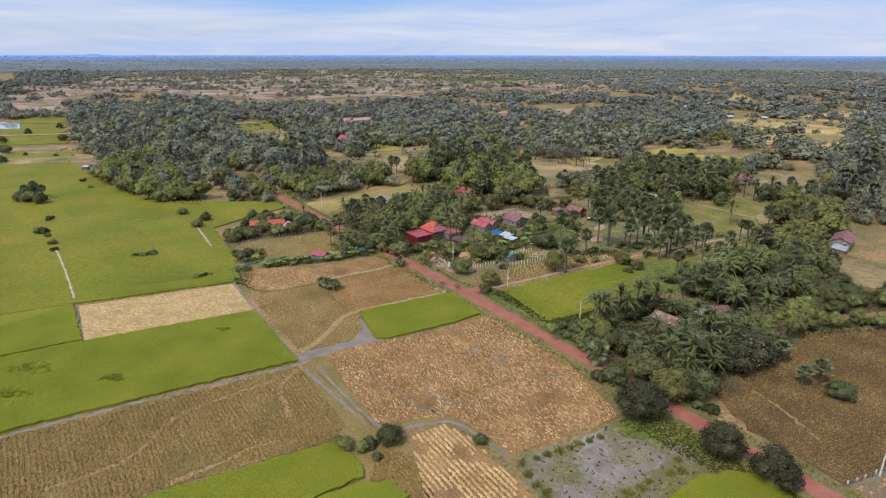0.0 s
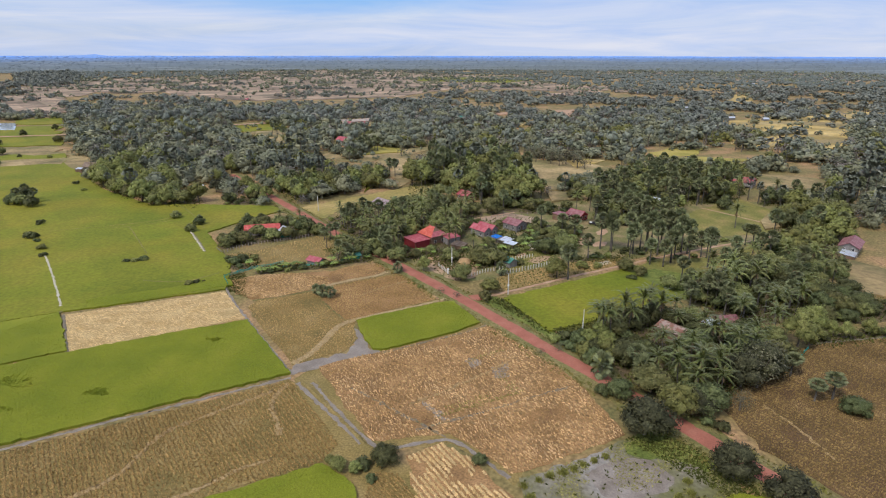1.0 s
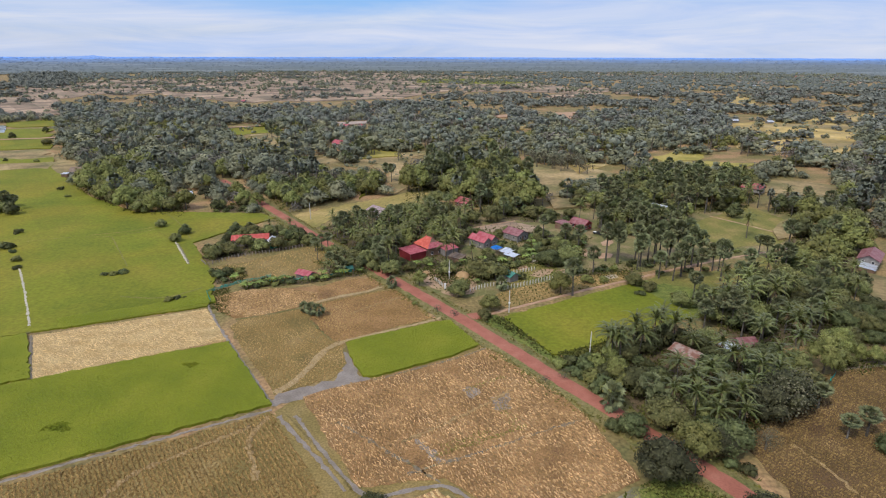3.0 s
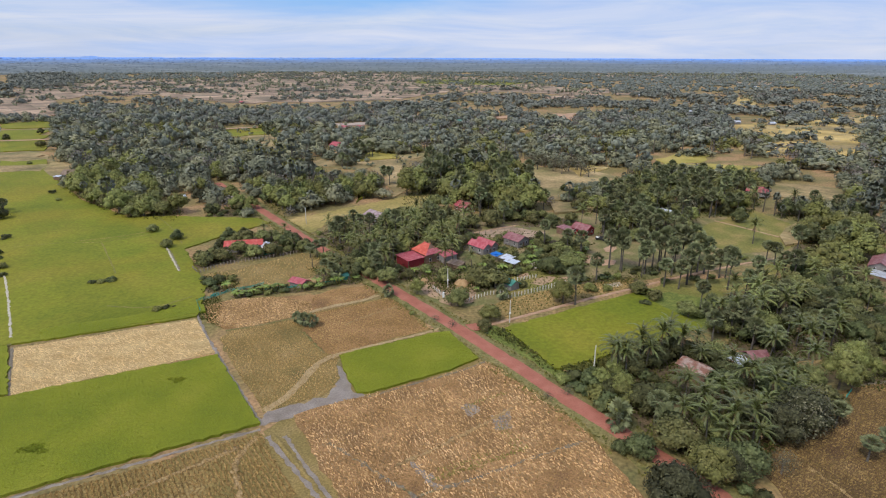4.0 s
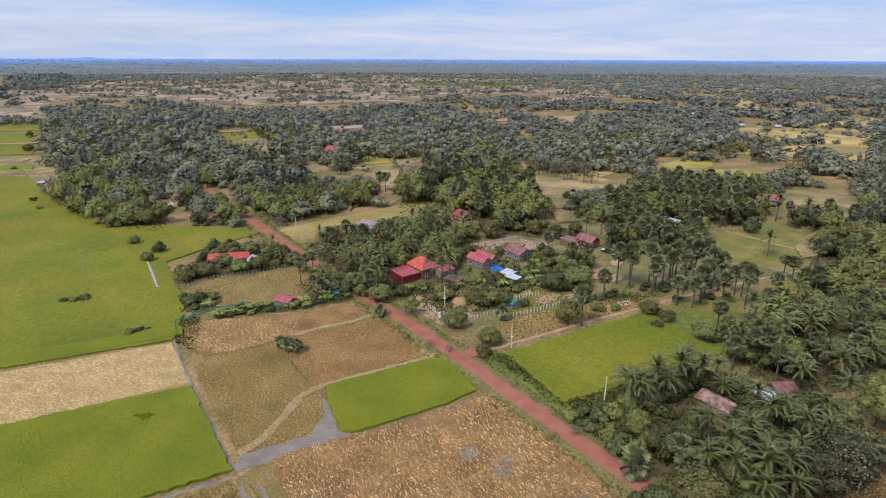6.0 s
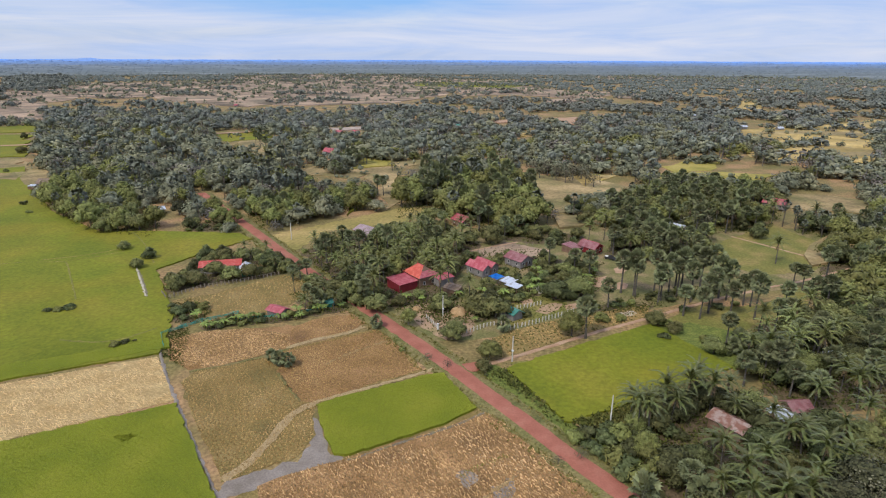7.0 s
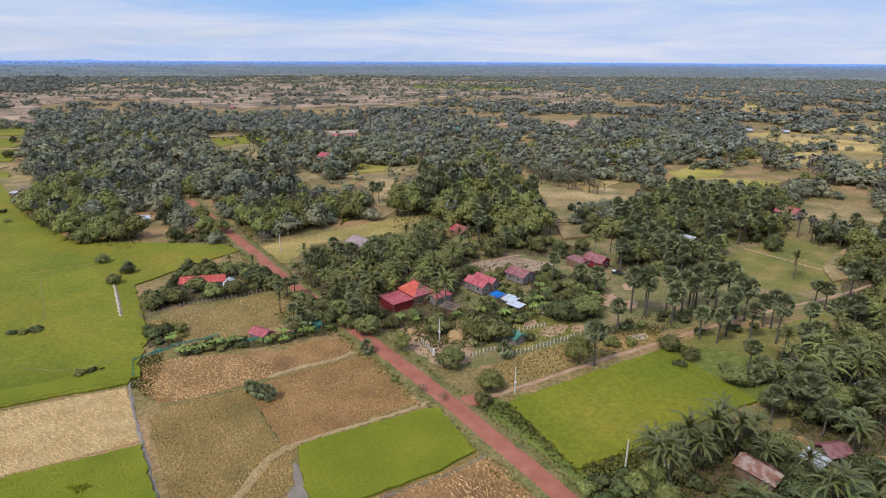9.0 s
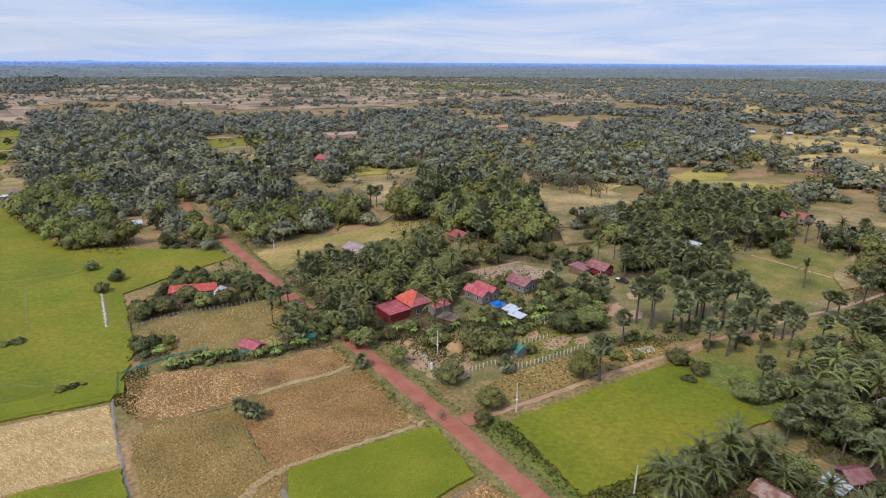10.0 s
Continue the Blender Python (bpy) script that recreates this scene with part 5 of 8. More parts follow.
def leafy_crown(r, width, height, foot, lobes, sprays, size, core=0.72, spread=0.62, droop=0.0, fat=1.0):
    """Arrays of a broadleaf crown: sprays over several overlapping lobes, over dark inner masses."""
    c = []
    for i in range(lobes):
        a, k = 2.4 * i + r.uniform(0, 0.8), math.sqrt((i + 0.5) / lobes)
        c.append((math.cos(a) * k * width * 0.5 * spread, math.sin(a) * k * width * 0.5 * spread, foot + height * (0.24 + 0.44 * (1 - k) + r.uniform(-0.12, 0.18))))
    c = np.array(c)
    rad = np.array([width * r.uniform(0.16, 0.30) * fat for _ in range(lobes)])
    tall = height / width
    squash = np.clip(tall * 0.95, 0.6, 1.3)
    pick = r.integers(lobes, size=sprays)
    d = unit(r.normal(size=(sprays, 3)) + (0, 0, 0.35))
    at = c[pick] + d * (rad[pick] * r.uniform(0.76, 1.20, sprays))[:, None] * (1, 1, squash)
    deep = np.zeros(sprays, bool)
    for k in range(lobes):
        deep |= (np.linalg.norm((at - c[k]) / (1, 1, squash), axis=1) < rad[k] * 0.74)
    at, d = at[~deep], d[~deep]
    facing = unit(d + r.normal(size=d.shape) * 0.42 + (0, 0, 0.3 - droop))
    pieces = [cards(at, facing, size, r)]
    middle = np.array((0, 0, foot + height * 0.35))
    soft = unit(unit(at - middle) * 0.55 + d * 0.65 + facing * 0.5)
    normals = [np.repeat(soft, 4, 0)]
    if core:
        pieces.append(lumps(c, rad * core, r, squash))
        normals.append(unit(pieces[-1][0] - np.repeat(c, 12, 0)))
    return (*join(pieces), np.concatenate(normals)), c


def limbs(r, top, trunk_r, ends, sides=6, split=0.45):
    """A trunk that forks into limbs that reach the lobes."""
    fork = np.array((r.uniform(-0.2, 0.2), r.uniform(-0.2, 0.2), top * split))
    pieces = [tube([(0, 0, -0.3), fork * (0.6, 0.4, 0.5), fork], [trunk_r * 1.25, trunk_r, trunk_r * 0.8], sides)]
    for e in ends:
        mid = fork * 0.5 + np.asarray(e) * 0.5 + r.normal(size=3) * 0.25
        pieces.append(tube([fork, mid, e], [trunk_r * 0.55, trunk_r * 0.35, trunk_r * 0.12], max(4, sides - 2)))
    return join(pieces)


def fan_leaf(r, fingers, radius):
    """Arrays of one fan leaf, its stalk's tip at the origin, opening along +x."""
    rim = []
    for i in range(2 * fingers + 1):
        a = radians(-125 + 250 * i / (2 * fingers))
        k = radius * (1.0 if i % 2 else 0.62) * (0.85 + 0.15 * math.cos(a))
        rim.append((math.cos(a) * k, math.sin(a) * k, -0.22 * k * abs(math.sin(a)) - (0.12 * k if i % 2 else 0)))
    v = np.array([(0, 0, 0)] + rim)
    return v, np.array([(0, i, i + 1) for i in range(1, 2 * fingers + 1)])


def aimed(arrays, way, at, r, roll=0.4):
    """Arrays turned so that +x points along way, and moved to a place."""
    v, f = arrays
    x = np.asarray(way, float)
    x = x / np.linalg.norm(x)
    y = np.cross((0, 0, 1), x)
    y = y / (np.linalg.norm(y) + 1e-6)
    z = np.cross(x, y)
    w = r.normal() * roll
    y, z = y * math.cos(w) + z * math.sin(w), z * math.cos(w) - y * math.sin(w)
    return v @ np.stack([x, y, z]) + at, f


def fan_crown(r, leaves, fingers, radius, stalk, top):
    pieces, stalks = [], []
    for i in range(leaves):
        k = (i + 0.5) / leaves
        el = radians(88 - 150 * k + r.uniform(-10, 10))
        az = 2.4 * i + r.uniform(-0.3, 0.3)
        way = np.array((math.cos(az) * math.cos(el), math.sin(az) * math.cos(el), math.sin(el)))
        tip = np.array((0, 0, top)) + way * stalk * r.uniform(0.85, 1.1) - (0, 0, 0.15 * (1 - way[2]))
        pieces.append(aimed(fan_leaf(r, fingers, radius * r.uniform(0.8, 1.1)), way + (0, 0, -0.1), tip, r, 0.7))
        side = np.cross(way, (0.2, 0.1, 1.0))
        side = side / np.linalg.norm(side) * 0.06
        base = np.array((0, 0, top - 0.2))
        stalks.append((np.stack([base - side, base + side, tip]), np.array([(0, 1, 2)])))
    return join(pieces + stalks)


def frond(r, length, rise, pairs, leaflet=0.75):
    """Arrays of one feather leaf along +x that rises, then hangs: two drooping blades with a toothed edge."""
    t = np.linspace(0, 1, pairs)
    mid = np.stack([length * (t * 0.95 - 0.12 * t**3), 0 * t, length * (rise * t - (rise + 0.22) * t**2.3)], 1)
    verts, faces = [mid], []
    for s in (-1, 1):
        n = pairs * (1 if s < 0 else 2)
        tooth = np.where(np.arange(pairs) % 2, 1.0, 0.07) * r.uniform(0.85, 1.15, pairs)
        ln = leaflet * np.sin(np.pi * np.clip(0.10 + 0.86 * t, 0, 1)) ** 0.7 * tooth
        verts.append(mid + np.stack([0.62 * ln, s * 0.78 * ln, -0.42 * ln - 0.04], 1))
        for k in range(pairs - 1):
            a, b, c, e = k, k + 1, n + k + 1, n + k
            faces += [(a, b, c), (a, c, e)] if s < 0 else [(b, a, e), (b, e, c)]
    return np.concatenate(verts), np.array(faces)


def palm_stem(r, height, foot, head, lean=0.0, sides=7):
    t = np.linspace(0, 1, 7)
    bend = lean * height * t**1.6
    pts = np.stack([bend, 0.25 * bend * np.sin(3 * t), height * t - 0.3 * (1 - t)], 1)
    return tube(pts, foot + (head - foot) * np.clip(t * 1.6, 0, 1), sides), pts[-1]


def tree_thing(name, label, category, group, trunk, crown, leaf, bark="bark", extra=()):
    """A plant of two or more meshes under an empty, kept as the model for copies."""
    root = empty(name, pose(0, 0, 0), label, category, group)
    part("trunk", np_mesh("trunk", *trunk, M[bark], True), None, root)
    part("crown", np_mesh("crown", *crown[:2], M[leaf], normals=crown[2] if len(crown) > 2 else None), None, root)
    for n, arrays, material, lab in extra:
        part(n, np_mesh(n, *arrays, M[material]), None, root, lab)["kind"] = "stuff"
    return root


KIT = {}


def kit(kind, thing, height):
    KIT.setdefault(kind, []).append((thing, height))


BROAD = {"mango": ("leaf_dark", "dense dark green mango tree with a rounded crown", "broadleaf tree", 9.0, 8.2),
         "bamboo": ("leaf_light", "tall pale green feathery tree with a loose crown", "broadleaf tree", 9.0, 11.0),
         "tamarind": ("leaf_olive", "dark olive fine-leaved spreading tree beside the road", "broadleaf tree", 9.0, 8.0),
         "kapok": ("leaf_grey", "half-bare grey-brown tree with thin leaves", "bare tree", 8.5, 10.5)}
for kind, (leaf, label, category, width, height) in BROAD.items():
    for level, (sprays, size, tag) in {"near": (3500, 0.37, "_tree"), "mid": (1200, 0.64, "_tree")}.items():
        for variant in range(4 if kind not in ("kapok", "tamarind") else 2):
            r = np.random.default_rng(100 + variant + 10 * len(kind) + sprays)
            foot = height * (0.12 if kind == "mango" else 0.2)
            n = sprays if kind not in ("kapok", "tamarind") else sprays // 3 if kind == "kapok" else int(sprays * 1.3)
            tall = height * r.uniform(0.9, 1.12)
            crown, c = leafy_crown(r, width * r.uniform(0.88, 1.1), tall - foot, foot, 16 if kind == "mango" else 18, n, size if kind not in ("kapok", "tamarind") else size * 0.78,
                                   0.72 if kind != "kapok" else 0, 0.74 if kind != "bamboo" else 0.78, fat=0.95 if kind == "mango" else 0.86)
            trunk = limbs(r, tall, 0.28, c[:7], 6, 0.28 if kind == "mango" else 0.36)
            # the other mango-shaped models stand as plain broad-leaved trees
            other = kind == "mango" and variant > (1 if level == "near" else 0)
            kit(kind + "_" + level, tree_thing("jackfruit_tree" if other else kind + tag, "rounded broad-leaved tree with dense mid-green leaves" if other else label, category, "trees of the village", trunk, crown, "leaf_orchard" if other else leaf), tall)
for level, (sprays, size) in {"near": (620, 0.40), "mid": (260, 0.6)}.items():
    for variant in range(3):
        r = np.random.default_rng(300 + variant + sprays)
        crown, c = leafy_crown(r, 4.2, 3.0, 0.0, 6, sprays, size, 0.75, 0.7)
        kit("bush_" + level, tree_thing("bush", "low dense green bush beside the fields", "bush", "bushes", limbs(r, 2.6, 0.09, c[:4], 4, 0.2), crown, "leaf_dark" if variant else "leaf_light"), 3.0)
for variant in range(5):
    r = np.random.default_rng(400 + variant)
    h = 11.0 * r.uniform(0.8, 1.15)
    stem, head = palm_stem(r, h, 0.34, 0.20, r.uniform(-0.03, 0.05))
    crown = fan_crown(r, 84, 7, 1.12, 1.85, 0.0)
    skirt = fan_crown(r, 9, 4, 1.0, 0.9, -0.5)
    skirt = (skirt[0] * (0.75, 0.75, 1) - (0, 0, 0.9), skirt[1])
    kit("sugar", tree_thing("sugar_palm", "tall sugar palm with a ball of grey-green fan leaves", "palm tree", "sugar palms", stem, (crown[0] + head, crown[1]), "leaf_fan", "palm_bark",
                            [("dead_leaves", (skirt[0] + head, skirt[1]), "dead_leaf", "dry brown hanging fan leaves")]), h)
for variant in range(2):
    r = np.random.default_rng(450 + variant)
    stem, head = palm_stem(r, 2.6, 0.36, 0.26, 0.02)
    crown = fan_crown(r, 40, 8, 1.05, 1.4, 0.0)
    kit("young_sugar", tree_thing("young_sugar_palm", "short young sugar palm with grey-green fan leaves", "palm tree", "young sugar palms", stem, (crown[0] + head, crown[1]), "leaf_fan", "palm_bark"), 2.6)


def coconut(r, h, separate):
    stem, head = palm_stem(r, h, 0.24, 0.14, r.uniform(0.02, 0.12))
    root = empty("coconut_palm", pose(0, 0, 0), "coconut palm with long arching feathery fronds", "palm tree", "coconut palms")
    part("trunk", np_mesh("trunk", *stem, M["palm_bark"], True), None, root)
    kinds = [np_mesh("frond", *frond(np.random.default_rng(900 + k), 5.6, (0.75, 0.42, 0.14)[k], 45, 0.62), M["leaf_coco_deep"]) for k in range(3)] if separate else None
    bits = []
    for i in range(24 if separate else 20):
        k = i / (23 if separate else 19)
        el, az = 80 - 96 * k + r.uniform(-9, 9), math.degrees(2.4 * i) + r.uniform(-12, 12)
        m = Matrix.Translation(head) @ pose(0, 0, 0, 0, 0, az) @ pose(0, 0, 0, r.uniform(-14, 14), -el * 0.8, 0) @ Matrix.Scale(r.uniform(0.85, 1.12), 4)
        shape = 0 if k < 0.35 else 1 if k < 0.75 else 2
        if separate:
            ob = part("frond", kinds[shape], None, root)
            ob.matrix_basis = m
        else:
            v, f = frond(np.random.default_rng(900 + shape), 5.4, (0.75, 0.42, 0.14)[shape], 21, 0.66)
            bits.append((np.concatenate([v, np.ones((len(v), 1))], 1) @ np.array(m).T[:, :3], f))
    if not separate:
        part("crown", np_mesh("crown", *join(bits), M["leaf_coco"]), None, root)
    dry = [aimed(frond(r, 3.2, -0.2, 7, 0.5), (math.cos(a), math.sin(a), -1.7), head - (0, 0, 0.3), r) for a in r.uniform(0, 6.28, 4)]
    part("dead_fronds", np_mesh("dead_fronds", *join(dry), M["dead_leaf"]), None, root, "dry brown hanging fronds")["kind"] = "stuff"
    nuts = lumps(head + r.normal(size=(7, 3)) * (0.28, 0.28, 0.12) - (0, 0, 0.25), np.full(7, 0.15), r, 1.1)
    part("bunch", np_mesh("bunch", *nuts, M["leaf_banana"], True), None, root, "bunch of green coconuts")["kind"] = "stuff"
    return root


for variant in range(3):
    kit("coco_near", coconut(np.random.default_rng(500 + variant), 8.5 + variant * 0.8, True), 8.5 + variant * 0.8)
for variant in range(4):
    kit("coco_mid", coconut(np.random.default_rng(520 + variant), 8.0 + variant * 0.9, False), 8.0 + variant * 0.9)


def banana(r):
    root = empty("banana_plant", pose(0, 0, 0), "banana plant with broad torn yellow-green leaves", "banana plant", "banana plants")
    stems = [tube([(x, y, -0.2), (x * 1.2, y * 1.2, 1.9)], [0.16, 0.10], 5) for x, y in ((0, 0), (0.7, 0.3), (-0.4, 0.6))]
    part("stem", np_mesh("stem", *join(stems), M["lawn"], True), None, root)
    bits = []
    for i in range(16):
        t = np.linspace(0, 1, 6)
        ln, ri = r.uniform(1.7, 2.5), r.uniform(0.5, 1.2)
        mid = np.stack([ln * t * 0.85, 0 * t, ln * (ri * t - (ri + 0.25) * t**2)], 1)
        w = 0.34 * np.sin(np.pi * np.clip(t * 0.9 + 0.06, 0, 1))
        v = np.concatenate([mid + np.stack([0 * w, w, -0.3 * w], 1), mid, mid + np.stack([0 * w, -w, -0.3 * w], 1)])
        f = [(a + j, a + j + 1, a + j + 7) for a in (0, 6) for j in range(5)] + [(a + j, a + j + 7, a + j + 6) for a in (0, 6) for j in range(5)]
        s = ((0, 0), (0.84, 0.36), (-0.48, 0.72))[i % 3]
        az = r.uniform(0, 6.28)
        bits.append(aimed((v, np.array(f)), (math.cos(az), math.sin(az), 0.25), np.array((s[0], s[1], 1.85)), r))
    part("leaves", np_mesh("leaves", *join(bits), M["leaf_banana"]), None, root)
    return root


for variant in range(3):
    kit("banana", banana(np.random.default_rng(560 + variant)), 2.5)

for variant in range(3):
    r = np.random.default_rng(580 + variant)
    root = empty("reed_clump", pose(0, 0, 0), "round tussock of olive reeds in a row across the marsh", "reeds", "reed clumps")
    spots = r.normal(size=(70, 2)) * 0.42
    part("tussock", np_mesh("tussock", *tufts(spots, 1.0 - 0.5 * np.hypot(*spots.T).clip(0, 1.2), 0.16, 0.35, r, 3, 0.0), M["reed"]), None, root)["kind"] = "stuff"
    kit("reed", root, 1.0)

PLACED = []
USED = set()
COUNT = {}


def put(kind, x, y, h=None, r=rng, wide=1.0):
    """Plants one of a kind; the first of each model is the model itself."""
    models = KIT[kind]
    i = int(r.integers(len(models)))
    thing, tall = models[i]
    k = (h / tall) if h else r.uniform(0.85, 1.15)
    w = k if "sugar" not in kind and "coco" not in kind else (0.5 + 0.5 * k) * r.uniform(0.92, 1.1) * (1.06 if kind == "sugar" else 1.0)
    m = pose(x, y, 0, 0, 0, r.uniform(0, 360))
    if (kind, i) in USED:
        ob = copy_thing(thing, m)
    else:
        USED.add((kind, i))
        ob = thing
        ob.matrix_basis = m
    ob.scale = (w * wide, w * wide, k)
    PLACED.append((x, y))
    COUNT[kind] = COUNT.get(kind, 0) + 1
    return ob

# ---------------------------------------------------------------- houses
HOUSES = []      # places kept free of trees: x, y, radius


def gable_roof(parent, length, width, eave, rise, material, over=0.5, name="roof", at=(0, 0), trim=None):
    """Two pitched sheets, a ridge cap and barge boards; the ridge runs along x."""
    hw, hl = width / 2 + over, length / 2 + over
    drop = rise * over / (width / 2)
    x0, y0 = at
    for s in (-1, 1):
        bm = bmesh.new()
        steps = 3
        ys = [hw * k / steps for k in range(steps + 1)]
        for a, b in zip(ys[:-1], ys[1:]):
            za, zb = eave + rise - (rise + drop) * a / hw, eave + rise - (rise + drop) * b / hw
            c = [(x0 - hl, y0 + s * a, za), (x0 + hl, y0 + s * a, za), (x0 + hl, y0 + s * b, zb), (x0 - hl, y0 + s * b, zb)]
            slab(bm, c if s < 0 else c[::-1], 0.06)
        part(name, bm, M[material], parent)
    bm = bmesh.new()
    prism(bm, [(-0.22, eave + rise - 0.06), (0, eave + rise + 0.10), (0.22, eave + rise - 0.06)], -hl, hl)
    bmesh.ops.transform(bm, matrix=Matrix.Translation((x0, y0, 0)) @ pose(0, 0, 0, 0, 0, 90), verts=bm.verts)
    part("ridge_cap", bm, M[trim or material], parent)
    for e in (-1, 1):
        bm = bmesh.new()
        for s in (-1, 1):
            a, b = Vector((x0 + e * hl, y0, eave + rise + 0.02)), Vector((x0 + e * hl, y0 + s * hw, eave - drop + 0.02))
            slab(bm, [a, b, b + Vector((e * 0.10, 0, 0)), a + Vector((e * 0.10, 0, 0))] if e * s < 0 else [b, a, a + Vector((e * 0.10, 0, 0)), b + Vector((e * 0.10, 0, 0))], 0.24)
        part("barge_board", bm, M[trim or material], parent)


def hip_roof(parent, length, width, eave, rise, ridge, material, over, skirt):
    """Four slopes up to a short ridge along x, with a small upright gable at each end of it and upturned tips."""
    hl, hw, hr = length / 2 + over, width / 2 + over, ridge / 2
    low, top = eave - 0.25, eave + rise
    for sy in (-1, 1):
        bm = bmesh.new()
        slab(bm, [(-hl, sy * hw, low), (hl, sy * hw, low), (hr, 0, top), (-hr, 0, top)][::-sy], 0.07)
        part("roof", bm, M[material], parent)
        bm = bmesh.new()
        mid = (hl - hr) * 0.45 + hr
        slab(bm, [(sy * hl, sy * -hw, low), (sy * hl, sy * hw, low), (sy * mid, sy * hw * 0.45, low + (top - low) * 0.55), (sy * mid, sy * -hw * 0.45, low + (top - low) * 0.55)], 0.07)
        part("skirt_roof", bm, M[skirt or material], parent)
        bm = bmesh.new()
        z0 = low + (top - low) * 0.5
        outline = [(sy * mid, -hw * 0.46, z0), (sy * mid, hw * 0.46, z0), (sy * (hr + 0.35), 0, top + 0.15)]
        a = [bm.verts.new(q) for q in outline]
        b = [bm.verts.new((q[0] - sy * 0.12, q[1], q[2])) for q in outline]
        bm.faces.new(a if sy > 0 else a[::-1])
        bm.faces.new(b[::-1] if sy > 0 else b)
        for i in range(3):
            j = (i + 1) % 3
            bm.faces.new((a[j], a[i], b[i], b[j]) if sy > 0 else (a[i], a[j], b[j], b[i]))
        part("pediment", bm, M["wall_wood"], parent, "small brown wooden gable board")
        tip = tube([(sy * (hr - 0.2), 0, top + 0.02), (sy * (hr + 0.4), 0, top + 0.22), (sy * (hr + 0.7), 0, top + 0.65)], [0.12, 0.09, 0.03], 5)
        part("ridge_tip", np_mesh("ridge_tip", *tip, M[material]), None, parent)
    part("ridge_cap", np_mesh("ridge_cap", *tube([(-hr, 0, top + 0.02), (hr, 0, top + 0.02)], [0.14, 0.14], 6), M[skirt or material]), None, parent)


def window(parent, x, y, z, w, h, face):
    """face: 'x' or 'y' with its sign, the way the wall looks."""
    axis, s = face[0], -1 if face[1] == "-" else 1
    m = Matrix.Translation((x, y, z)) @ pose(0, 0, 0, 0, 0, {"y-": 0, "y+": 180, "x+": 90, "x-": -90}[face])
    bm = bmesh.new()
    for x0, x1, z0, z1 in ((-w / 2 - 0.08, -w / 2, -0.08, h + 0.08), (w / 2, w / 2 + 0.08, -0.08, h + 0.08), (-w / 2, w / 2, h, h + 0.08), (-w / 2, w / 2, -0.08, 0)):
        box(bm, x0, -0.06, z0, x1, 0.02, z1, m)
    fr = part("window", bm, M["trim_white"], parent)
    bm = bmesh.new()
    box(bm, -w / 2, -0.02, 0, w / 2, 0.02, h, m)
    part("pane", bm, M["dark_glass"], fr, "dark glass pane")
    return fr


def house(x, y, turn, length, width, eave, rise, roof, wall, label, stilts=0.0, double=False, category="house", name="house", windows=True, trim=None, over=0.5, hip=0.0):
    root = empty(name, pose(x, y, 0, 0, 0, turn), label, category, "houses of the village")
    HOUSES.append((x, y, max(length, width) * 0.55 + 0.5))
    hl, hw = length / 2, width / 2
    bm = bmesh.new()
    w2 = width / 2 if not double else width / 4
    for y0 in ((0,) if not double else (-hw / 2, hw / 2)):
        outline = [(y0 - w2, stilts), (y0 + w2, stilts), (y0 + w2, eave), (y0, eave + (rise - 0.12 if not hip else 0.05)), (y0 - w2, eave)]
        a = [bm.verts.new((-hl, p, z)) for p, z in outline]
        b = [bm.verts.new((hl, p, z)) for p, z in outline]
        bm.faces.new(a[::-1])
        bm.faces.new(b)
        for i in range(5):
            j = (i + 1) % 5
            bm.faces.new((a[i], a[j], b[j], b[i]))
    part("wall", bm, M[wall], root)
    for y0 in ((0,) if not double else (-hw / 2, hw / 2)):
        if hip:
            hip_roof(root, length, 2 * w2, eave, rise, hip, roof, over, trim)
        else:
            gable_roof(root, length, 2 * w2, eave, rise, roof, over, at=(0, y0), trim=trim)
    if stilts:
        nx, ny = max(2, int(length / 2.5)), max(2, int(width / 2.5))
        for i in range(nx):
            for j in range(ny):
                px, py = -hl + 0.2 + (length - 0.4) * i / (nx - 1), -hw + 0.2 + (width - 0.4) * j / (ny - 1)
                bm = bmesh.new()
                box(bm, px - 0.12, py - 0.12, 0, px + 0.12, py + 0.12, stilts + 0.02)
                part("stilt", bm, M["concrete"], root)
    if windows:
        sill = stilts + 0.9
        wh = min(1.2, eave - sill - 0.35)
        if wh > 0.5:
            n = max(1, int(length / 3.2))
            for i in range(n):
                px = -hl + length * (i + 0.5) / n
                window(root, px, -hw - 0.01, sill, 0.95, wh, "y-")
                window(root, px, hw + 0.01, sill, 0.95, wh, "y+")
            for px in (-width * 0.24, width * 0.24):
                window(root, hl + 0.01, px, sill, 0.9, wh, "x+")
                window(root, -hl - 0.01, px, sill, 0.9, wh, "x-")
        bm = bmesh.new()
        box(bm, hl + 0.004, -0.5, stilts, hl + 0.06, 0.5, stilts + min(2.05, eave - stilts - 0.3))
        part("door", bm, M["wall_wood"], root, "brown plank door")
    return root


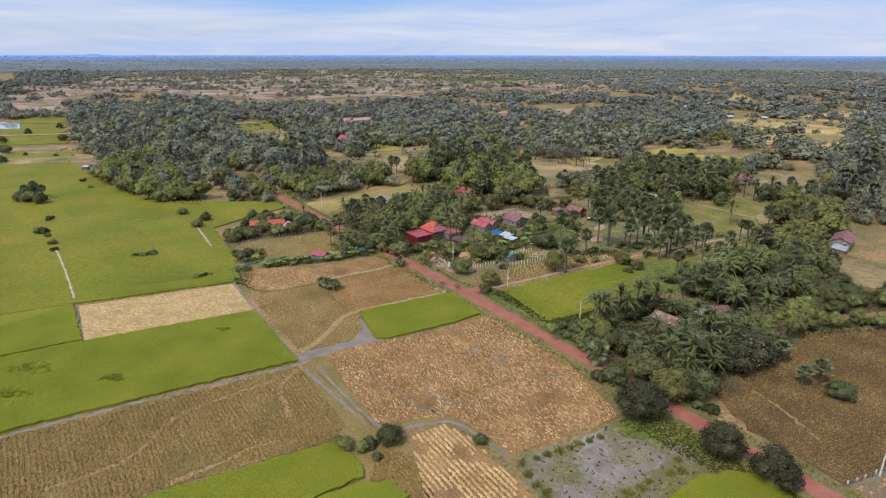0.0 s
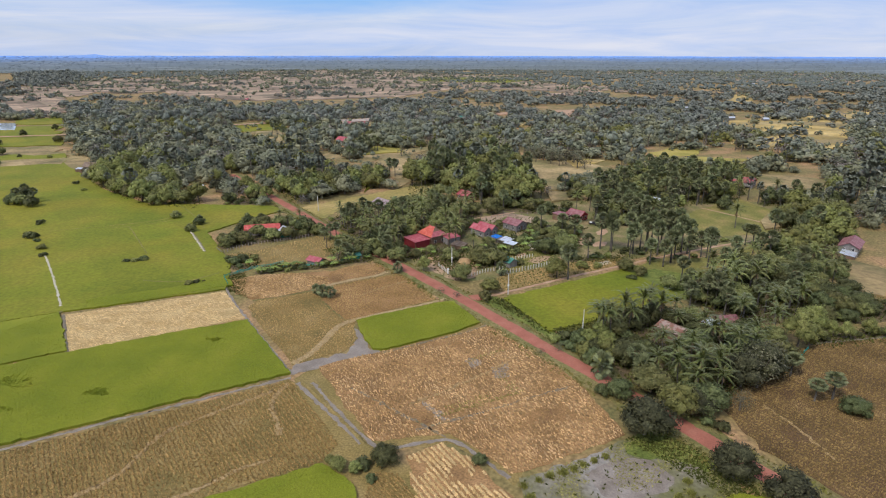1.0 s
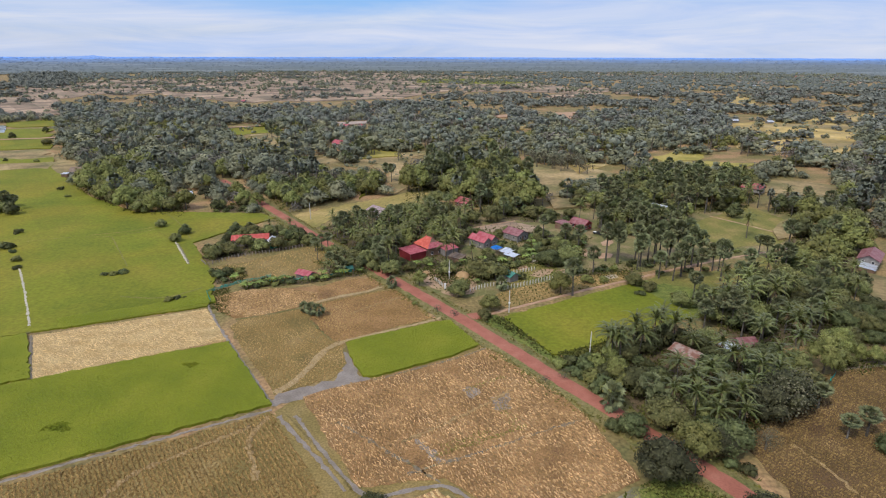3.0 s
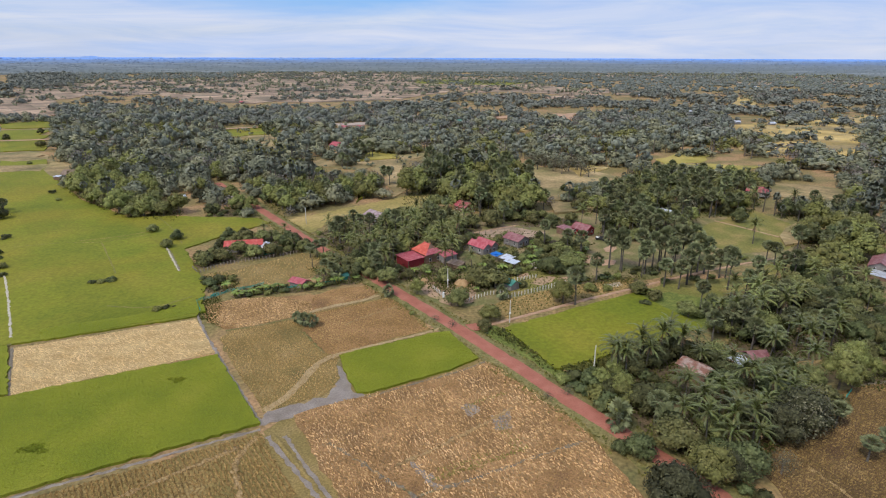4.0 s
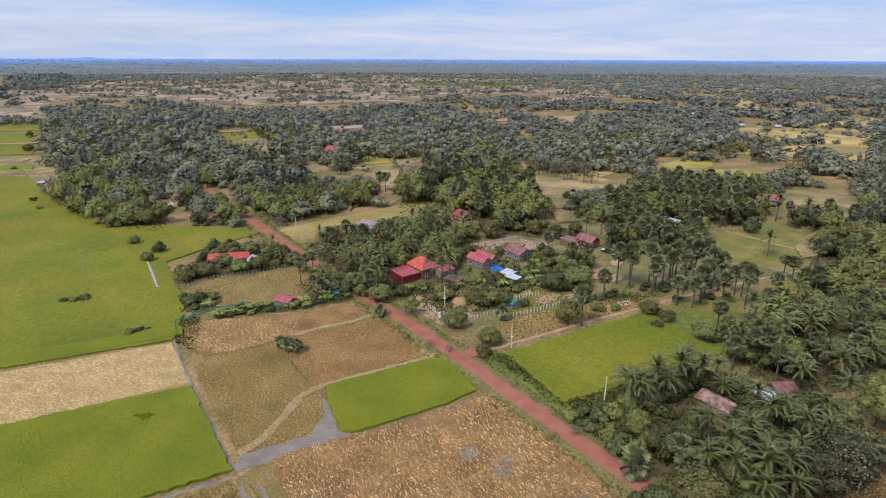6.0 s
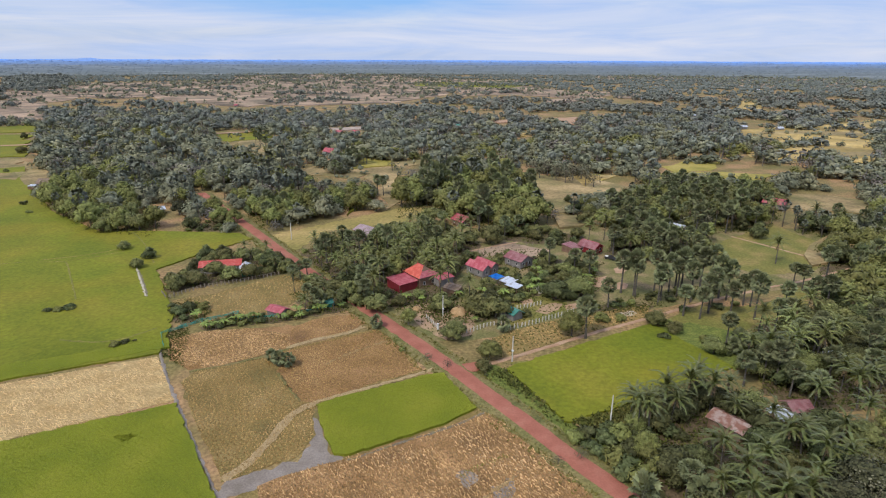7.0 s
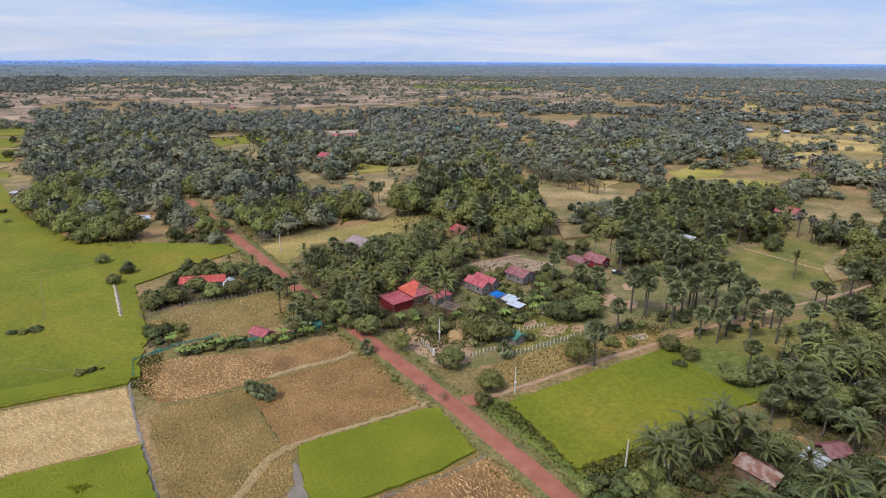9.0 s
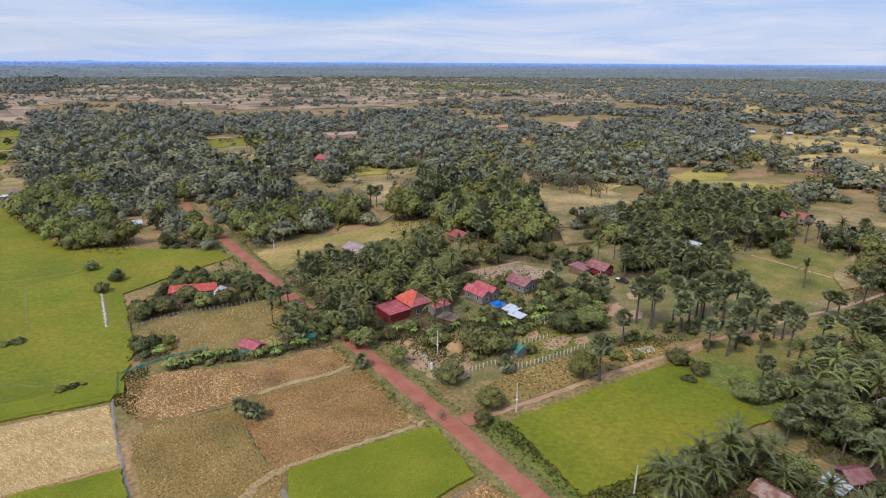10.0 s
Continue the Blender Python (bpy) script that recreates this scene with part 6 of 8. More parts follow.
def lean_to(x, y, turn, length, width, high, low, roof, wall, label, category="shed", name="shed", closed=True, post="wall_wood"):
    """A single slope, high at +y and low at -y."""
    root = empty(name, pose(x, y, 0, 0, 0, turn), label, category, "sheds of the village")
    HOUSES.append((x, y, max(length, width) * 0.55 + 0.4))
    hl, hw = length / 2, width / 2
    bm = bmesh.new()
    o, k = 0.35, (high - low) / width
    for i in range(3):
        a, b = -hw - o + (width + 2 * o) * i / 3, -hw - o + (width + 2 * o) * (i + 1) / 3
        slab(bm, [(-hl - o, a, low + k * (a + hw)), (hl + o, a, low + k * (a + hw)), (hl + o, b, low + k * (b + hw)), (-hl - o, b, low + k * (b + hw))], 0.06)
    part("roof", bm, M[roof], root)
    for sx in (-1, 1):
        for sy in (-1, 1):
            bm = bmesh.new()
            top = (low if sy < 0 else high) - 0.06
            box(bm, sx * hl - 0.09, sy * hw - 0.09, 0, sx * hl + 0.09, sy * hw + 0.09, top)
            part("post", bm, M[post], root)
    if closed:
        bm = bmesh.new()
        for x0, x1, y0, y1, za, zb in ((-hl, hl, -hw - 0.02, -hw + 0.04, low, low), (-hl, hl, hw - 0.04, hw + 0.02, high, high)):
            box(bm, x0, y0, 0.05, x1, y1, za - 0.08)
        for sx in (-1, 1):
            prism_pts = [(-hw, 0.05), (hw, 0.05), (hw, high - 0.08), (-hw, low - 0.08)]
            a = [bm.verts.new((sx * hl - 0.03, p, z)) for p, z in prism_pts]
            b = [bm.verts.new((sx * hl + 0.03, p, z)) for p, z in prism_pts]
            bm.faces.new(a[::-1])
            bm.faces.new(b)
            for i in range(4):
                j = (i + 1) % 4
                bm.faces.new((a[i], a[j], b[j], b[i]))
        part("wall", bm, M[wall], root)
    return root


# the red house in the middle of the village, in three joined blocks
house(-31.9, 255.2, -46, 9.8, 8.2, 4.2, 2.9, "roof_orange", "wall_wood", "brown house under a steep orange-red tiled roof with crimson skirts", trim="roof_crimson", hip=3.6)
lean_to(-37.9, 249.0, 45, 7.9, 8.3, 3.6, 3.2, "roof_crimson", "wall_crimson", "long crimson sheet-metal shed joined to the red-tiled house")
lean_to(-23.6, 254.6, 43, 6.5, 5.0, 3.6, 3.0, "roof_crimson", "wall_grey", "low annex under a crimson sheet roof")
house(-9.3, 267.2, -43, 9.0, 8.6, 3.9, 1.5, "roof_crimson", "wall_grey", "grey house under two parallel crimson gable roofs", 0.6, True)
house(4.9, 278.6, -43, 8.6, 7.2, 3.6, 1.7, "roof_maroon", "wall_grey", "grey house under a faded maroon gable roof", 0.5)
house(36.2, 298.6, -43, 8.0, 6.4, 3.6, 1.8, "roof_maroon", "wall_crimson", "crimson-walled house under a faded maroon gable roof", 0.8, trim="roof_crimson")
lean_to(28.6, 299.0, 47, 5.6, 7.0, 3.3, 2.7, "roof_maroon", "wall_wood", "open annex under a faded maroon sheet roof")
house(-22.9, 335.0, -45, 8.5, 7.5, 3.4, 2.0, "roof_crimson", "wall_wood", "small house under a steep crimson roof among trees", 0.8)
house(-64.6, 306.6, -42, 12.0, 8.5, 4.2, 1.7, "roof_mauve", "wall_wood", "wooden house under a faded mauve sheet roof", 1.6)
house(-112.4, 257.4, 19, 15.0, 6.4, 3.2, 1.3, "roof_scarlet", "wall_grey", "long low house under a bright scarlet sheet roof")
house(-101.0, 255.4, -60, 6.0, 4.2, 2.9, 1.1, "roof_silver", "wall_teal", "small green shed under a grey sheet roof", name="shed", category="shed", windows=False)
house(-74.3, 220.8, -24, 5.8, 4.2, 2.0, 0.9, "roof_crimson", "wall_grey", "small hut under a crimson gable roof behind banana plants", name="hut", category="hut", windows=False)
house(51.8, 172.6, -48, 7.6, 5.0, 3.0, 1.1, "roof_rust", "wall_wood", "old shed under a rusted patched zinc roof among palms", name="shed", category="shed", windows=False)
lean_to(64.4, 177.6, 40, 4.2, 4.0, 3.1, 2.7, "roof_silver", "wall_wood", "small wooden lean-to under a shiny zinc roof", closed=False)
house(69.6, 181.0, 15, 4.8, 4.4, 3.0, 1.2, "roof_maroon", "wall_wood", "wooden house under a dull maroon roof among palms")
lean_to(91.5, 208.3, 30, 4.6, 4.0, 3.0, 2.5, "roof_silver", "wall_wood", "small shelter under bent pale zinc sheets among palms", closed=False)
house(149.8, 391.0, -35, 11.0, 9.0, 4.0, 2.2, "roof_crimson", "wall_grey", "far house under a crimson roof", 1.2)
house(81.0, 334.2, -47, 9.0, 5.5, 3.8, 1.2, "roof_silver", "wall_wood", "wooden house under a bright zinc roof", 1.0)
house(-291.5, 384.5, 8, 12.0, 8.0, 4.6, 2.3, "roof_brown", "wall_grey", "grey stilted house at the edge of the rice", 1.6)
lean_to(-301.5, 382.0, 8, 4.0, 3.6, 3.0, 2.6, "roof_silver", "wall_wood", "open shed under a pale sheet roof")
house(-188.3, 336.5, 40, 6.0, 4.6, 2.8, 1.1, "roof_silver", "wall_grey", "house under a white zinc roof at the wood's edge")
house(2.4, 228.0, -48, 5.6, 4.0, 2.6, 1.1, "roof_teal", "wall_grey", "small grey garden shed under a green sheet roof", name="shed", category="shed", windows=False)
house(146.8, 262.0, 55, 13.5, 7.0, 4.2, 1.8, "roof_maroon", "wall_grey", "large house under a faded maroon roof", 1.4)
lean_to(141.6, 253.4, 55, 8.5, 4.8, 2.9, 2.4, "roof_silver", "wall_wood", "open lean-to under a white zinc roof")
lean_to(-0.9 + 2.0, 255.4, -40, 4.6, 4.2, 2.6, 2.1, "roof_silver", "wall_wood", "open shelter under a grey zinc roof", closed=False)
lean_to(3.0, 251.4, -40, 5.2, 3.0, 2.3, 1.9, "roof_silver", "wall_wood", "low shelter under bent zinc sheets", closed=False)
lean_to(-19.0, 246.5, -30, 6.0, 3.6, 2.6, 2.0, "roof_brown", "wall_wood", "old brown shelter under palm trees")
house(-154.0, 535.0, -30, 10.0, 7.5, 4.4, 2.6, "roof_crimson", "wall_grey", "far house under a steep crimson roof", 1.5)
for hx, hy, turn, roof, label in (*[(*p[:2], 20.0, "roof_silver", "far building under a white roof") for p in [(280.6, 803.5, 5), (318.5, 794.1, 5), (262.7, 947.6, 5), (266.1, 1318.0, 5), (650.9, 1735.2, 6)]],
                                  *[(*p[:2], -25.0, "roof_crimson", "far building under a red roof") for p in [(-189.5, 682.8, 5), (-170.9, 685.2, 5), (-469.4, 1018.9, 5), (1092.7, 2502.6, 6)]],
                                  *[(*p[:2], 10.0, "roof_teal", "far building under a blue-green roof") for p in [(-62.8, 766.5, 5)]]):
    house(hx, hy, turn, 7.5, 5.0, 2.6, 1.6, roof, "wall_grey", label, windows=False, name="far_house")

lean_to(-44.4, 229.2, 20, 5.0, 3.4, 2.0, 1.5, "roof_earth", "wall_wood", "low hut under a dusty red-earth coloured roof")
lean_to(-60.5, 228.9, 25, 4.2, 2.6, 1.9, 1.6, "roof_teal", "wall_teal", "low coop under pale green sheets behind bananas")

# the blue tarpaulin on poles
root = empty("tarpaulin_shelter", pose(-3.5, 257.9, 0, 0, 0, -42), "bright blue tarpaulin stretched over poles", "shelter")
HOUSES.append((-3.5, 257.9, 3.0))
bm = bmesh.new()
grid = [[bm.verts.new((-2.3 + 4.6 * i / 8, -2.2 + 4.4 * j / 8, 2.5 - 0.22 * math.sin(math.pi * i / 8) * math.sin(math.pi * j / 8) + 0.25 * (j / 8))) for j in range(9)] for i in range(9)]
for i in range(8):
    for j in range(8):
        bm.faces.new((grid[i][j], grid[i + 1][j], grid[i + 1][j + 1], grid[i][j + 1]))
bmesh.ops.solidify(bm, geom=bm.faces[:], thickness=0.02)
part("tarpaulin", bm, M["tarp"], root)
for sx, sy in ((-2.2, -2.1), (2.2, -2.1), (-2.2, 2.1), (2.2, 2.1)):
    bm = bmesh.new()
    box(bm, sx - 0.05, sy - 0.05, 0, sx + 0.05, sy + 0.05, 2.45)
    part("pole", bm, M["wall_wood"], root)

# ---------------------------------------------------------------- poles, fences, yard things


def utility_pole(x, y, h, box_on=False):
    root = empty("utility_pole", pose(x, y, 0, 0, 0, 40), "slim white concrete utility pole beside the road", "utility pole", "utility poles")
    part("shaft", np_mesh("shaft", *tube([(0, 0, -0.3), (0, 0, h * 0.5), (0, 0, h)], [0.20, 0.17, 0.13], 8), M["concrete"], True), None, root)
    part("insulator", np_mesh("insulator", *tube([(0, 0, h), (0, 0, h + 0.14), (0, 0, h + 0.24)], [0.05, 0.09, 0.04], 6), M["white_paint"], True), None, root)
    if box_on:
        bm = bmesh.new()
        box(bm, -0.22, -0.30, h * 0.42, 0.22, 0.2, h * 0.42 + 0.5)
        part("meter_box", bm, M["white_paint"], root, "small white box strapped to the pole")


for p in ((25.4, 172.5, 7.4), (2.6, 198.7, 7.7, True), (-19.9, 224.1, 8.0, True), (-99.8, 300.2, 8.2), (77.5, 108.4, 6.1)):
    utility_pole(*p)


def fence(line, gap, tall, label, material="concrete", rails=2, wide=0.24):
    q = walked(line, gap)
    root = empty("fence", pose(*q[0], 0), label, "fence", "fences")
    o = q[0]
    bm = bmesh.new()
    box(bm, -wide / 2, -wide / 2, -0.1, wide / 2, wide / 2, tall)
    bmesh.ops.bevel(bm, geom=[e for e in bm.edges if e.verts[0].co.z > 0.1 and e.verts[1].co.z > 0.1], offset=0.03, segments=1, affect="EDGES")
    post = bm_mesh("post", bm, M[material])
    r = np.random.default_rng(len(q))
    for p in q:
        ob = part("post", post, None, root)
        ob.matrix_basis = pose(p[0] - o[0], p[1] - o[1], 0, r.normal() * 2.5, r.normal() * 2.5, r.uniform(0, 40)) @ Matrix.Diagonal((1, 1, r.uniform(0.88, 1.08), 1))
    for k in range(rails):
        z = tall * (0.45 + 0.4 * k)
        rail = tube(np.concatenate([q - o, np.full((len(q), 1), z) + r.normal(size=(len(q), 1)) * 0.02], 1), [0.035] * len(q), 4)
        part("rail", np_mesh("rail", *rail, M["fence_rail"]), None, root)
    return root


fence([(-122.0, 231.9), (-118.1, 227.9), (-111.2, 238.9), (-99.3, 246.3), (-88.2, 255.6)], 1.35, 1.5, "weathered post fence along a bare field", "fence_rail")
fence([(0.9, 218.0), (10.1, 224.2), (22.9, 233.9)], 1.25, 1.7, "pale concrete post fence around a garden")
fence([(4.2, 234.1), (12.2, 239.2)], 1.25, 1.6, "short pale concrete post fence in a garden")
fence([(-25.1, 223.4), (-20.3, 215.7)], 1.2, 1.5, "pale concrete post fence beside the road")
fence([(-11.3, 214.7), (-5.4, 220.0), (1.4, 223.4)], 1.25, 1.5, "pale concrete post fence of a yard")
fence([(-17.9, 290.2), (-7.0, 298.1), (11.6, 306.0)], 3.0, 1.3, "thin wooden fence along a back track", "fence_rail", 1)
fence([(70.1, 105.4), (74.5, 107.8), (80.1, 110.8)], 2.5, 1.0, "low pale post fence at the stubble's edge")


def net_fence(line, tall):
    q = walked(line, 1.5)
    root = empty("net_fence", pose(*q[0], 0), "sagging green netting on thin sticks around a garden", "fence", "fences")
    o, r = q[0], np.random.default_rng(5 + len(q))
    top = tall * r.uniform(0.55, 1.05, len(q))
    lean = r.normal(size=(len(q), 2)) * 0.12
    pieces = []
    for k in np.linspace(0.12, 1.0, 7):       # long strands, then cross strands
        w = np.stack([q[:, 0] - o[0] + lean[:, 0] * k, q[:, 1] - o[1] + lean[:, 1] * k, top * k], 1)
        pieces.append(tube(w, [0.035] * len(w), 3))
    fine = walked(q, 0.22)
    along = np.linspace(0, len(q) - 1, len(fine))
    high = np.interp(along, np.arange(len(q)), top)
    for p, z in zip(fine, high):
        pieces.append(tube([(p[0] - o[0], p[1] - o[1], 0.0), (p[0] - o[0], p[1] - o[1], z)], [0.03, 0.03], 3))
    part("netting", np_mesh("netting", *join(pieces), M["net"]), None, root)
    for p in q[::2]:
        stick = tube([(p[0] - o[0], p[1] - o[1], -0.1), (p[0] - o[0], p[1] - o[1], tall + 0.1)], [0.04, 0.03], 5)
        part("stick", np_mesh("stick", *stick, M["wall_wood"]), None, root)


net_fence([(-98.1, 193.5), (-103.8, 201.6), (-101.2, 205.8), (-99.2, 208.3)], 1.5)
net_fence([(-101.2, 206.4), (-97.2, 211.4), (-92.6, 215.4), (-87.5, 219.5)], 1.3)
net_fence([(-87.4, 213.6), (-80.7, 217.1), (-74.5, 218.6)], 1.1)
net_fence([(-70.2, 220.5), (-63.3, 224.9), (-58.0, 230.0), (-55.5, 233.4)], 1.2)
net_fence([(80.3, 159.3), (84.9, 164.9), (88.8, 169.6)], 1.2)

# a gate post, hay stacks, a parked pickup and a motorbike
root = empty("gate_post", pose(-20.5, 215.9, 0, 0, 0, 40), "thick white-painted gate post beside the road", "post")
bm = bmesh.new()
box(bm, -0.25, -0.25, 0, 0.25, 0.25, 2.0)
part("shaft", bm, M["white_paint"], root)
bm = bmesh.new()
box(bm, -0.32, -0.32, 2.0, 0.32, 0.32, 2.15)
part("cap", bm, M["white_paint"], root)
for x, y, w, h in ((-15.2, 228.4, 3.0, 2.4), (-29.5, 229.5, 1.6, 1.5)):
    v = []
    for i in range(7):
        z, k = h * i / 6, math.sqrt(max(0.02, 1 - (i / 6) ** 1.6))
        for j in range(14):
            a = 2 * math.pi * j / 14
            b = w * k * (1 + 0.10 * noise.noise((x + math.cos(a) * 2, math.sin(a) * 2, z)))
            v.append((b * math.cos(a), b * math.sin(a), z + 0.12 * noise.noise((a * 2, z, x))))
    f = [(i * 14 + j, i * 14 + (j + 1) % 14, (i + 1) * 14 + (j + 1) % 14, (i + 1) * 14 + j) for i in range(6) for j in range(14)] + [(84 + j, 84 + (j + 1) % 14, 84 + (j + 7) % 14, 84 + (j + 6) % 14) for j in range(0, 1)]
    ob = tagged(new("haystack", np_mesh("haystack", v, f, M["ant_mound"], True)), "rounded stack of orange-brown hay in a yard", "hay stack", "hay stacks")
    ob.matrix_basis = pose(x, y, 0)


def wheel(parent, x, y, r_w, wide, turn=0):
    ring = tube([(0, -wide / 2, 0), (0, wide / 2, 0)], [r_w, r_w], 14)
    ends = [(np.concatenate([[(0, s * wide / 2, 0)], ring[0][k * 14:(k + 1) * 14]]), np.array([(0, 1 + j, 1 + (j + 1) % 14) for j in range(14)])) for k, s in ((0, -1), (1, 1))]
    ob = part("wheel", np_mesh("wheel", *join([ring] + ends), M["rubber"]), None, parent)
    ob.matrix_basis = pose(x, y, r_w, 0, 0, turn)
    hub = tube([(0, -wide / 2 - 0.01, 0), (0, wide / 2 + 0.01, 0)], [r_w * 0.5, r_w * 0.5], 10)
    part("rim", np_mesh("rim", *hub, M["concrete"]), None, ob)


root = empty("pickup_truck", pose(43.6, 290.8, 0, 0, 0, -35), "dark pickup truck parked beside a house", "truck")
bm = bmesh.new()
prism(bm, [(-2.5, 0.5), (2.5, 0.5), (2.5, 0.95), (1.4, 1.05), (0.9, 1.65), (-0.6, 1.68), (-0.8, 1.05), (-2.5, 1.05)], -0.85, 0.85)
bmesh.ops.bevel(bm, geom=bm.edges[:], offset=0.06, segments=2, affect="EDGES")
part("body", bm, M["car_paint"], root)
bm = bmesh.new()
prism(bm, [(1.28, 1.10), (0.93, 1.58), (-0.55, 1.60), (-0.65, 1.12)], -0.865, 0.865)
part("side_window", bm, M["dark_glass"], root)
bm = bmesh.new()
box(bm, -2.4, -0.7, 1.06, -0.85, 0.7, 1.25)
part("load", bm, M["white_paint"], root, "pale load in the truck bed")
for x in (-1.6, 1.6):
    for y in (-0.8, 0.8):
        wheel(root, x, y, 0.36, 0.24)
root = empty("motorbike", pose(-65.9, 254.9, 0, 0, 0, 20), "small dark motorbike parked on the yard path", "motorbike")
for x in (-0.62, 0.62):
    wheel(root, x, 0, 0.29, 0.09)
bm = bmesh.new()
prism(bm, [(-0.75, 0.55), (-0.1, 0.3), (0.3, 0.35), (0.55, 0.95), (0.42, 1.0), (0.15, 0.62), (-0.1, 0.75), (-0.75, 0.80)], -0.13, 0.13)
bmesh.ops.bevel(bm, geom=bm.edges[:], offset=0.03, segments=1, affect="EDGES")
part("body", bm, M["car_paint"], root)
part("handlebar", np_mesh("handlebar", *tube([(0.42, -0.33, 1.02), (0.48, 0, 1.0), (0.42, 0.33, 1.02)], [0.025] * 3, 6), M["concrete"]), None, root)

# ---------------------------------------------------------------- planting: trees that stand out


def roof_free(points, h):
    """Which places are clear of houses and do not hide a roof in the camera's view."""
    p = np.asarray(points)
    ok = np.ones(len(p), bool)
    for x, y, rad in HOUSES:
        ahead = y - p[:, 1]
        ok &= np.hypot(p[:, 0] - x, ahead) > rad + 1.0
        ok &= ~((np.abs(p[:, 0] - x) < rad * 0.9) & (ahead > 0) & (ahead < rad + (h - 4.0) / 0.4))
    return ok


for x, y, h in (*[(41.6, 253.7, 13), (45.6, 251.2, 14), (52.4, 244.5, 10), (62.1, 259.8, 12), (64.3, 260.0, 13), (69.6, 264.3, 13), (71.1, 260.9, 13), (75.7, 264.1, 13), (75.1, 252.7, 13), (70.3, 244.8, 12), (77.2, 251.3, 12), (81.6, 247.5, 9), (83.6, 246.6, 11), (80.9, 235.9, 13), (92.9, 242.9, 9), (106.1, 266.9, 8), (108.3, 264.3, 8)],
                *[(-47.4, 231.3, 8), (-76.6, 393.8, 10), (-80.9, 396.2, 10), (20.0, 344.1, 9), (17.2, 278.7, 10), (26.4, 269.8, 9), (31.9, 267.2, 9), (-9.8, 332.2, 9), (-15.2, 336.3, 9), (65.2, 215.2, 9), (83.7, 213.3, 9), (91.7, 218.5, 9)],
                *[(35.9, 149.0, 7), (76.6, 152.9, 5.5), (77.2, 141.2, 5), (82.1, 142.8, 6), (-273.0, 295.6, 7), (-271.1, 300.2, 8), (-263.5, 296.8, 7), (24.7, 215.6, 11), (62.2, 193.0, 8), (68.5, 196.4, 9), (71.9, 189.2, 8)],
                *[(-126.0, 494.7, 10), (-124.2, 500.6, 11), (-117.7, 489.8, 10), (-116.0, 501.7, 11), (-128.9, 483.1, 9), (-112.4, 496.5, 10), (-125.0, 451.4, 9), (-119.9, 448.1, 8), (-232.0, 570.6, 11), (-218.5, 551.7, 11), (-245.1, 590.4, 10)]):
    put("sugar", x, y, h)
for x, y, h in [(45.9, 250.4, 12), (54.0, 257.0, 13), (59.0, 256.8, 12), (58.6, 235.9, 9), (63.3, 234.1, 9), (34.6, 237.8, 9), (67.5, 239.0, 11), (64.3, 248.1, 12), (73.8, 237.3, 10), (54.2, 248.4, 11), (60.7, 252.2, 12)]:
    put("sugar", x, y, h)
for x, y, h in [(-77.9, 251.7, 6), (-75.6, 252.8, 6.5), (-80.6, 250.7, 5), (-68.2, 232.0, 5.5), (-64.7, 230.2, 5), (-50.9, 237.2, 7)]:
    put("sugar", x, y, h)
for x, y, h in [(-62.2, 232.9, 6), (-57.1, 226.1, 5), (-58.3, 246.8, 8), (-58.4, 257.0, 8), (-54.8, 266.1, 9)]:
    put("coco_mid", x, y, h)
for x, y, h in [(-85.9, 258.1, 3.6), (-67.4, 242.8, 3.6), (-61.3, 232.9, 3.4), (-60.5, 239.2, 4), (-59.0, 243.4, 4.4), (-54.3, 237.4, 4.4), (-56.4, 249.4, 5), (-62.4, 261.4, 5), (-71.1, 246.4, 3.4), (-91.8, 261.2, 3.6), (-56.1, 233.1, 3.4), (-50.0, 230.3, 3.2)]:
    put("mango_mid", x, y, h / 0.58)
for x, y, h in (*[(-39.8, 214.5, 2.6), (-61.2, 188.6, 2.6), (-58.4, 188.3, 2.4), (-63.9, 190.3, 2.2), (-0.3, 216.8, 3.2), (67.7, 212.6, 4.2), (65.6, 211.2, 3), (109.5, 261.3, 3), (-48.0, 232.9, 4), (-62.5, 228.1, 3.5)], *[(27.2, 145.8, 4.4), (38.0, 146.9, 4)]):
    put("young_sugar", x, y, h)
for x, y, h in (*[(-46.0, 247.4, 10), (-39.7, 268.1, 9), (-30.5, 258.1, 9), (-20.7, 249.2, 10), (-21.0, 275.9, 11), (-12.1, 236.0, 9), (-28.4, 275.6, 9), (-43.9, 273.6, 9), (-100.5, 258.6, 7), (-65.6, 222.8, 5), (-22.9, 242.0, 9), (36.6, 309.0, 10), (44.9, 318.2, 10), (-76.0, 239.9, 6), (111.0, 293.7, 9)],
                *[(30.6, 168.4, 9), (32.8, 167.5, 9), (37.6, 175.4, 9.5), (43.6, 178.1, 10), (49.5, 179.3, 9), (29.6, 172.2, 8), (83.1, 217.5, 9), (76.1, 200.9, 9), (71.8, 204.4, 8), (65.4, 173.4, 8), (73.8, 181.8, 8), (87.6, 209.7, 9)],
                *[(45.9, 151.6, 8), (52.0, 155.1, 8), (59.9, 164.0, 8), (65.8, 172.6, 8), (53.8, 148.0, 7), (55.4, 141.0, 6), (51.8, 163.0, 8), (88.0, 207.1, 9), (80.0, 206.1, 9), (96.0, 194.6, 8), (45.4, 158.8, 7), (64.5, 159.0, 8)]):
    if roof_free([(x, y)], h)[0] or y > 205:
        put("coco_near" if y < 205 else "coco_mid", x, y, h)
for x, y, h in [(45.2, 164.5, 4.2), (66.1, 169.9, 5), (52.9, 174.8, 6)]:
    put("coco_near", x, y, h)
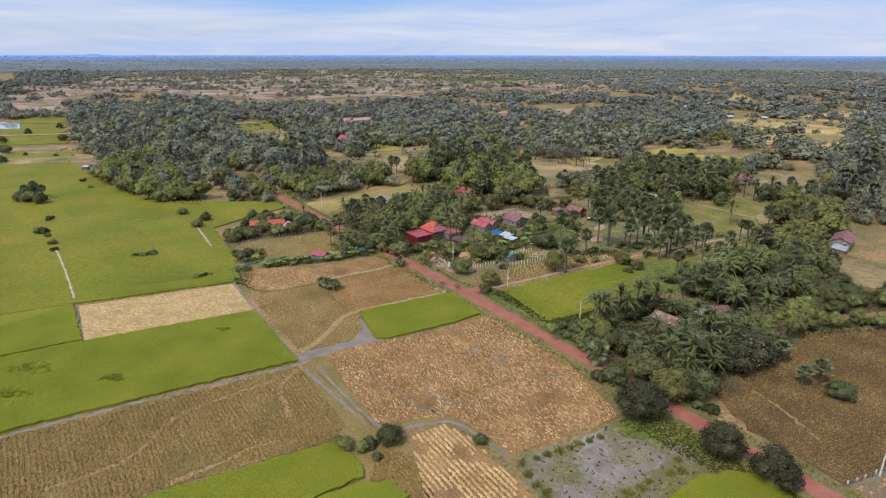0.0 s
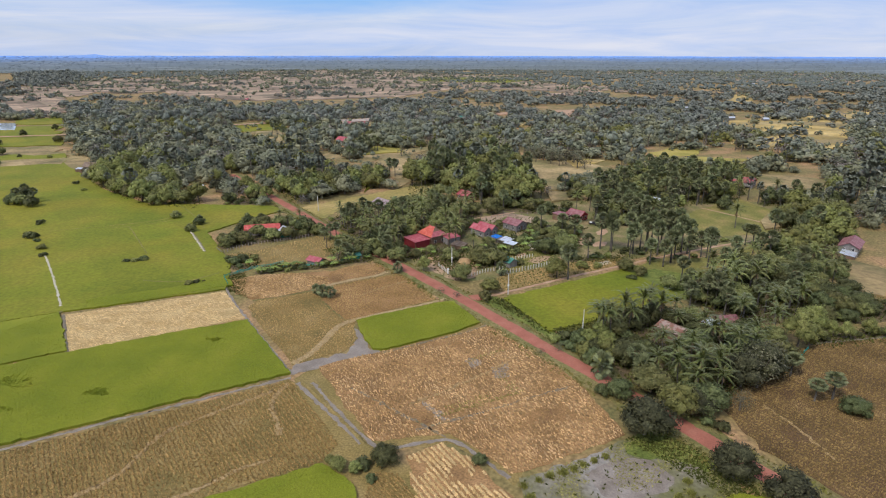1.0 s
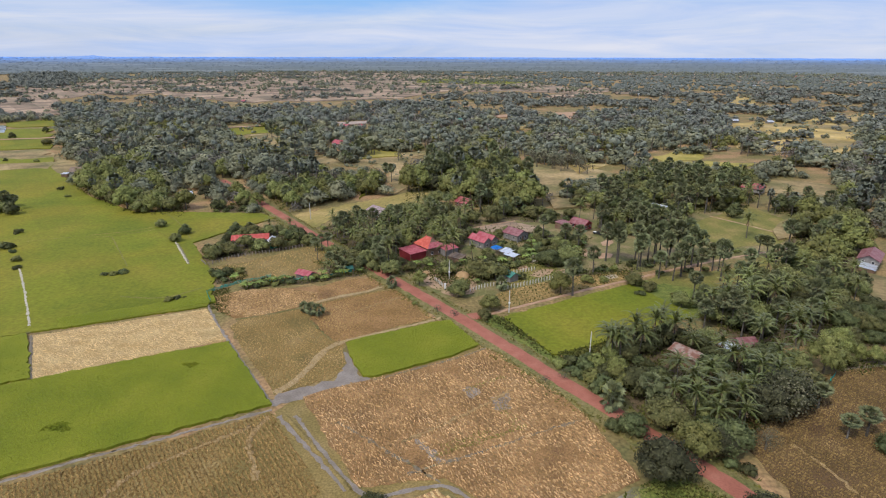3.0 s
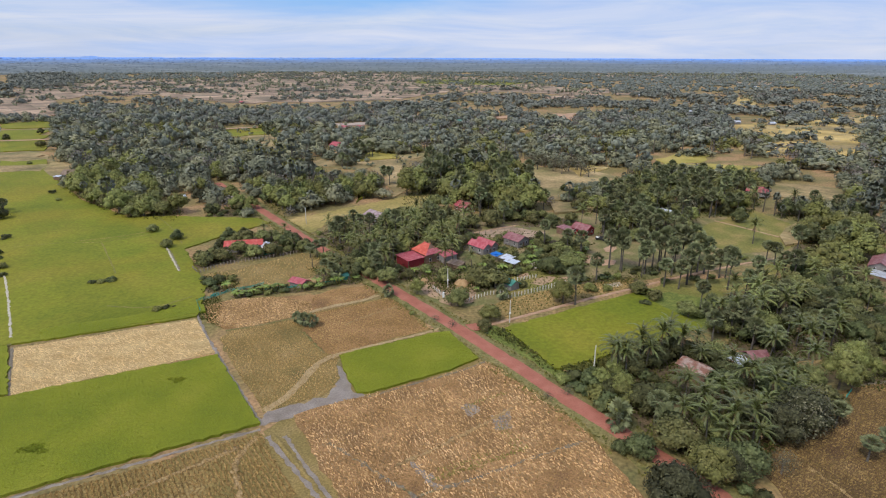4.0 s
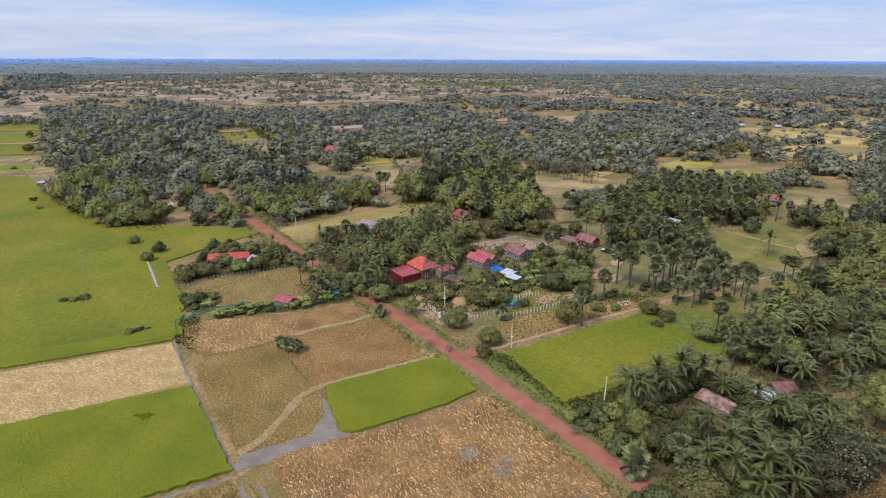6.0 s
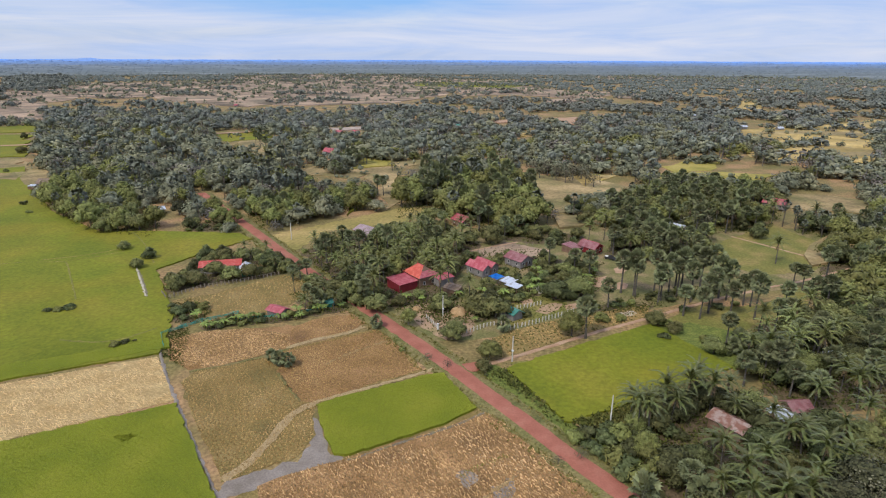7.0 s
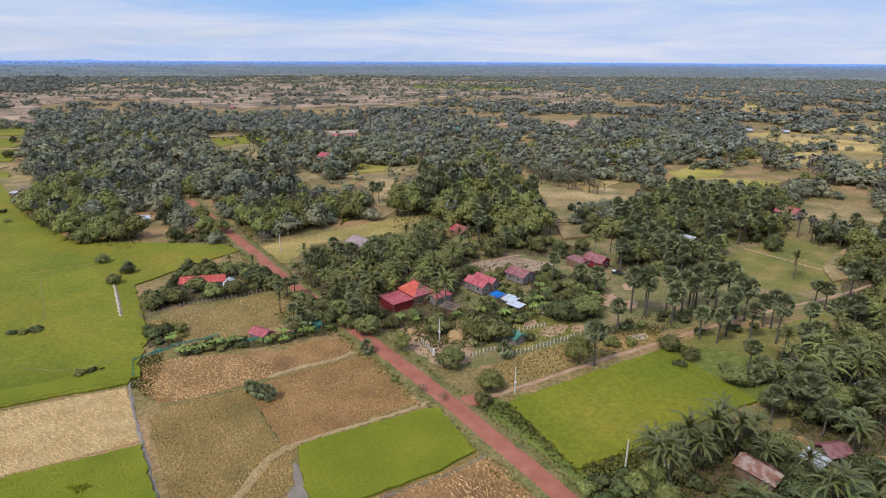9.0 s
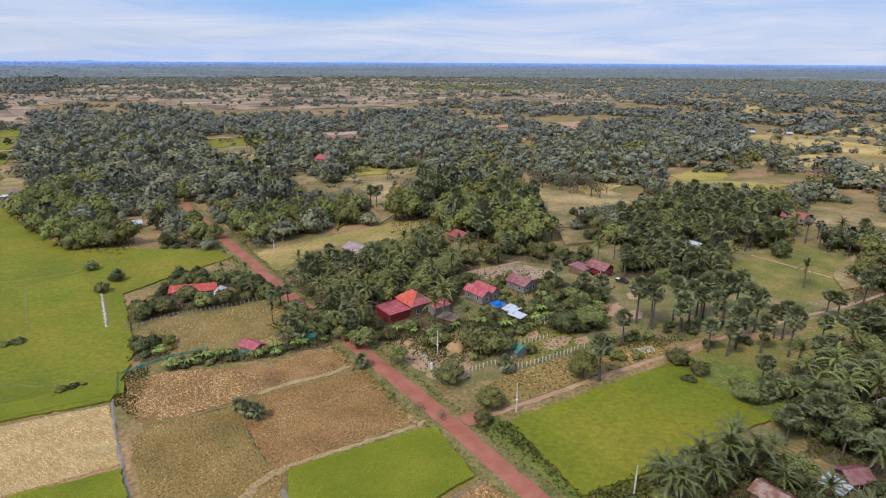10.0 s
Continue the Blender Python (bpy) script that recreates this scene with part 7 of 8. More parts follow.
for kind, factor, places in (
        ("tamarind_near", 0.58, [(48.1, 111.1, 5.2), (55.3, 103.0, 5.6), (33.6, 123.3, 5.6), (67.5, 150.3, 7), (61.9, 146.2, 6), (46.4, 132.6, 4.0)]),
        ("tamarind_mid", 0.58, [(96.7, 347.1, 6), (-46.7, 372.8, 7), (1.9, 361.1, 6), (106.0, 354.5, 6), (-175.6, 335.4, 5), (-114.7, 368.5, 6), (-98.0, 348.1, 6)]),
        ("mango_near", 0.58, [(38.8, 140.8, 5), (49.5, 134.4, 5), (-21.6, 107.5, 2.8), (84.2, 137.1, 3.2), (-2.2, 109.5, 1.6), (30.7, 138.1, 3.5), (26.6, 138.2, 2), (75.7, 157.7, 5)]),
        ("mango_near", 0.58, [(41.3, 177.5, 4.5), (49.2, 182.8, 4.5), (38.2, 180.5, 4), (-15.0, 210.0, 4.3), (47.7, 227.5, 3.6), (52.6, 223.0, 2.4), (60.2, 210.4, 3.4), (70.7, 200.6, 5), (17.8, 245.3, 5), (26.1, 248.5, 5), (-5.2, 193.1, 2.2), (66.0, 199.3, 4), (74.4, 193.5, 5), (7.0, 228.9, 2)]),
        ("bamboo_near", 0.55, [(-30.2, 218.0, 3.8), (20.6, 216.5, 5.6), (31.0, 158.8, 3.2), (31.8, 154.8, 3)]),
        ("bamboo_near", 0.55, [(75.7, 200.5, 4), (30.4, 169.1, 3.5), (-10.4, 230.1, 3)]),
        ("bamboo_near", 0.55, [(41.8, 130.3, 6.2), (86.0, 170.3, 6.5), (31.2, 161.3, 4), (93.7, 180.5, 6), (102.2, 176.6, 3.5), (110.6, 180.5, 3.5), (115.6, 177.9, 3.5)]),
        ("kapok_near", 0.6, [(57.8, 135.2, 4.0), (65.8, 146.3, 7.5), (70.7, 153.2, 7), (-20.8, 195.6, 2.1), (-14.9, 192.7, 2.0), (17.3, 158.8, 2.2), (41.1, 129.4, 4), (12.3, 156.5, 1.6)]),
        ("mango_mid", 0.58, [(-147.0, 255.1, 3), (-148.9, 266.7, 3.4), (-166.9, 276.3, 2.8), (-112.2, 252.2, 4), (-103.8, 248.1, 4), (-114.4, 241.9, 4), (-119.0, 236.7, 4), (-97.3, 251.5, 4), (-94.2, 262.9, 5), (-8.0, 230.1, 5), (-2.9, 227.1, 5), (-42.8, 226.7, 4.5), (-21.4, 230.4, 4), (-7.5, 308.0, 6), (-0.5, 320.1, 5)]),
        ("mango_mid", 0.58, [(78.1, 375.3, 5), (216.9, 490.3, 6), (239.9, 493.3, 6), (258.4, 513.8, 5), (117.9, 330.9, 5), (147.4, 347.6, 6), (39.4, 343.7, 5), (-38.4, 335.9, 6), (-58.2, 299.6, 6), (-79.2, 290.6, 5)]),
        ("bamboo_mid", 0.55, [(-28.7, 399.6, 9), (-50.7, 401.8, 8), (-19.0, 388.1, 8), (-6.0, 422.0, 9), (8.4, 375.3, 8), (-8.7, 344.3, 8), (-34.5, 354.8, 8), (87.8, 406.9, 7), (147.3, 433.0, 7), (153.5, 329.6, 8), (153.7, 309.9, 8), (151.5, 292.2, 8), (135.8, 302.0, 7)]),
        ("bamboo_mid", 0.55, [(-155.9, 336.3, 7), (-134.1, 339.1, 7), (-123.7, 333.7, 7), (-223.9, 349.6, 7), (-274.7, 397.1, 7), (-243.3, 343.9, 6), (-202.0, 334.7, 6), (-193.9, 393.1, 6), (-186.9, 359.1, 6), (-207.5, 320.4, 6)]),
        ("bamboo_mid", 0.55, [(-284.7, 392.0, 7), (-223.1, 339.0, 7), (-223.3, 359.5, 8), (-198.8, 307.7, 5), (-223.6, 326.1, 5), (-200.9, 407.1, 7), (-145.9, 322.5, 6), (-127.6, 332.7, 6), (-148.9, 359.6, 7), (-152.5, 421.3, 7), (-194.5, 334.4, 6), (-115.4, 334.3, 6), (-138.5, 322.9, 5), (-247.9, 353.4, 7), (-136.5, 314.4, 4)]),
        ("kapok_mid", 0.6, [(93.5, 329.8, 6.5), (24.6, 477.5, 8), (34.3, 466.3, 8), (18.5, 482.7, 7), (43.5, 455.8, 8), (50.1, 462.6, 9), (173.3, 436.4, 7), (164.3, 430.9, 6), (93.7, 336.8, 7), (-87.3, 474.5, 6), (-61.0, 547.0, 7), (83.1, 533.9, 7)])):
    for x, y, h in places:
        if all(np.hypot(x - a, y - b) > rad + 3 and not (abs(x - a) < rad and 0 < b - y < rad + 10) for a, b, rad in HOUSES if b > 320):
            put(kind, x, y, h / factor)
for x, y, h in [(-3.8, 200.0, 3.6), (-4.6, 200.0, 2.6)]:
    put("bamboo_near", x, y, h / 0.55, wide=1.35)
for x, y, h in [(-41.0, 238.8, 2.0), (-36.5, 236.6, 1.6)]:
    put("mango_mid", x, y, h / 0.58)
put("young_sugar", -46.2, 230.8, 3.4)
for x, y, h in [(21.0, 460.4, 7), (27.2, 470.1, 8), (32.1, 455.5, 7), (37.7, 445.9, 8), (44.6, 470.1, 7), (50.3, 439.7, 8.5), (55.3, 436.5, 7), (16.4, 473.2, 7)]:
    put("kapok_mid", x, y, h / 0.6)
for x, y, h in [(-494.8, 551.3, 4), (-422.4, 509.7, 4.5), (-499.2, 600.5, 4), (-416.6, 438.0, 5), (-391.9, 430.7, 2), (-365.7, 431.2, 2)]:
    put("mango_mid", x, y, h / 0.58)
for x, y, h in [(-266.6, 290.7, 4.4), (-257.5, 288.2, 4.6), (-271.4, 291.4, 4.4), (-272.4, 301.6, 5), (-466.9, 488.9, 5), (-416.6, 438.0, 5), (-383.1, 398.7, 4), (-277.9, 295.2, 3)]:
    put("mango_mid", x, y, h / 0.58)
for x, y, h in (*[(-213.2, 237.0, 2), (-196.6, 222.7, 1.5), (-226.9, 257.9, 1.7), (-189.4, 214.8, 1.3), (-150.8, 212.8, 1.1), (-145.2, 215.2, 1.5), (-147.3, 213.3, 1.1), (-112.7, 193.0, 1.1), (-111.2, 195.2, 1), (-275.0, 344.4, 1.6), (-257.3, 327.7, 1.3), (-206.9, 232.4, 1.2), (-217.0, 239.7, 1.6)],
                *[(-144.3, 215.3, 1), (-111.3, 195.3, 0.7), (-109.2, 196.5, 0.6), (0.8, 193.0, 0.5), (-3.2, 193.6, 0.5), (-105.0, 220.1, 2), (-106.4, 216.7, 1.8), (-100.6, 221.7, 1.5), (-29.1, 201.0, 0.7), (48.4, 218.3, 1.4), (-4.4, 190.1, 0.5), (59.8, 218.0, 1.2), (64.0, 210.5, 1.2)]):
    put("bush_near" if y < 230 else "bush_mid", x, y, h / 0.5)
for x, y, h in [(-30.5, 104.0, 2.0), (-26.9, 103.6, 1.7), (-32.7, 105.7, 1.3)]:
    put("bamboo_near", x, y, h / 0.55, wide=1.25)
for x, y, h in [(-25.6, 105.6, 1.3), (-23.1, 101.8, 0.9)]:
    put("bush_near", x, y, h / 0.5)
for x, y, h in [(48.6, 128.8, 1.3), (51.1, 127.2, 1.5), (47.8, 228.0, 1.8), (51.9, 226.6, 1.5), (37.7, 230.1, 1.4), (71.7, 243.2, 1.5), (31.2, 228.4, 1.8), (59.7, 239.8, 1.3), (78.6, 247.1, 1.2), (16.2, 164.7, 1.6), (19.5, 167.0, 1.8), (23.6, 165.3, 1.9), (26.8, 166.6, 2.1), (28.3, 161.8, 2.2), (24.3, 158.6, 2.1), (21.1, 160.5, 1.6), (31.0, 169.0, 2.2), (19.6, 162.7, 1.4), (31.1, 163.7, 2.6), (24.3, 170.0, 1.4), (25.9, 155.1, 2.4), (28.3, 153.0, 2.2), (37.4, 170.1, 1.9)]:
    put("bush_near" if y < 230 else "bush_mid", x, y, h / 0.5)

for x, y, h in [(6.9, 103.7, 0.95), (9.8, 105.6, 0.9), (12.0, 107.2, 1.05), (14.7, 108.6, 1.1), (16.9, 109.8, 1.0), (19.1, 111.3, 1.0), (21.4, 112.8, 0.95), (23.9, 114.4, 1.0), (8.0, 100.5, 1.2), (9.6, 97.8, 1.1), (11.4, 95.7, 1.3), (26.7, 97.4, 1.2), (29.7, 99.3, 1.1), (31.6, 101.1, 1.0), (36.1, 104.2, 1.0), (38.6, 105.3, 1.1), (39.0, 108.8, 1.0)]:
    put("reed", x, y, h * 1.05)
for x, y, h in [(36.9, 369.8, 4.2), (43.5, 362.7, 4.6), (50.1, 358.4, 4.2), (49.0, 382.6, 4), (42.6, 384.7, 3.6), (56.0, 356.6, 4.4), (34.8, 391.2, 3)]:
    put("mango_mid", x, y, h / 0.58)

# ---------------------------------------------------------------- planting: groves
CLEAR = [GREEN_A, STRAW_A, GREEN_LEFT, STUBBLE_A, GREEN_B, STUBBLE_B, GREEN_D, STRAW_ROWS, MARSH, STUBBLE_RIGHT, STUBBLE_GOLD, STUBBLE_C, STRAW_C, GREEN_E, RICE_WEST, BARE_FIELD,
         [(-302, 368), (-277, 364), (-275, 390), (-298, 394)], [(-197, 322), (-179, 322), (-179, 337), (-197, 339)], GRASS_WEST, LAWN_A, LAWN_B, YARD_A, YARD_B, YARD_C, GARDEN, FIELD_F]
LINES = [ROAD, SIDE_TRACK, LAWN_TRACK, BACK_TRACK, YARD_TRACK]


def open_to(points, tall, gap=2.4, h=8.0):
    """Which places are free for a plant: off fields, roads and houses, with nothing tall between the camera and a
    house.
    """
    p = np.asarray(points)
    ok = np.ones(len(p), bool)
    for poly in CLEAR:
        ok &= ~inside(p, poly)
        if tall:
            ok &= ~inside(p + (0, 4.0), poly)
    for i, line in enumerate(LINES):
        wide = np.where((p[:, 1] > 228) & (p[:, 1] < 276), 4.5, 9.0 if tall else 5.0) if i == 0 else (5.0 if tall else 2.5)
        ok &= off_line(p, line) > wide
    for x, y, rad in HOUSES:
        ok &= np.hypot(p[:, 0] - x, p[:, 1] - y) > rad + (1.6 if tall else 0.2)
        if tall:       # nothing that would hide the roof in the camera's view
            ahead = y - p[:, 1]
            ok &= ~((np.abs(p[:, 0] - x) < rad * 0.95) & (ahead > 0) & (ahead < rad + (h - 4.0) / 0.36))
    if len(PLACED):
        q = np.array(PLACED)
        ok &= np.array([np.min(np.hypot(q[:, 0] - a, q[:, 1] - b)) > gap for a, b in p]) if len(p) else ok
    return ok


# open patches traced in the camera's view; trees that would cover them are dropped
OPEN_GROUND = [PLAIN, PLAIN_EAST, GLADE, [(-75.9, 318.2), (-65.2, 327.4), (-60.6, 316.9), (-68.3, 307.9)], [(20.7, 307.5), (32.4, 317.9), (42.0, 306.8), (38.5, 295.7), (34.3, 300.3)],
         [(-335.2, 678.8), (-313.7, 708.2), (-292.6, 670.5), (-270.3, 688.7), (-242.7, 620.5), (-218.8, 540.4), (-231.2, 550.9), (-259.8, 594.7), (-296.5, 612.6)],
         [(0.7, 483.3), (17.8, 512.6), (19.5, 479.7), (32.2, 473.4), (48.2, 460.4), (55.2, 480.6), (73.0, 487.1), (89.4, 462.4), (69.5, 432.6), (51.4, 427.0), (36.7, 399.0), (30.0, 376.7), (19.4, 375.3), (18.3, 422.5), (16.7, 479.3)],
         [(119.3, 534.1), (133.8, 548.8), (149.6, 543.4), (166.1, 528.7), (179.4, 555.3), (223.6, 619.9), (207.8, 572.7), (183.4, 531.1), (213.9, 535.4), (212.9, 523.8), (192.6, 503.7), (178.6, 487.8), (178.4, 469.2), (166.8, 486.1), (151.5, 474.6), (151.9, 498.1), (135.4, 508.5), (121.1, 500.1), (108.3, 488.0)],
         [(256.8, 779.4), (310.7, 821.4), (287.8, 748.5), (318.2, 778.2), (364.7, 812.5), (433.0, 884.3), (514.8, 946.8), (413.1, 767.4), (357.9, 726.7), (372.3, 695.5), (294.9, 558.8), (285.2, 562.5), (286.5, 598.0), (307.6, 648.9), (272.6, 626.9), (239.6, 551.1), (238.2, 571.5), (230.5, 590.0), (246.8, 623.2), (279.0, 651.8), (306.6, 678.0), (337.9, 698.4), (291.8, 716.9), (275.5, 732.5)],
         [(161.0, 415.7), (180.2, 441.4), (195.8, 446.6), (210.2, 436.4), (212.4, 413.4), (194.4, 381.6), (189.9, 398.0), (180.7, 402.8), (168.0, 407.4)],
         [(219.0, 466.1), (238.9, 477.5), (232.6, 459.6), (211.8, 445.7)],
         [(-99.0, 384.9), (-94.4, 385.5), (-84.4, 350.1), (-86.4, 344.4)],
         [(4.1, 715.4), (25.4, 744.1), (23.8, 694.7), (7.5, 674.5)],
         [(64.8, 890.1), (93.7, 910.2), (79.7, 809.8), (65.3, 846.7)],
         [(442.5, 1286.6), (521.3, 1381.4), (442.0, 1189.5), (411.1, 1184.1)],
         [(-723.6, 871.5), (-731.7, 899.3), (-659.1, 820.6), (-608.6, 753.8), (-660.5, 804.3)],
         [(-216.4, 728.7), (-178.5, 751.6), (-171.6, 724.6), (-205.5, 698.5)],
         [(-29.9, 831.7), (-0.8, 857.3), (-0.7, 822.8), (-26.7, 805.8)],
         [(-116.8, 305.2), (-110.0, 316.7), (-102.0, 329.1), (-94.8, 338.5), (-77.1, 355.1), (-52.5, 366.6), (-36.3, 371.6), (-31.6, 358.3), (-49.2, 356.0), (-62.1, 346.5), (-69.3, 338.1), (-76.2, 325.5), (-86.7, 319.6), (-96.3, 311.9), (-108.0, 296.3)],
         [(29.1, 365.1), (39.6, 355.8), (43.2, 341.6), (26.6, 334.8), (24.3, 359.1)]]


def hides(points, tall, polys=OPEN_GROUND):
    """Which trees of a height would cover those patches in the camera's view, from 80 m up."""
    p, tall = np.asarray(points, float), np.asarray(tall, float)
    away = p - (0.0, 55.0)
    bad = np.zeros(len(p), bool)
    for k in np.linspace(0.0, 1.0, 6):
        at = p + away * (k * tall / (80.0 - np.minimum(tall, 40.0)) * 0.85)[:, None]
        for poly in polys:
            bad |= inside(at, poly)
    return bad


GROVES = [
    ([(-58.5, 239.9), (-61.4, 265.8), (-56.9, 290.3), (-44.1, 309.7), (-25.8, 324.1), (-11.8, 303.0), (-15.1, 283.1), (-19.4, 260.8), (-17.2, 239.0), (-29.9, 229.8), (-42.6, 232.0)], 5.7, {"coco": 24, "mango": 40, "sugar": 18, "bamboo": 8, "bush": 10}, 0.95),
    ([(-124.7, 235.8), (-126.2, 260.2), (-105.0, 257.5), (-91.4, 270.3), (-81.9, 263.2), (-85.9, 257.4), (-100.2, 248.1), (-113.5, 239.5), (-119.7, 232.2)], 4.6, {"mango": 60, "coco": 15, "bush": 25}, 0.62),
    ([(-127.1, 261.8), (-131.6, 273.0), (-114.1, 279.6), (-97.6, 285.0), (-86.1, 274.0), (-90.7, 268.7), (-104.8, 265.7)], 5.0, {"mango": 60, "coco": 25, "bush": 15}, 0.65),
    ([(-86.0, 262.6), (-79.7, 274.8), (-65.5, 265.3), (-55.9, 246.8), (-54.0, 234.4), (-70.0, 242.8)], 5.0, {"sugar": 25, "coco": 25, "mango": 30, "bush": 20}, 0.75),
    ([(-77.5, 237.5), (-63.3, 245.8), (-50.5, 234.8), (-58.0, 230.0), (-67.6, 226.9)], 5.0, {"young_sugar": 40, "coco": 30, "bush": 30}, 0.6),
    ([(-94.8, 208.8), (-88.5, 215.5), (-76.5, 219.0), (-51.8, 233.1), (-47.0, 228.8), (-56.0, 224.0), (-73.8, 213.4), (-85.5, 210.0), (-91.7, 206.4)], 2.7, {"banana": 60, "bush": 40}, 0.6),
    ([(-104.9, 210.1), (-115.3, 222.8), (-108.1, 227.5), (-97.1, 221.4), (-94.7, 211.4)], 4.0, {"bush": 70, "banana": 30}, 0.9),
    ([(-88.4, 279.8), (-83.0, 304.7), (-64.5, 310.9), (-46.2, 321.4), (-26.7, 332.6), (-42.2, 299.0), (-63.8, 273.9), (-73.7, 264.2)], 5.2, {"coco": 25, "sugar": 20, "mango": 40, "bush": 15}, 0.85),
    ([(-58.3, 342.3), (-66.7, 399.2), (-44.1, 432.4), (-1.2, 430.3), (17.9, 391.0), (16.3, 329.6), (-5.2, 318.7), (-15.6, 325.4), (-34.0, 348.5)], 7.8, {"bamboo": 50, "mango": 28, "sugar": 22}, 1.5),
    ([(-12.6, 317.7), (15.0, 329.5), (35.8, 324.1), (37.5, 309.4), (21.0, 307.2), (7.0, 309.0), (-7.5, 314.5)], 5.5, {"mango": 60, "bush": 25, "sugar": 15}, 0.75),
    ([(8.4, 274.7), (21.7, 287.9), (33.2, 277.9), (36.8, 263.2), (28.6, 244.8), (18.0, 243.5), (9.7, 255.1)], 4.4, {"mango": 35, "banana": 35, "bush": 30}, 0.6),
    ([(-3.3, 246.9), (11.6, 255.4), (20.8, 254.3), (11.0, 242.6), (0.4, 237.4)], 3.4, {"banana": 70, "bush": 30}, 0.7),
    ([(-11.9, 239.7), (-7.2, 253.0), (0.3, 249.5), (0.5, 233.7), (-7.4, 222.3)], 4.8, {"mango": 60, "banana": 20, "bush": 20}, 0.7),
    ([(42.3, 296.7), (51.3, 322.2), (76.7, 337.6), (91.8, 316.5), (76.6, 286.2), (60.1, 289.8)], 5.2, {"sugar": 55, "mango": 35, "coco": 10}, 0.95),
    ([(40.7, 332.8), (57.7, 373.1), (100.5, 429.1), (162.2, 430.4), (146.8, 374.5), (128.4, 344.4), (99.6, 332.4), (90.7, 319.9), (77.9, 342.0)], 6.3, {"coco": 12, "sugar": 34, "mango": 42, "bamboo": 12}, 1.05),
    ([(138.8, 345.7), (183.1, 369.5), (202.2, 362.7), (175.1, 320.4), (147.2, 316.8), (147.8, 334.8)], 8.5, {"coco": 25, "mango": 45, "sugar": 30}, 1.0),
    ([(130.4, 298.9), (170.4, 319.8), (146.6, 255.8), (114.2, 248.0), (116.0, 264.2)], 6.0, {"bamboo": 45, "mango": 45, "sugar": 10}, 1.1),
    ([(77.1, 226.6), (93.6, 235.0), (114.2, 248.0), (140.3, 251.3), (109.3, 202.7), (87.0, 200.0), (75.9, 194.5), (69.1, 197.8), (68.2, 204.3), (68.2, 210.3)], 4.3, {"sugar": 5, "coco": 22, "mango": 48, "bush": 25}, 0.85),
    ([(30.0, 161.7), (35.7, 178.0), (55.9, 189.2), (63.3, 177.2), (78.4, 177.0), (84.8, 168.4), (69.7, 153.3), (58.2, 140.4), (46.7, 133.8), (35.2, 137.6), (32.8, 148.8)], 4.9, {"coco": 42, "mango": 36, "bush": 22}, 0.85),
    ([(88.1, 172.4), (97.7, 179.3), (123.3, 187.7), (142.2, 188.4), (135.6, 178.2), (118.0, 178.3), (93.1, 169.4)], 4.6, {"bush": 50, "bamboo": 50}, 0.62),
    ([(105.2, 203.9), (117.5, 214.2), (134.3, 207.4), (156.3, 210.1), (147.7, 196.8), (125.8, 192.3), (100.2, 184.9)], 5.2, {"mango": 70, "bush": 30}, 0.75),
    ([(65.3, 190.4), (85.4, 231.1), (111.8, 255.5), (121.2, 235.5), (107.6, 205.2), (94.4, 187.2), (75.4, 182.8)], 5.2, {"sugar": 40, "coco": 25, "mango": 35}, 0.85),
    ([(-266.1, 346.7), (-225.9, 315.4), (-196.9, 297.6), (-166.1, 293.8), (-172.6, 313.3), (-197.4, 339.1), (-249.8, 367.6), (-290.6, 390.6)], 7.0, {"bamboo": 45, "mango": 50, "bush": 5}, 1.2),
    ([(-156.1, 307.0), (-133.5, 310.0), (-140.3, 331.4), (-159.5, 319.5)], 5.0, {"bush": 60, "mango": 40}, 0.7),
    ([(-120.9, 311.6), (-97.2, 347.2), (-76.9, 359.5), (-84.7, 390.0), (-124.7, 371.8), (-144.7, 346.1)], 6.0, {"bamboo": 40, "mango": 50, "sugar": 10}, 1.0),
    ([(28.1, 240.9), (50.6, 243.7), (47.5, 237.8), (27.1, 233.4)], 5.0, {"bush": 100}, 0.6),
    ([(-44.3, 231.7), (-25.1, 244.2), (-9.1, 252.7), (0.3, 253.9), (20.8, 276.3), (41.3, 290.4), (32.3, 258.0), (18.4, 247.6), (0.4, 237.4), (-9.0, 222.1), (-18.2, 217.8), (-32.6, 225.9)], 4.4, {"mango": 40, "bush": 30, "banana": 30}, 0.46),
    ([(-21.6, 282.3), (-4.6, 297.1), (13.6, 299.5), (18.7, 276.1), (6.1, 261.7), (-9.9, 267.1)], 4.6, {"mango": 45, "bush": 35, "banana": 20}, 0.48),
    ([(31.6, 241.3), (51.4, 253.9), (73.9, 263.3), (101.9, 273.9), (94.7, 265.9), (71.9, 252.3), (49.7, 239.8)], 6.0, {"bush": 100}, 0.5),
    ([(-35.7, 232.8), (-17.0, 237.1), (-10.8, 225.2), (-14.8, 215.1), (-25.7, 225.0)], 5.0, {"bush": 60, "banana": 40}, 0.5),
]
r_g = np.random.default_rng(77)
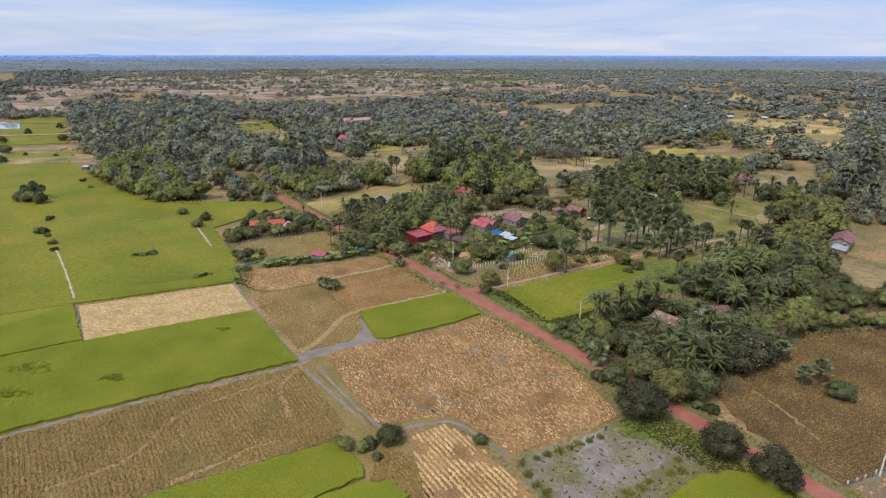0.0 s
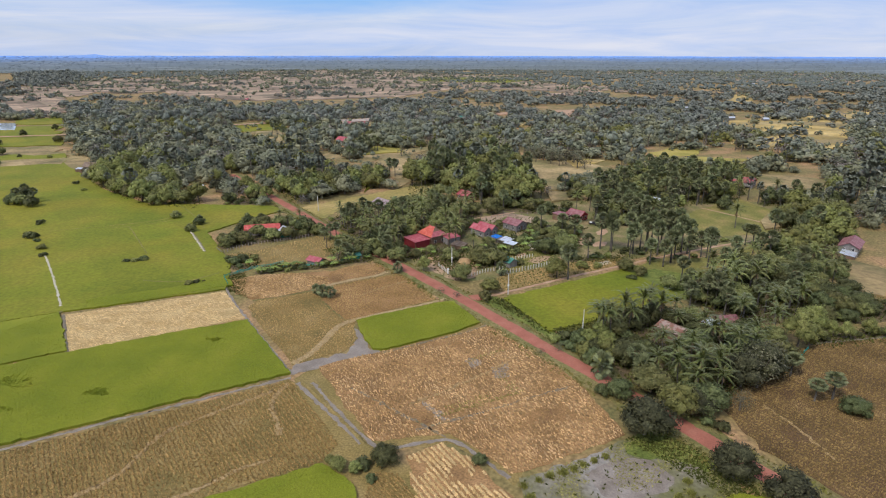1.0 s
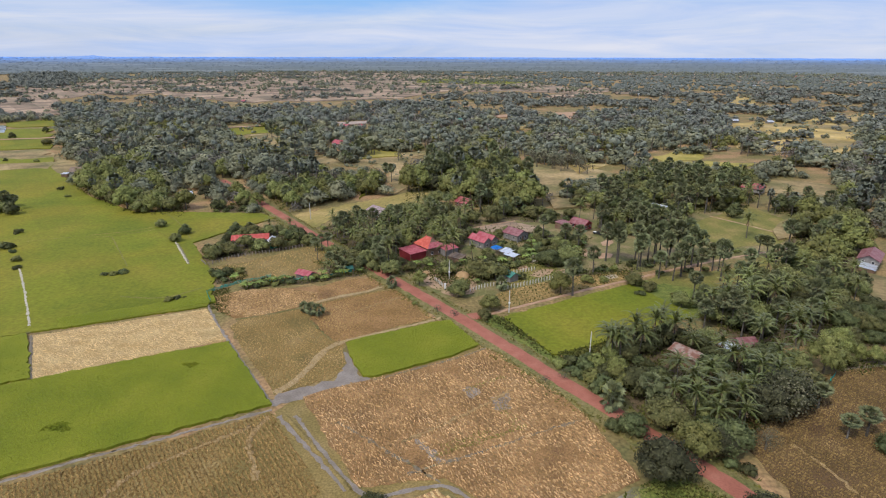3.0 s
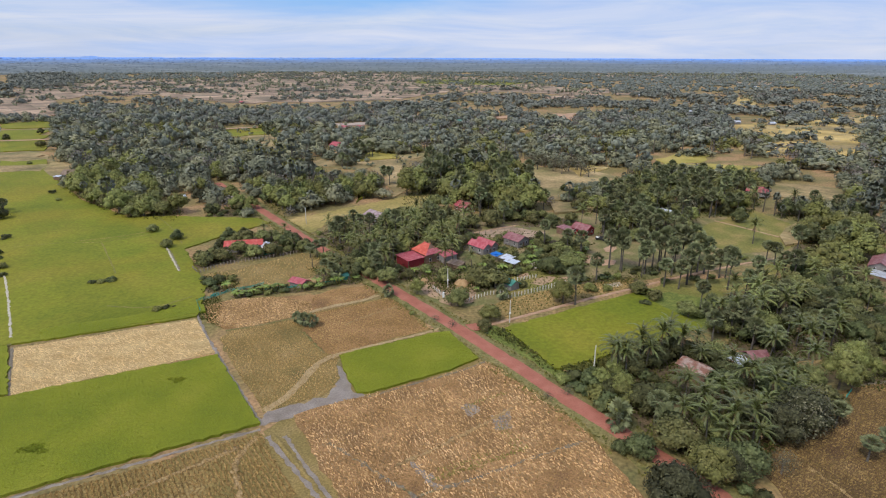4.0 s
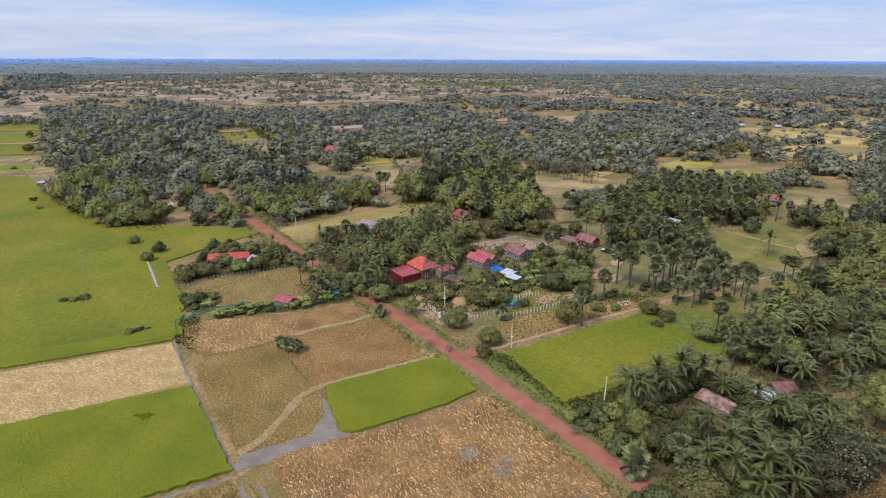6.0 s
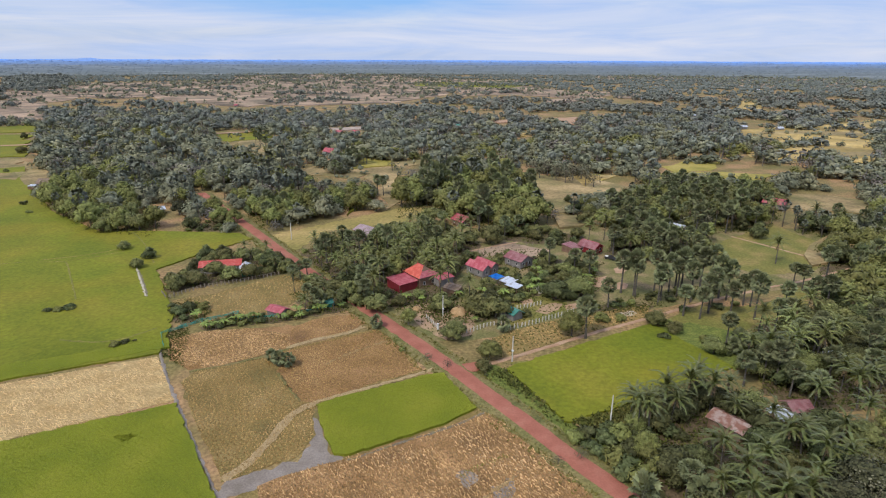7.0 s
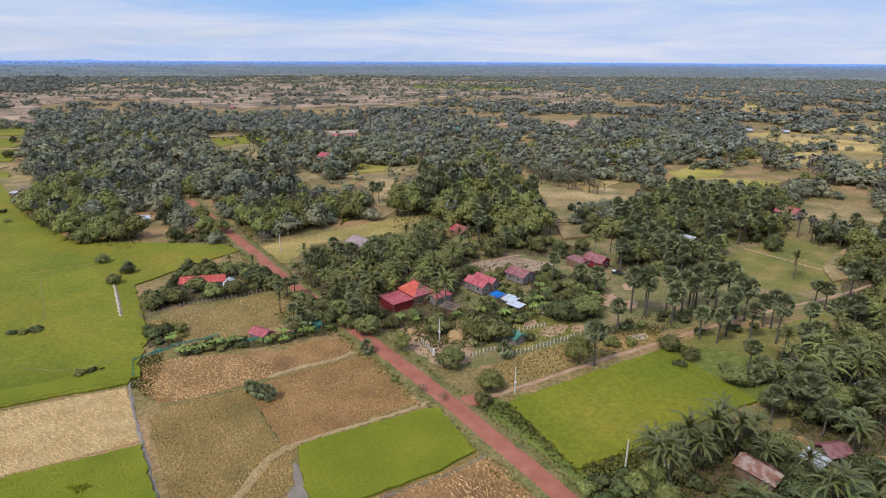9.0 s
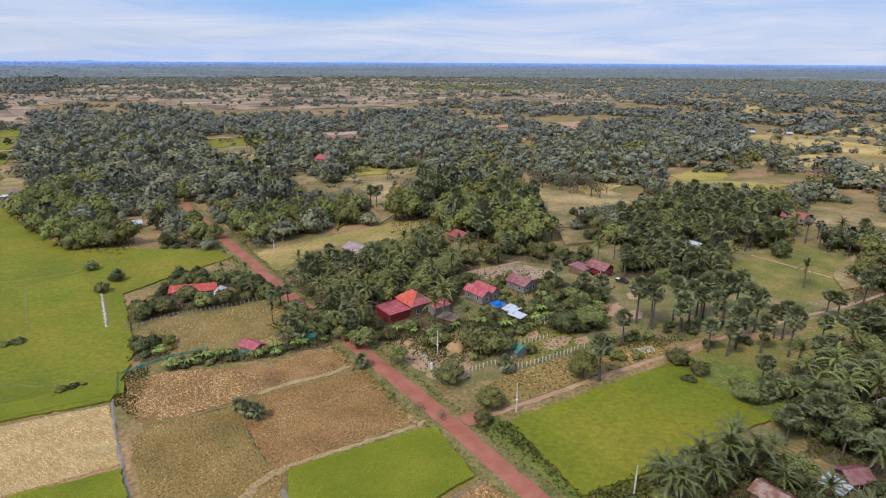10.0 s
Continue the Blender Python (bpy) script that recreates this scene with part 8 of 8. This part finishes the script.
for poly, step, mix, scale in GROVES:
    names, weights = list(mix), np.array(list(mix.values()), float)
    for x, y in scatter(poly, step, r_g, 0.42):
        kind = names[int(r_g.choice(len(names), p=weights / weights.sum()))]
        tall = kind not in ("bush", "banana")
        base = {"coco": 9.0, "mango": 8.4, "bamboo": 10.5, "sugar": 10.5, "bush": 2.8, "banana": 3.0, "young_sugar": 3.0}[kind]
        h = base * (scale if tall else 0.6 + 0.4 * scale) * r_g.uniform(0.78, 1.18)
        if not open_to([(x, y)], tall and h > 4.6, step * 0.5, h)[0]:
            continue
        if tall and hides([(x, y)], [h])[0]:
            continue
        level = kind if kind in ("sugar", "young_sugar", "banana") else kind + ("_near" if y < (205 if kind == "coco" else 235) else "_mid")
        put(level, x, y, h, r_g)

# leaf litter and soil under the groves, with the trees' shade put into the colour
for poly, step, mix, scale in GROVES:
    if np.mean([y for _, y in poly]) < 330 and scale > 0.59:
        structure("grove_floor", sheet("grove_floor", poly, 0.035 + 0.0005 * len(PLACED) / 100 + 0.002 * GROVES.index((poly, step, mix, scale)), M["litter"], 0.6, 1.5), "soil and leaf litter, darkened in colour for the trees' shade", "ground")

# models that were never planted are taken away
for kind, models in KIT.items():
    for i, (thing, tall) in enumerate(models):
        if (kind, i) not in USED:
            for ob in (*thing.children_recursive, thing):
                bpy.data.objects.remove(ob)

# ---------------------------------------------------------------- woods beyond the village
r_w = np.random.default_rng(91)


def templates(kind, level):
    """Five models of a tree: crown verts, faces, normals, stem verts, faces."""
    out = []
    for k in range(5):
        r = np.random.default_rng(1000 + k + 17 * level + len(kind) * 31)
        if kind == "fan":
            if level == 0:
                c = fan_crown(r, 30, 5, 1.0, 1.5, 0.0)
            else:
                d = unit(r.normal(size=(44, 3)) + (0, 0, 0.2))
                c = join([cards(d * 2.0, d + r.normal(size=d.shape) * 0.3, 1.0, r), lumps(np.zeros((1, 3)), [1.6], r)])
            c = (*c, unit(unit(c[0]) + (0, 0, 0.15)))
            t = tube([(0, 0, -10.0), (0, 0, 0)], [0.3, 0.2], 4)
            out.append((c[0] + (0, 0, 10.0), c[1], c[2], t[0] + (0, 0, 10.0), t[1]))
        else:
            n, size = ((600, 0.68), (150, 1.1), (36, 1.9))[level]
            bare = kind == "grey"
            c, lobes = leafy_crown(r, 9.4, 8.6, 0.2, (11, 7, 4)[level], n if not bare else n // 2, size, 0.62 if not bare else 0.25, 0.66, fat=1.15)
            t = tube([(0, 0, -0.2), (0, 0, 5.0)], [0.3, 0.15], 4)
            out.append((*c, t[0], t[1]))
    return out


def merged(points, kind, level, heights, widths):
    """Crowns and stems of a whole wood as arrays."""
    crown, stem, shade = [], [], []
    kits = templates(kind, level)
    pick = r_w.integers(len(kits), size=len(points))
    for k, (cv, cf, cn, tv, tf) in enumerate(kits):
        at = np.nonzero(pick == k)[0]
        if not len(at):
            continue
        a = r_w.uniform(0, 6.283, len(at))
        c, s = np.cos(a), np.sin(a)
        for v, f, bag in ((cv, cf, crown), (tv, tf, stem)):
            w = np.empty((len(at), len(v), 3))
            w[..., 0] = (v[:, 0] * c[:, None] - v[:, 1] * s[:, None]) * widths[at][:, None] + points[at, 0][:, None]
            w[..., 1] = (v[:, 0] * s[:, None] + v[:, 1] * c[:, None]) * widths[at][:, None] + points[at, 1][:, None]
            w[..., 2] = v[:, 2] * heights[at][:, None]
            if kind == "fan":      # crowns keep their shape, stems stretch
                w[..., 2] = (v[:, 2] - 10.0) * (widths[at][:, None] if bag is crown else heights[at][:, None]) + 10.0 * heights[at][:, None]
            bag.append((w.reshape(-1, 3), (f[None] + (np.arange(len(at)) * len(v))[:, None, None]).reshape(-1, 3)))
        n = np.stack([cn[:, 0] * c[:, None] - cn[:, 1] * s[:, None], cn[:, 0] * s[:, None] + cn[:, 1] * c[:, None], np.broadcast_to(cn[:, 2], (len(at), len(cn)))], -1)
        shade.append(n.reshape(-1, 3))
    return (*join(crown), np.concatenate(shade)), join(stem)


WEST_OPEN = [(-445.8, 366.5), (-295.6, 393.9), (-361.7, 452.5), (-543.2, 671.5), (-793.0, 665.6)]
FAR_CLEAR = OPEN_GROUND + [poly for _, poly in FIELDS_FAR if np.mean([x for x, _ in poly]) < -300] + [WEST_OPEN, [(-86.7, 426.6), (-74.1, 436.6), (-57.9, 362.1), (-72.5, 360.1)], [(-203.0, 340.5), (-194.0, 356.4), (-166.4, 330.9), (-150.0, 303.7), (-167.1, 299.1)]]


def wood(y0, y1, step, gap_level):
    """Places for trees between two distances, with glades."""
    poly = [(-0.62 * y0 - 260, y0), (0.72 * y0 + 20, y0), (0.72 * y1 + 20, y1), (-0.98 * y1 - 60, y1)]
    p = scatter(poly, step, r_w, 0.48)
    keep = np.ones(len(p), bool)
    for q in FAR_CLEAR:
        keep &= ~inside(p, q)
    for q in CLEAR:
        keep &= ~inside(p, q) & ~inside(p + (0, 4), q)
    keep &= ~inside(p, PLAIN_FAR) | (r_w.uniform(size=len(p)) < 0.3)
    keep &= off_line(p, ROAD) > 8
    for x, y, rad in HOUSES:
        keep &= np.hypot(p[:, 0] - x, p[:, 1] - y) > rad + 2
        keep &= ~((np.abs(p[:, 0] - x) < rad + 2) & (y - p[:, 1] > 0) & (y - p[:, 1] < rad + 22))
    g = np.array([noise.noise((x * 0.011, y * 0.008, 4.0)) + 0.5 * noise.noise((x * 0.035, y * 0.025, 9.0)) for x, y in p])
    left = (p[:, 0] < -20) & (p[:, 1] < 760)
    keep &= g > np.where(left, -0.75, gap_level)
    return p[keep]


def plant_wood(p, level, mix, tall, tag):
    # trees of a kind keep together
    share = np.array([m[1] for m in mix], float)[None] * np.exp(2.6 * np.array([[noise.noise((x * 0.022, y * 0.022, 21.0 + 9 * k)) for k in range(len(mix))] for x, y in p]))
    pick = np.cumsum(share / share.sum(1, keepdims=True), 1)
    kinds = (r_w.uniform(size=(len(p), 1)) > pick).sum(1)
    for i, (kind, _, material, name, label) in enumerate(mix):
        q = p[kinds == i]
        if not len(q):
            continue
        h = r_w.triangular(0.42, 0.75, 1.8, len(q)) * tall
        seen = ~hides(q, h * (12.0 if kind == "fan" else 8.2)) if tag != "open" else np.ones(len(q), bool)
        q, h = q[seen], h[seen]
        if not len(q):
            continue
        crown, stem = merged(q, kind, level, h, h * r_w.uniform(0.95, 1.5, len(q)))
        ob = stuff(name, crown, M[material], label, "woods")
        st = part("stems", np_mesh("stems", *stem, M["bark"]), None, ob)
        st["kind"] = "stuff"


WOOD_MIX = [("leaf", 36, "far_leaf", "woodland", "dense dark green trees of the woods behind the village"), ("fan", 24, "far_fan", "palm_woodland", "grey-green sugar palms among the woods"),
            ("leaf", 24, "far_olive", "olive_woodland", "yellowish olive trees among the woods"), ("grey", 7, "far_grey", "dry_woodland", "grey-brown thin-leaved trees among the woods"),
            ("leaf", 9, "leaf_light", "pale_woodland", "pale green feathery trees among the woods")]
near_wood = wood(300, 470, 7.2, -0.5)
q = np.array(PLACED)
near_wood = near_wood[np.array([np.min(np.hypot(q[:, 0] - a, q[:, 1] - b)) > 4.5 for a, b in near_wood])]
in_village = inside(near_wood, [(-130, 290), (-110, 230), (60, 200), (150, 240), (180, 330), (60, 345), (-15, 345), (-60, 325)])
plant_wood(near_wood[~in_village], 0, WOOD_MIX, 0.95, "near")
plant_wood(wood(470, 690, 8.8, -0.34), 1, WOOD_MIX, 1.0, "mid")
FAR_MIX = [("leaf", 60, "dusty_leaf", "distant_woodland", "grey-green woods across the plain, paled in colour for haze"), ("fan", 12, "far_fan", "distant_palm_woodland", "sugar palms in the distant woods"), WOOD_MIX[3]]
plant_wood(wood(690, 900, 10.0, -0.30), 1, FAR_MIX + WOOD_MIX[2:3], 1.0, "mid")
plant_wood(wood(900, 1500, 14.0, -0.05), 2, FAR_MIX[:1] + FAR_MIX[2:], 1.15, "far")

s = np.concatenate([scatter(poly, 8.0, r_w, 0.5) for m, poly in FIELDS_FAR if m != "rice_far" and 320 < np.mean([y for _, y in poly]) < 700 and poly is not GLADE])
g = np.array([noise.noise((x * 0.03, y * 0.03, 50.0)) for x, y in s])
s = s[((g > 0.22) | (r_w.uniform(size=len(s)) < 0.05)) & ~inside(s, WEST_OPEN)]
plant_wood(s[off_line(s, ROAD) > 9], 1, WOOD_MIX, 0.8, "clump")
s = np.concatenate([scatter(poly, 15.0, r_w, 0.5) for m, poly in FIELDS_FAR if m != "rice_far" and np.mean([y for _, y in poly]) > 700])
g = np.array([noise.noise((x * 0.006, y * 0.009, 60.0)) + 0.5 * noise.noise((x * 0.03, y * 0.03, 60.0)) for x, y in s])
plant_wood(s[(g > 0.36) | (r_w.uniform(size=len(s)) < 0.015)], 2, FAR_MIX[:1] + FAR_MIX[2:], 0.9, "open")
# the farthest trees: rough masses a few metres across
# hedgerows between the far golden fields
rows = [[(214.7, 607.1), (299.1, 669.6), (345.0, 648.4), (471.2, 731.4)], [(212.3, 542.8), (255.2, 523.8), (334.6, 564.5), (368.0, 549.8)], [(384.4, 777.6), (550.6, 838.0)], [(139.5, 540.1), (207.0, 568.8)], [(-597.4, 677.4), (-576.3, 707.2)]]
h = np.concatenate([walked(q, 7.0) for q in rows])
h = h + r_w.normal(size=h.shape) * (3.0, 4.0)
h = h[r_w.uniform(size=len(h)) < 0.7]
plant_wood(h, 2, WOOD_MIX[:1] + WOOD_MIX[3:4], 0.75, "open")
plant_wood(scatter([(-1916.9, 2114.2), (-2003.5, 2376.9), (-1893.2, 2406.7), (-1394.7, 1816.6), (-1172.9, 1504.5), (-1186.8, 1391.6), (-1279.2, 1425.9)], 17.0, r_w, 0.5), 2, FAR_MIX[:1], 1.3, "far")
p = wood(1500, 3150, 30.0, -0.22)
a = np.concatenate([np.repeat(p, 3, 0) + r_w.normal(size=(3 * len(p), 2)) * (9, 5), r_w.uniform(1.5, 4.5, (3 * len(p), 1))], 1)
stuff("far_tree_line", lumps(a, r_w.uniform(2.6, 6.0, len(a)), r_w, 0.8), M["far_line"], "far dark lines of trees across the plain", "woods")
# scattered trees and thorn bushes on the dry fields
spots = []
for material, poly in FIELDS_FAR:
    depth = np.mean([y for _, y in poly])
    step = 12.0 if depth < 650 else 20.0 if depth < 1000 else 19.0
    step = 13.0 if material == "gold_field" and depth < 900 else step
    s = scatter(poly, step, r_w, 0.5)
    g = np.array([noise.noise((x * 0.012, y * 0.02, 33.0)) + 0.6 * noise.noise((x * 0.05, y * 0.05, 3.0)) for x, y in s]) if len(s) else np.zeros(0)
    spots.append(s[r_w.uniform(size=len(s)) < np.clip(0.3 + 2.6 * g, 0.02, 1.0) * (0.3 if depth < 420 else 0.85)])
p = np.concatenate(spots)
p = p[(off_line(p, ROAD) > 10) & ~inside(p, WEST_OPEN)]
big = np.repeat(r_w.uniform(0.4, 1.45, len(p)) ** 2 * np.clip(p[:, 1] / 1100, 0.8, 1.3), 3)[:, None]
c = np.concatenate([np.repeat(p, 3, 0) + r_w.normal(size=(3 * len(p), 2)) * 1.5 * big * (1.6, 1.0), (np.abs(r_w.normal(size=(3 * len(p), 1))) * 1.3 + 0.8) * big], 1)
d = unit(r_w.normal(size=(len(c) * 4, 3)) + (0, 0, 0.4))
k = np.repeat(big, 4, 0)
stuff("field_scrub", join([lumps(c, r_w.uniform(0.9, 1.9, len(c)) * big[:, 0], r_w, 0.8), cards(np.repeat(c, 4, 0) + d * 1.7 * k, d, 1.3 * k[:, 0], r_w)]), M["far_leaf"], "scattered dark thorn bushes on dry fields", "bushes")

# ---------------------------------------------------------------- undergrowth and weeds
low = []
for poly, step, mix, scale in GROVES:
    s = scatter(poly, 1.25 if np.mean([y for _, y in poly]) < 245 else 1.9, r_w, 0.5)
    ok = np.ones(len(s), bool)
    for x, y, rad in HOUSES:
        ok &= np.hypot(s[:, 0] - x, s[:, 1] - y) > rad - 0.6
    for i, line in enumerate(LINES):
        ok &= off_line(s, line) > (4.6 if i == 0 else 1.6)
    low.append(s[ok & (r_w.uniform(size=len(s)) < 0.8)])
s = scatter([(14.9, 176.4), (22.9, 176.3), (32.8, 189.4), (42.3, 200.2), (42.8, 190.6), (33.1, 171.2), (24.9, 166.3), (19.4, 170.5)], 0.8, r_w, 0.5)
low.append(s[~inside(s, GREEN_E)])
s = np.concatenate(low)
d = unit(r_w.normal(size=(len(s) * 5, 3)) + (0, 0, 0.9))
at = np.concatenate([np.repeat(s, 5, 0) + r_w.normal(size=(len(s) * 5, 2)) * 0.7, np.abs(r_w.normal(size=(len(s) * 5, 1))) * 0.55 + 0.15], 1)
stuff("undergrowth", cards(at, d, 0.5, r_w), M["weed"], "low green undergrowth beneath the trees", "undergrowth")
# rough grass on the road's banks and along the field edges
side = eased(ROAD, 0.45)
dd = unit(np.gradient(side, axis=0))
nn = np.stack([dd[:, 1], -dd[:, 0]], 1)
banks = []
for o, chance in ((-5.2, 0.35), (-4.4, 0.45), (-3.6, 0.35), (3.6, 0.35), (4.4, 0.4), (5.2, 0.4), (6.2, 0.3), (7.2, 0.2)):
    b = side + nn * o + r_w.normal(size=side.shape) * 0.35
    banks.append(b[(r_w.uniform(size=len(b)) < chance) & (b[:, 1] > 85) & (b[:, 1] < 320)])
b = np.concatenate(banks)
b = b[off_line(b, SIDE_TRACK) > 1.8]
stuff("verge_grass", tufts(b, 0.5, 0.5, 0.45, r_w, 3, 0.1), M["lawn"], "rough grass and weeds on the road banks", "grass")
# creeper on the bank between the road and the ripening rice
vine = [(-1.5, 193), (1.5, 189.5), (9, 181), (18, 171), (24, 167)]
q = eased(vine, 0.35)
q = np.repeat(q, 9, 0) + r_w.normal(size=(len(q) * 9, 2)) * (1.6, 1.6)
q = q[~inside(q, GREEN_E)]
d = unit(r_w.normal(size=(len(q), 3)) + (0, 0, 1.0))
stuff("creeper", cards(np.concatenate([q, np.abs(r_w.normal(size=(len(q), 1))) * 0.5 + 0.2], 1), d, 0.6, r_w), M["weed"], "thick green creeper on the bank beside the rice", "creeper")
# yellow-green weeds in drifts over the drying marsh
s = scatter(MARSH, 0.5, r_w, 0.5)
g = np.array([noise.noise((x * 0.16, y * 0.16, 70.0)) for x, y in s])
stuff("marsh_weed", tufts(s[r_w.uniform(size=len(s)) < np.clip(0.35 + 2.6 * g, 0, 1)], 0.14, 0.55, 0.9, r_w, 3, 0.06), M["marsh_weed"], "yellow-green weeds spread over the drying marsh", "weeds")
# grass on open ground near the road and round the marsh
open_grass = []
for poly, step in (([(29, 121), (43, 128), (54, 113), (60, 98), (46, 84), (38, 84), (50, 101)], 0.6), ([(-104, 203), (-97, 190), (-86, 184), (-90, 190), (-98, 208)], 0.7),
                   (YARD_A, 1.6), (GARDEN, 1.5), (FIELD_F, 1.6), (MARSH, 2.6)):
    s = scatter(poly, step, r_w, 0.5)
    open_grass.append(s[off_line(s, ROAD) > 3.0])
g = np.concatenate(open_grass)
stuff("rough_grass", tufts(g, 0.40, 0.55, 0.5, r_w, 3, 0.06), M["weed"], "tufts of rough green grass on open ground", "grass")
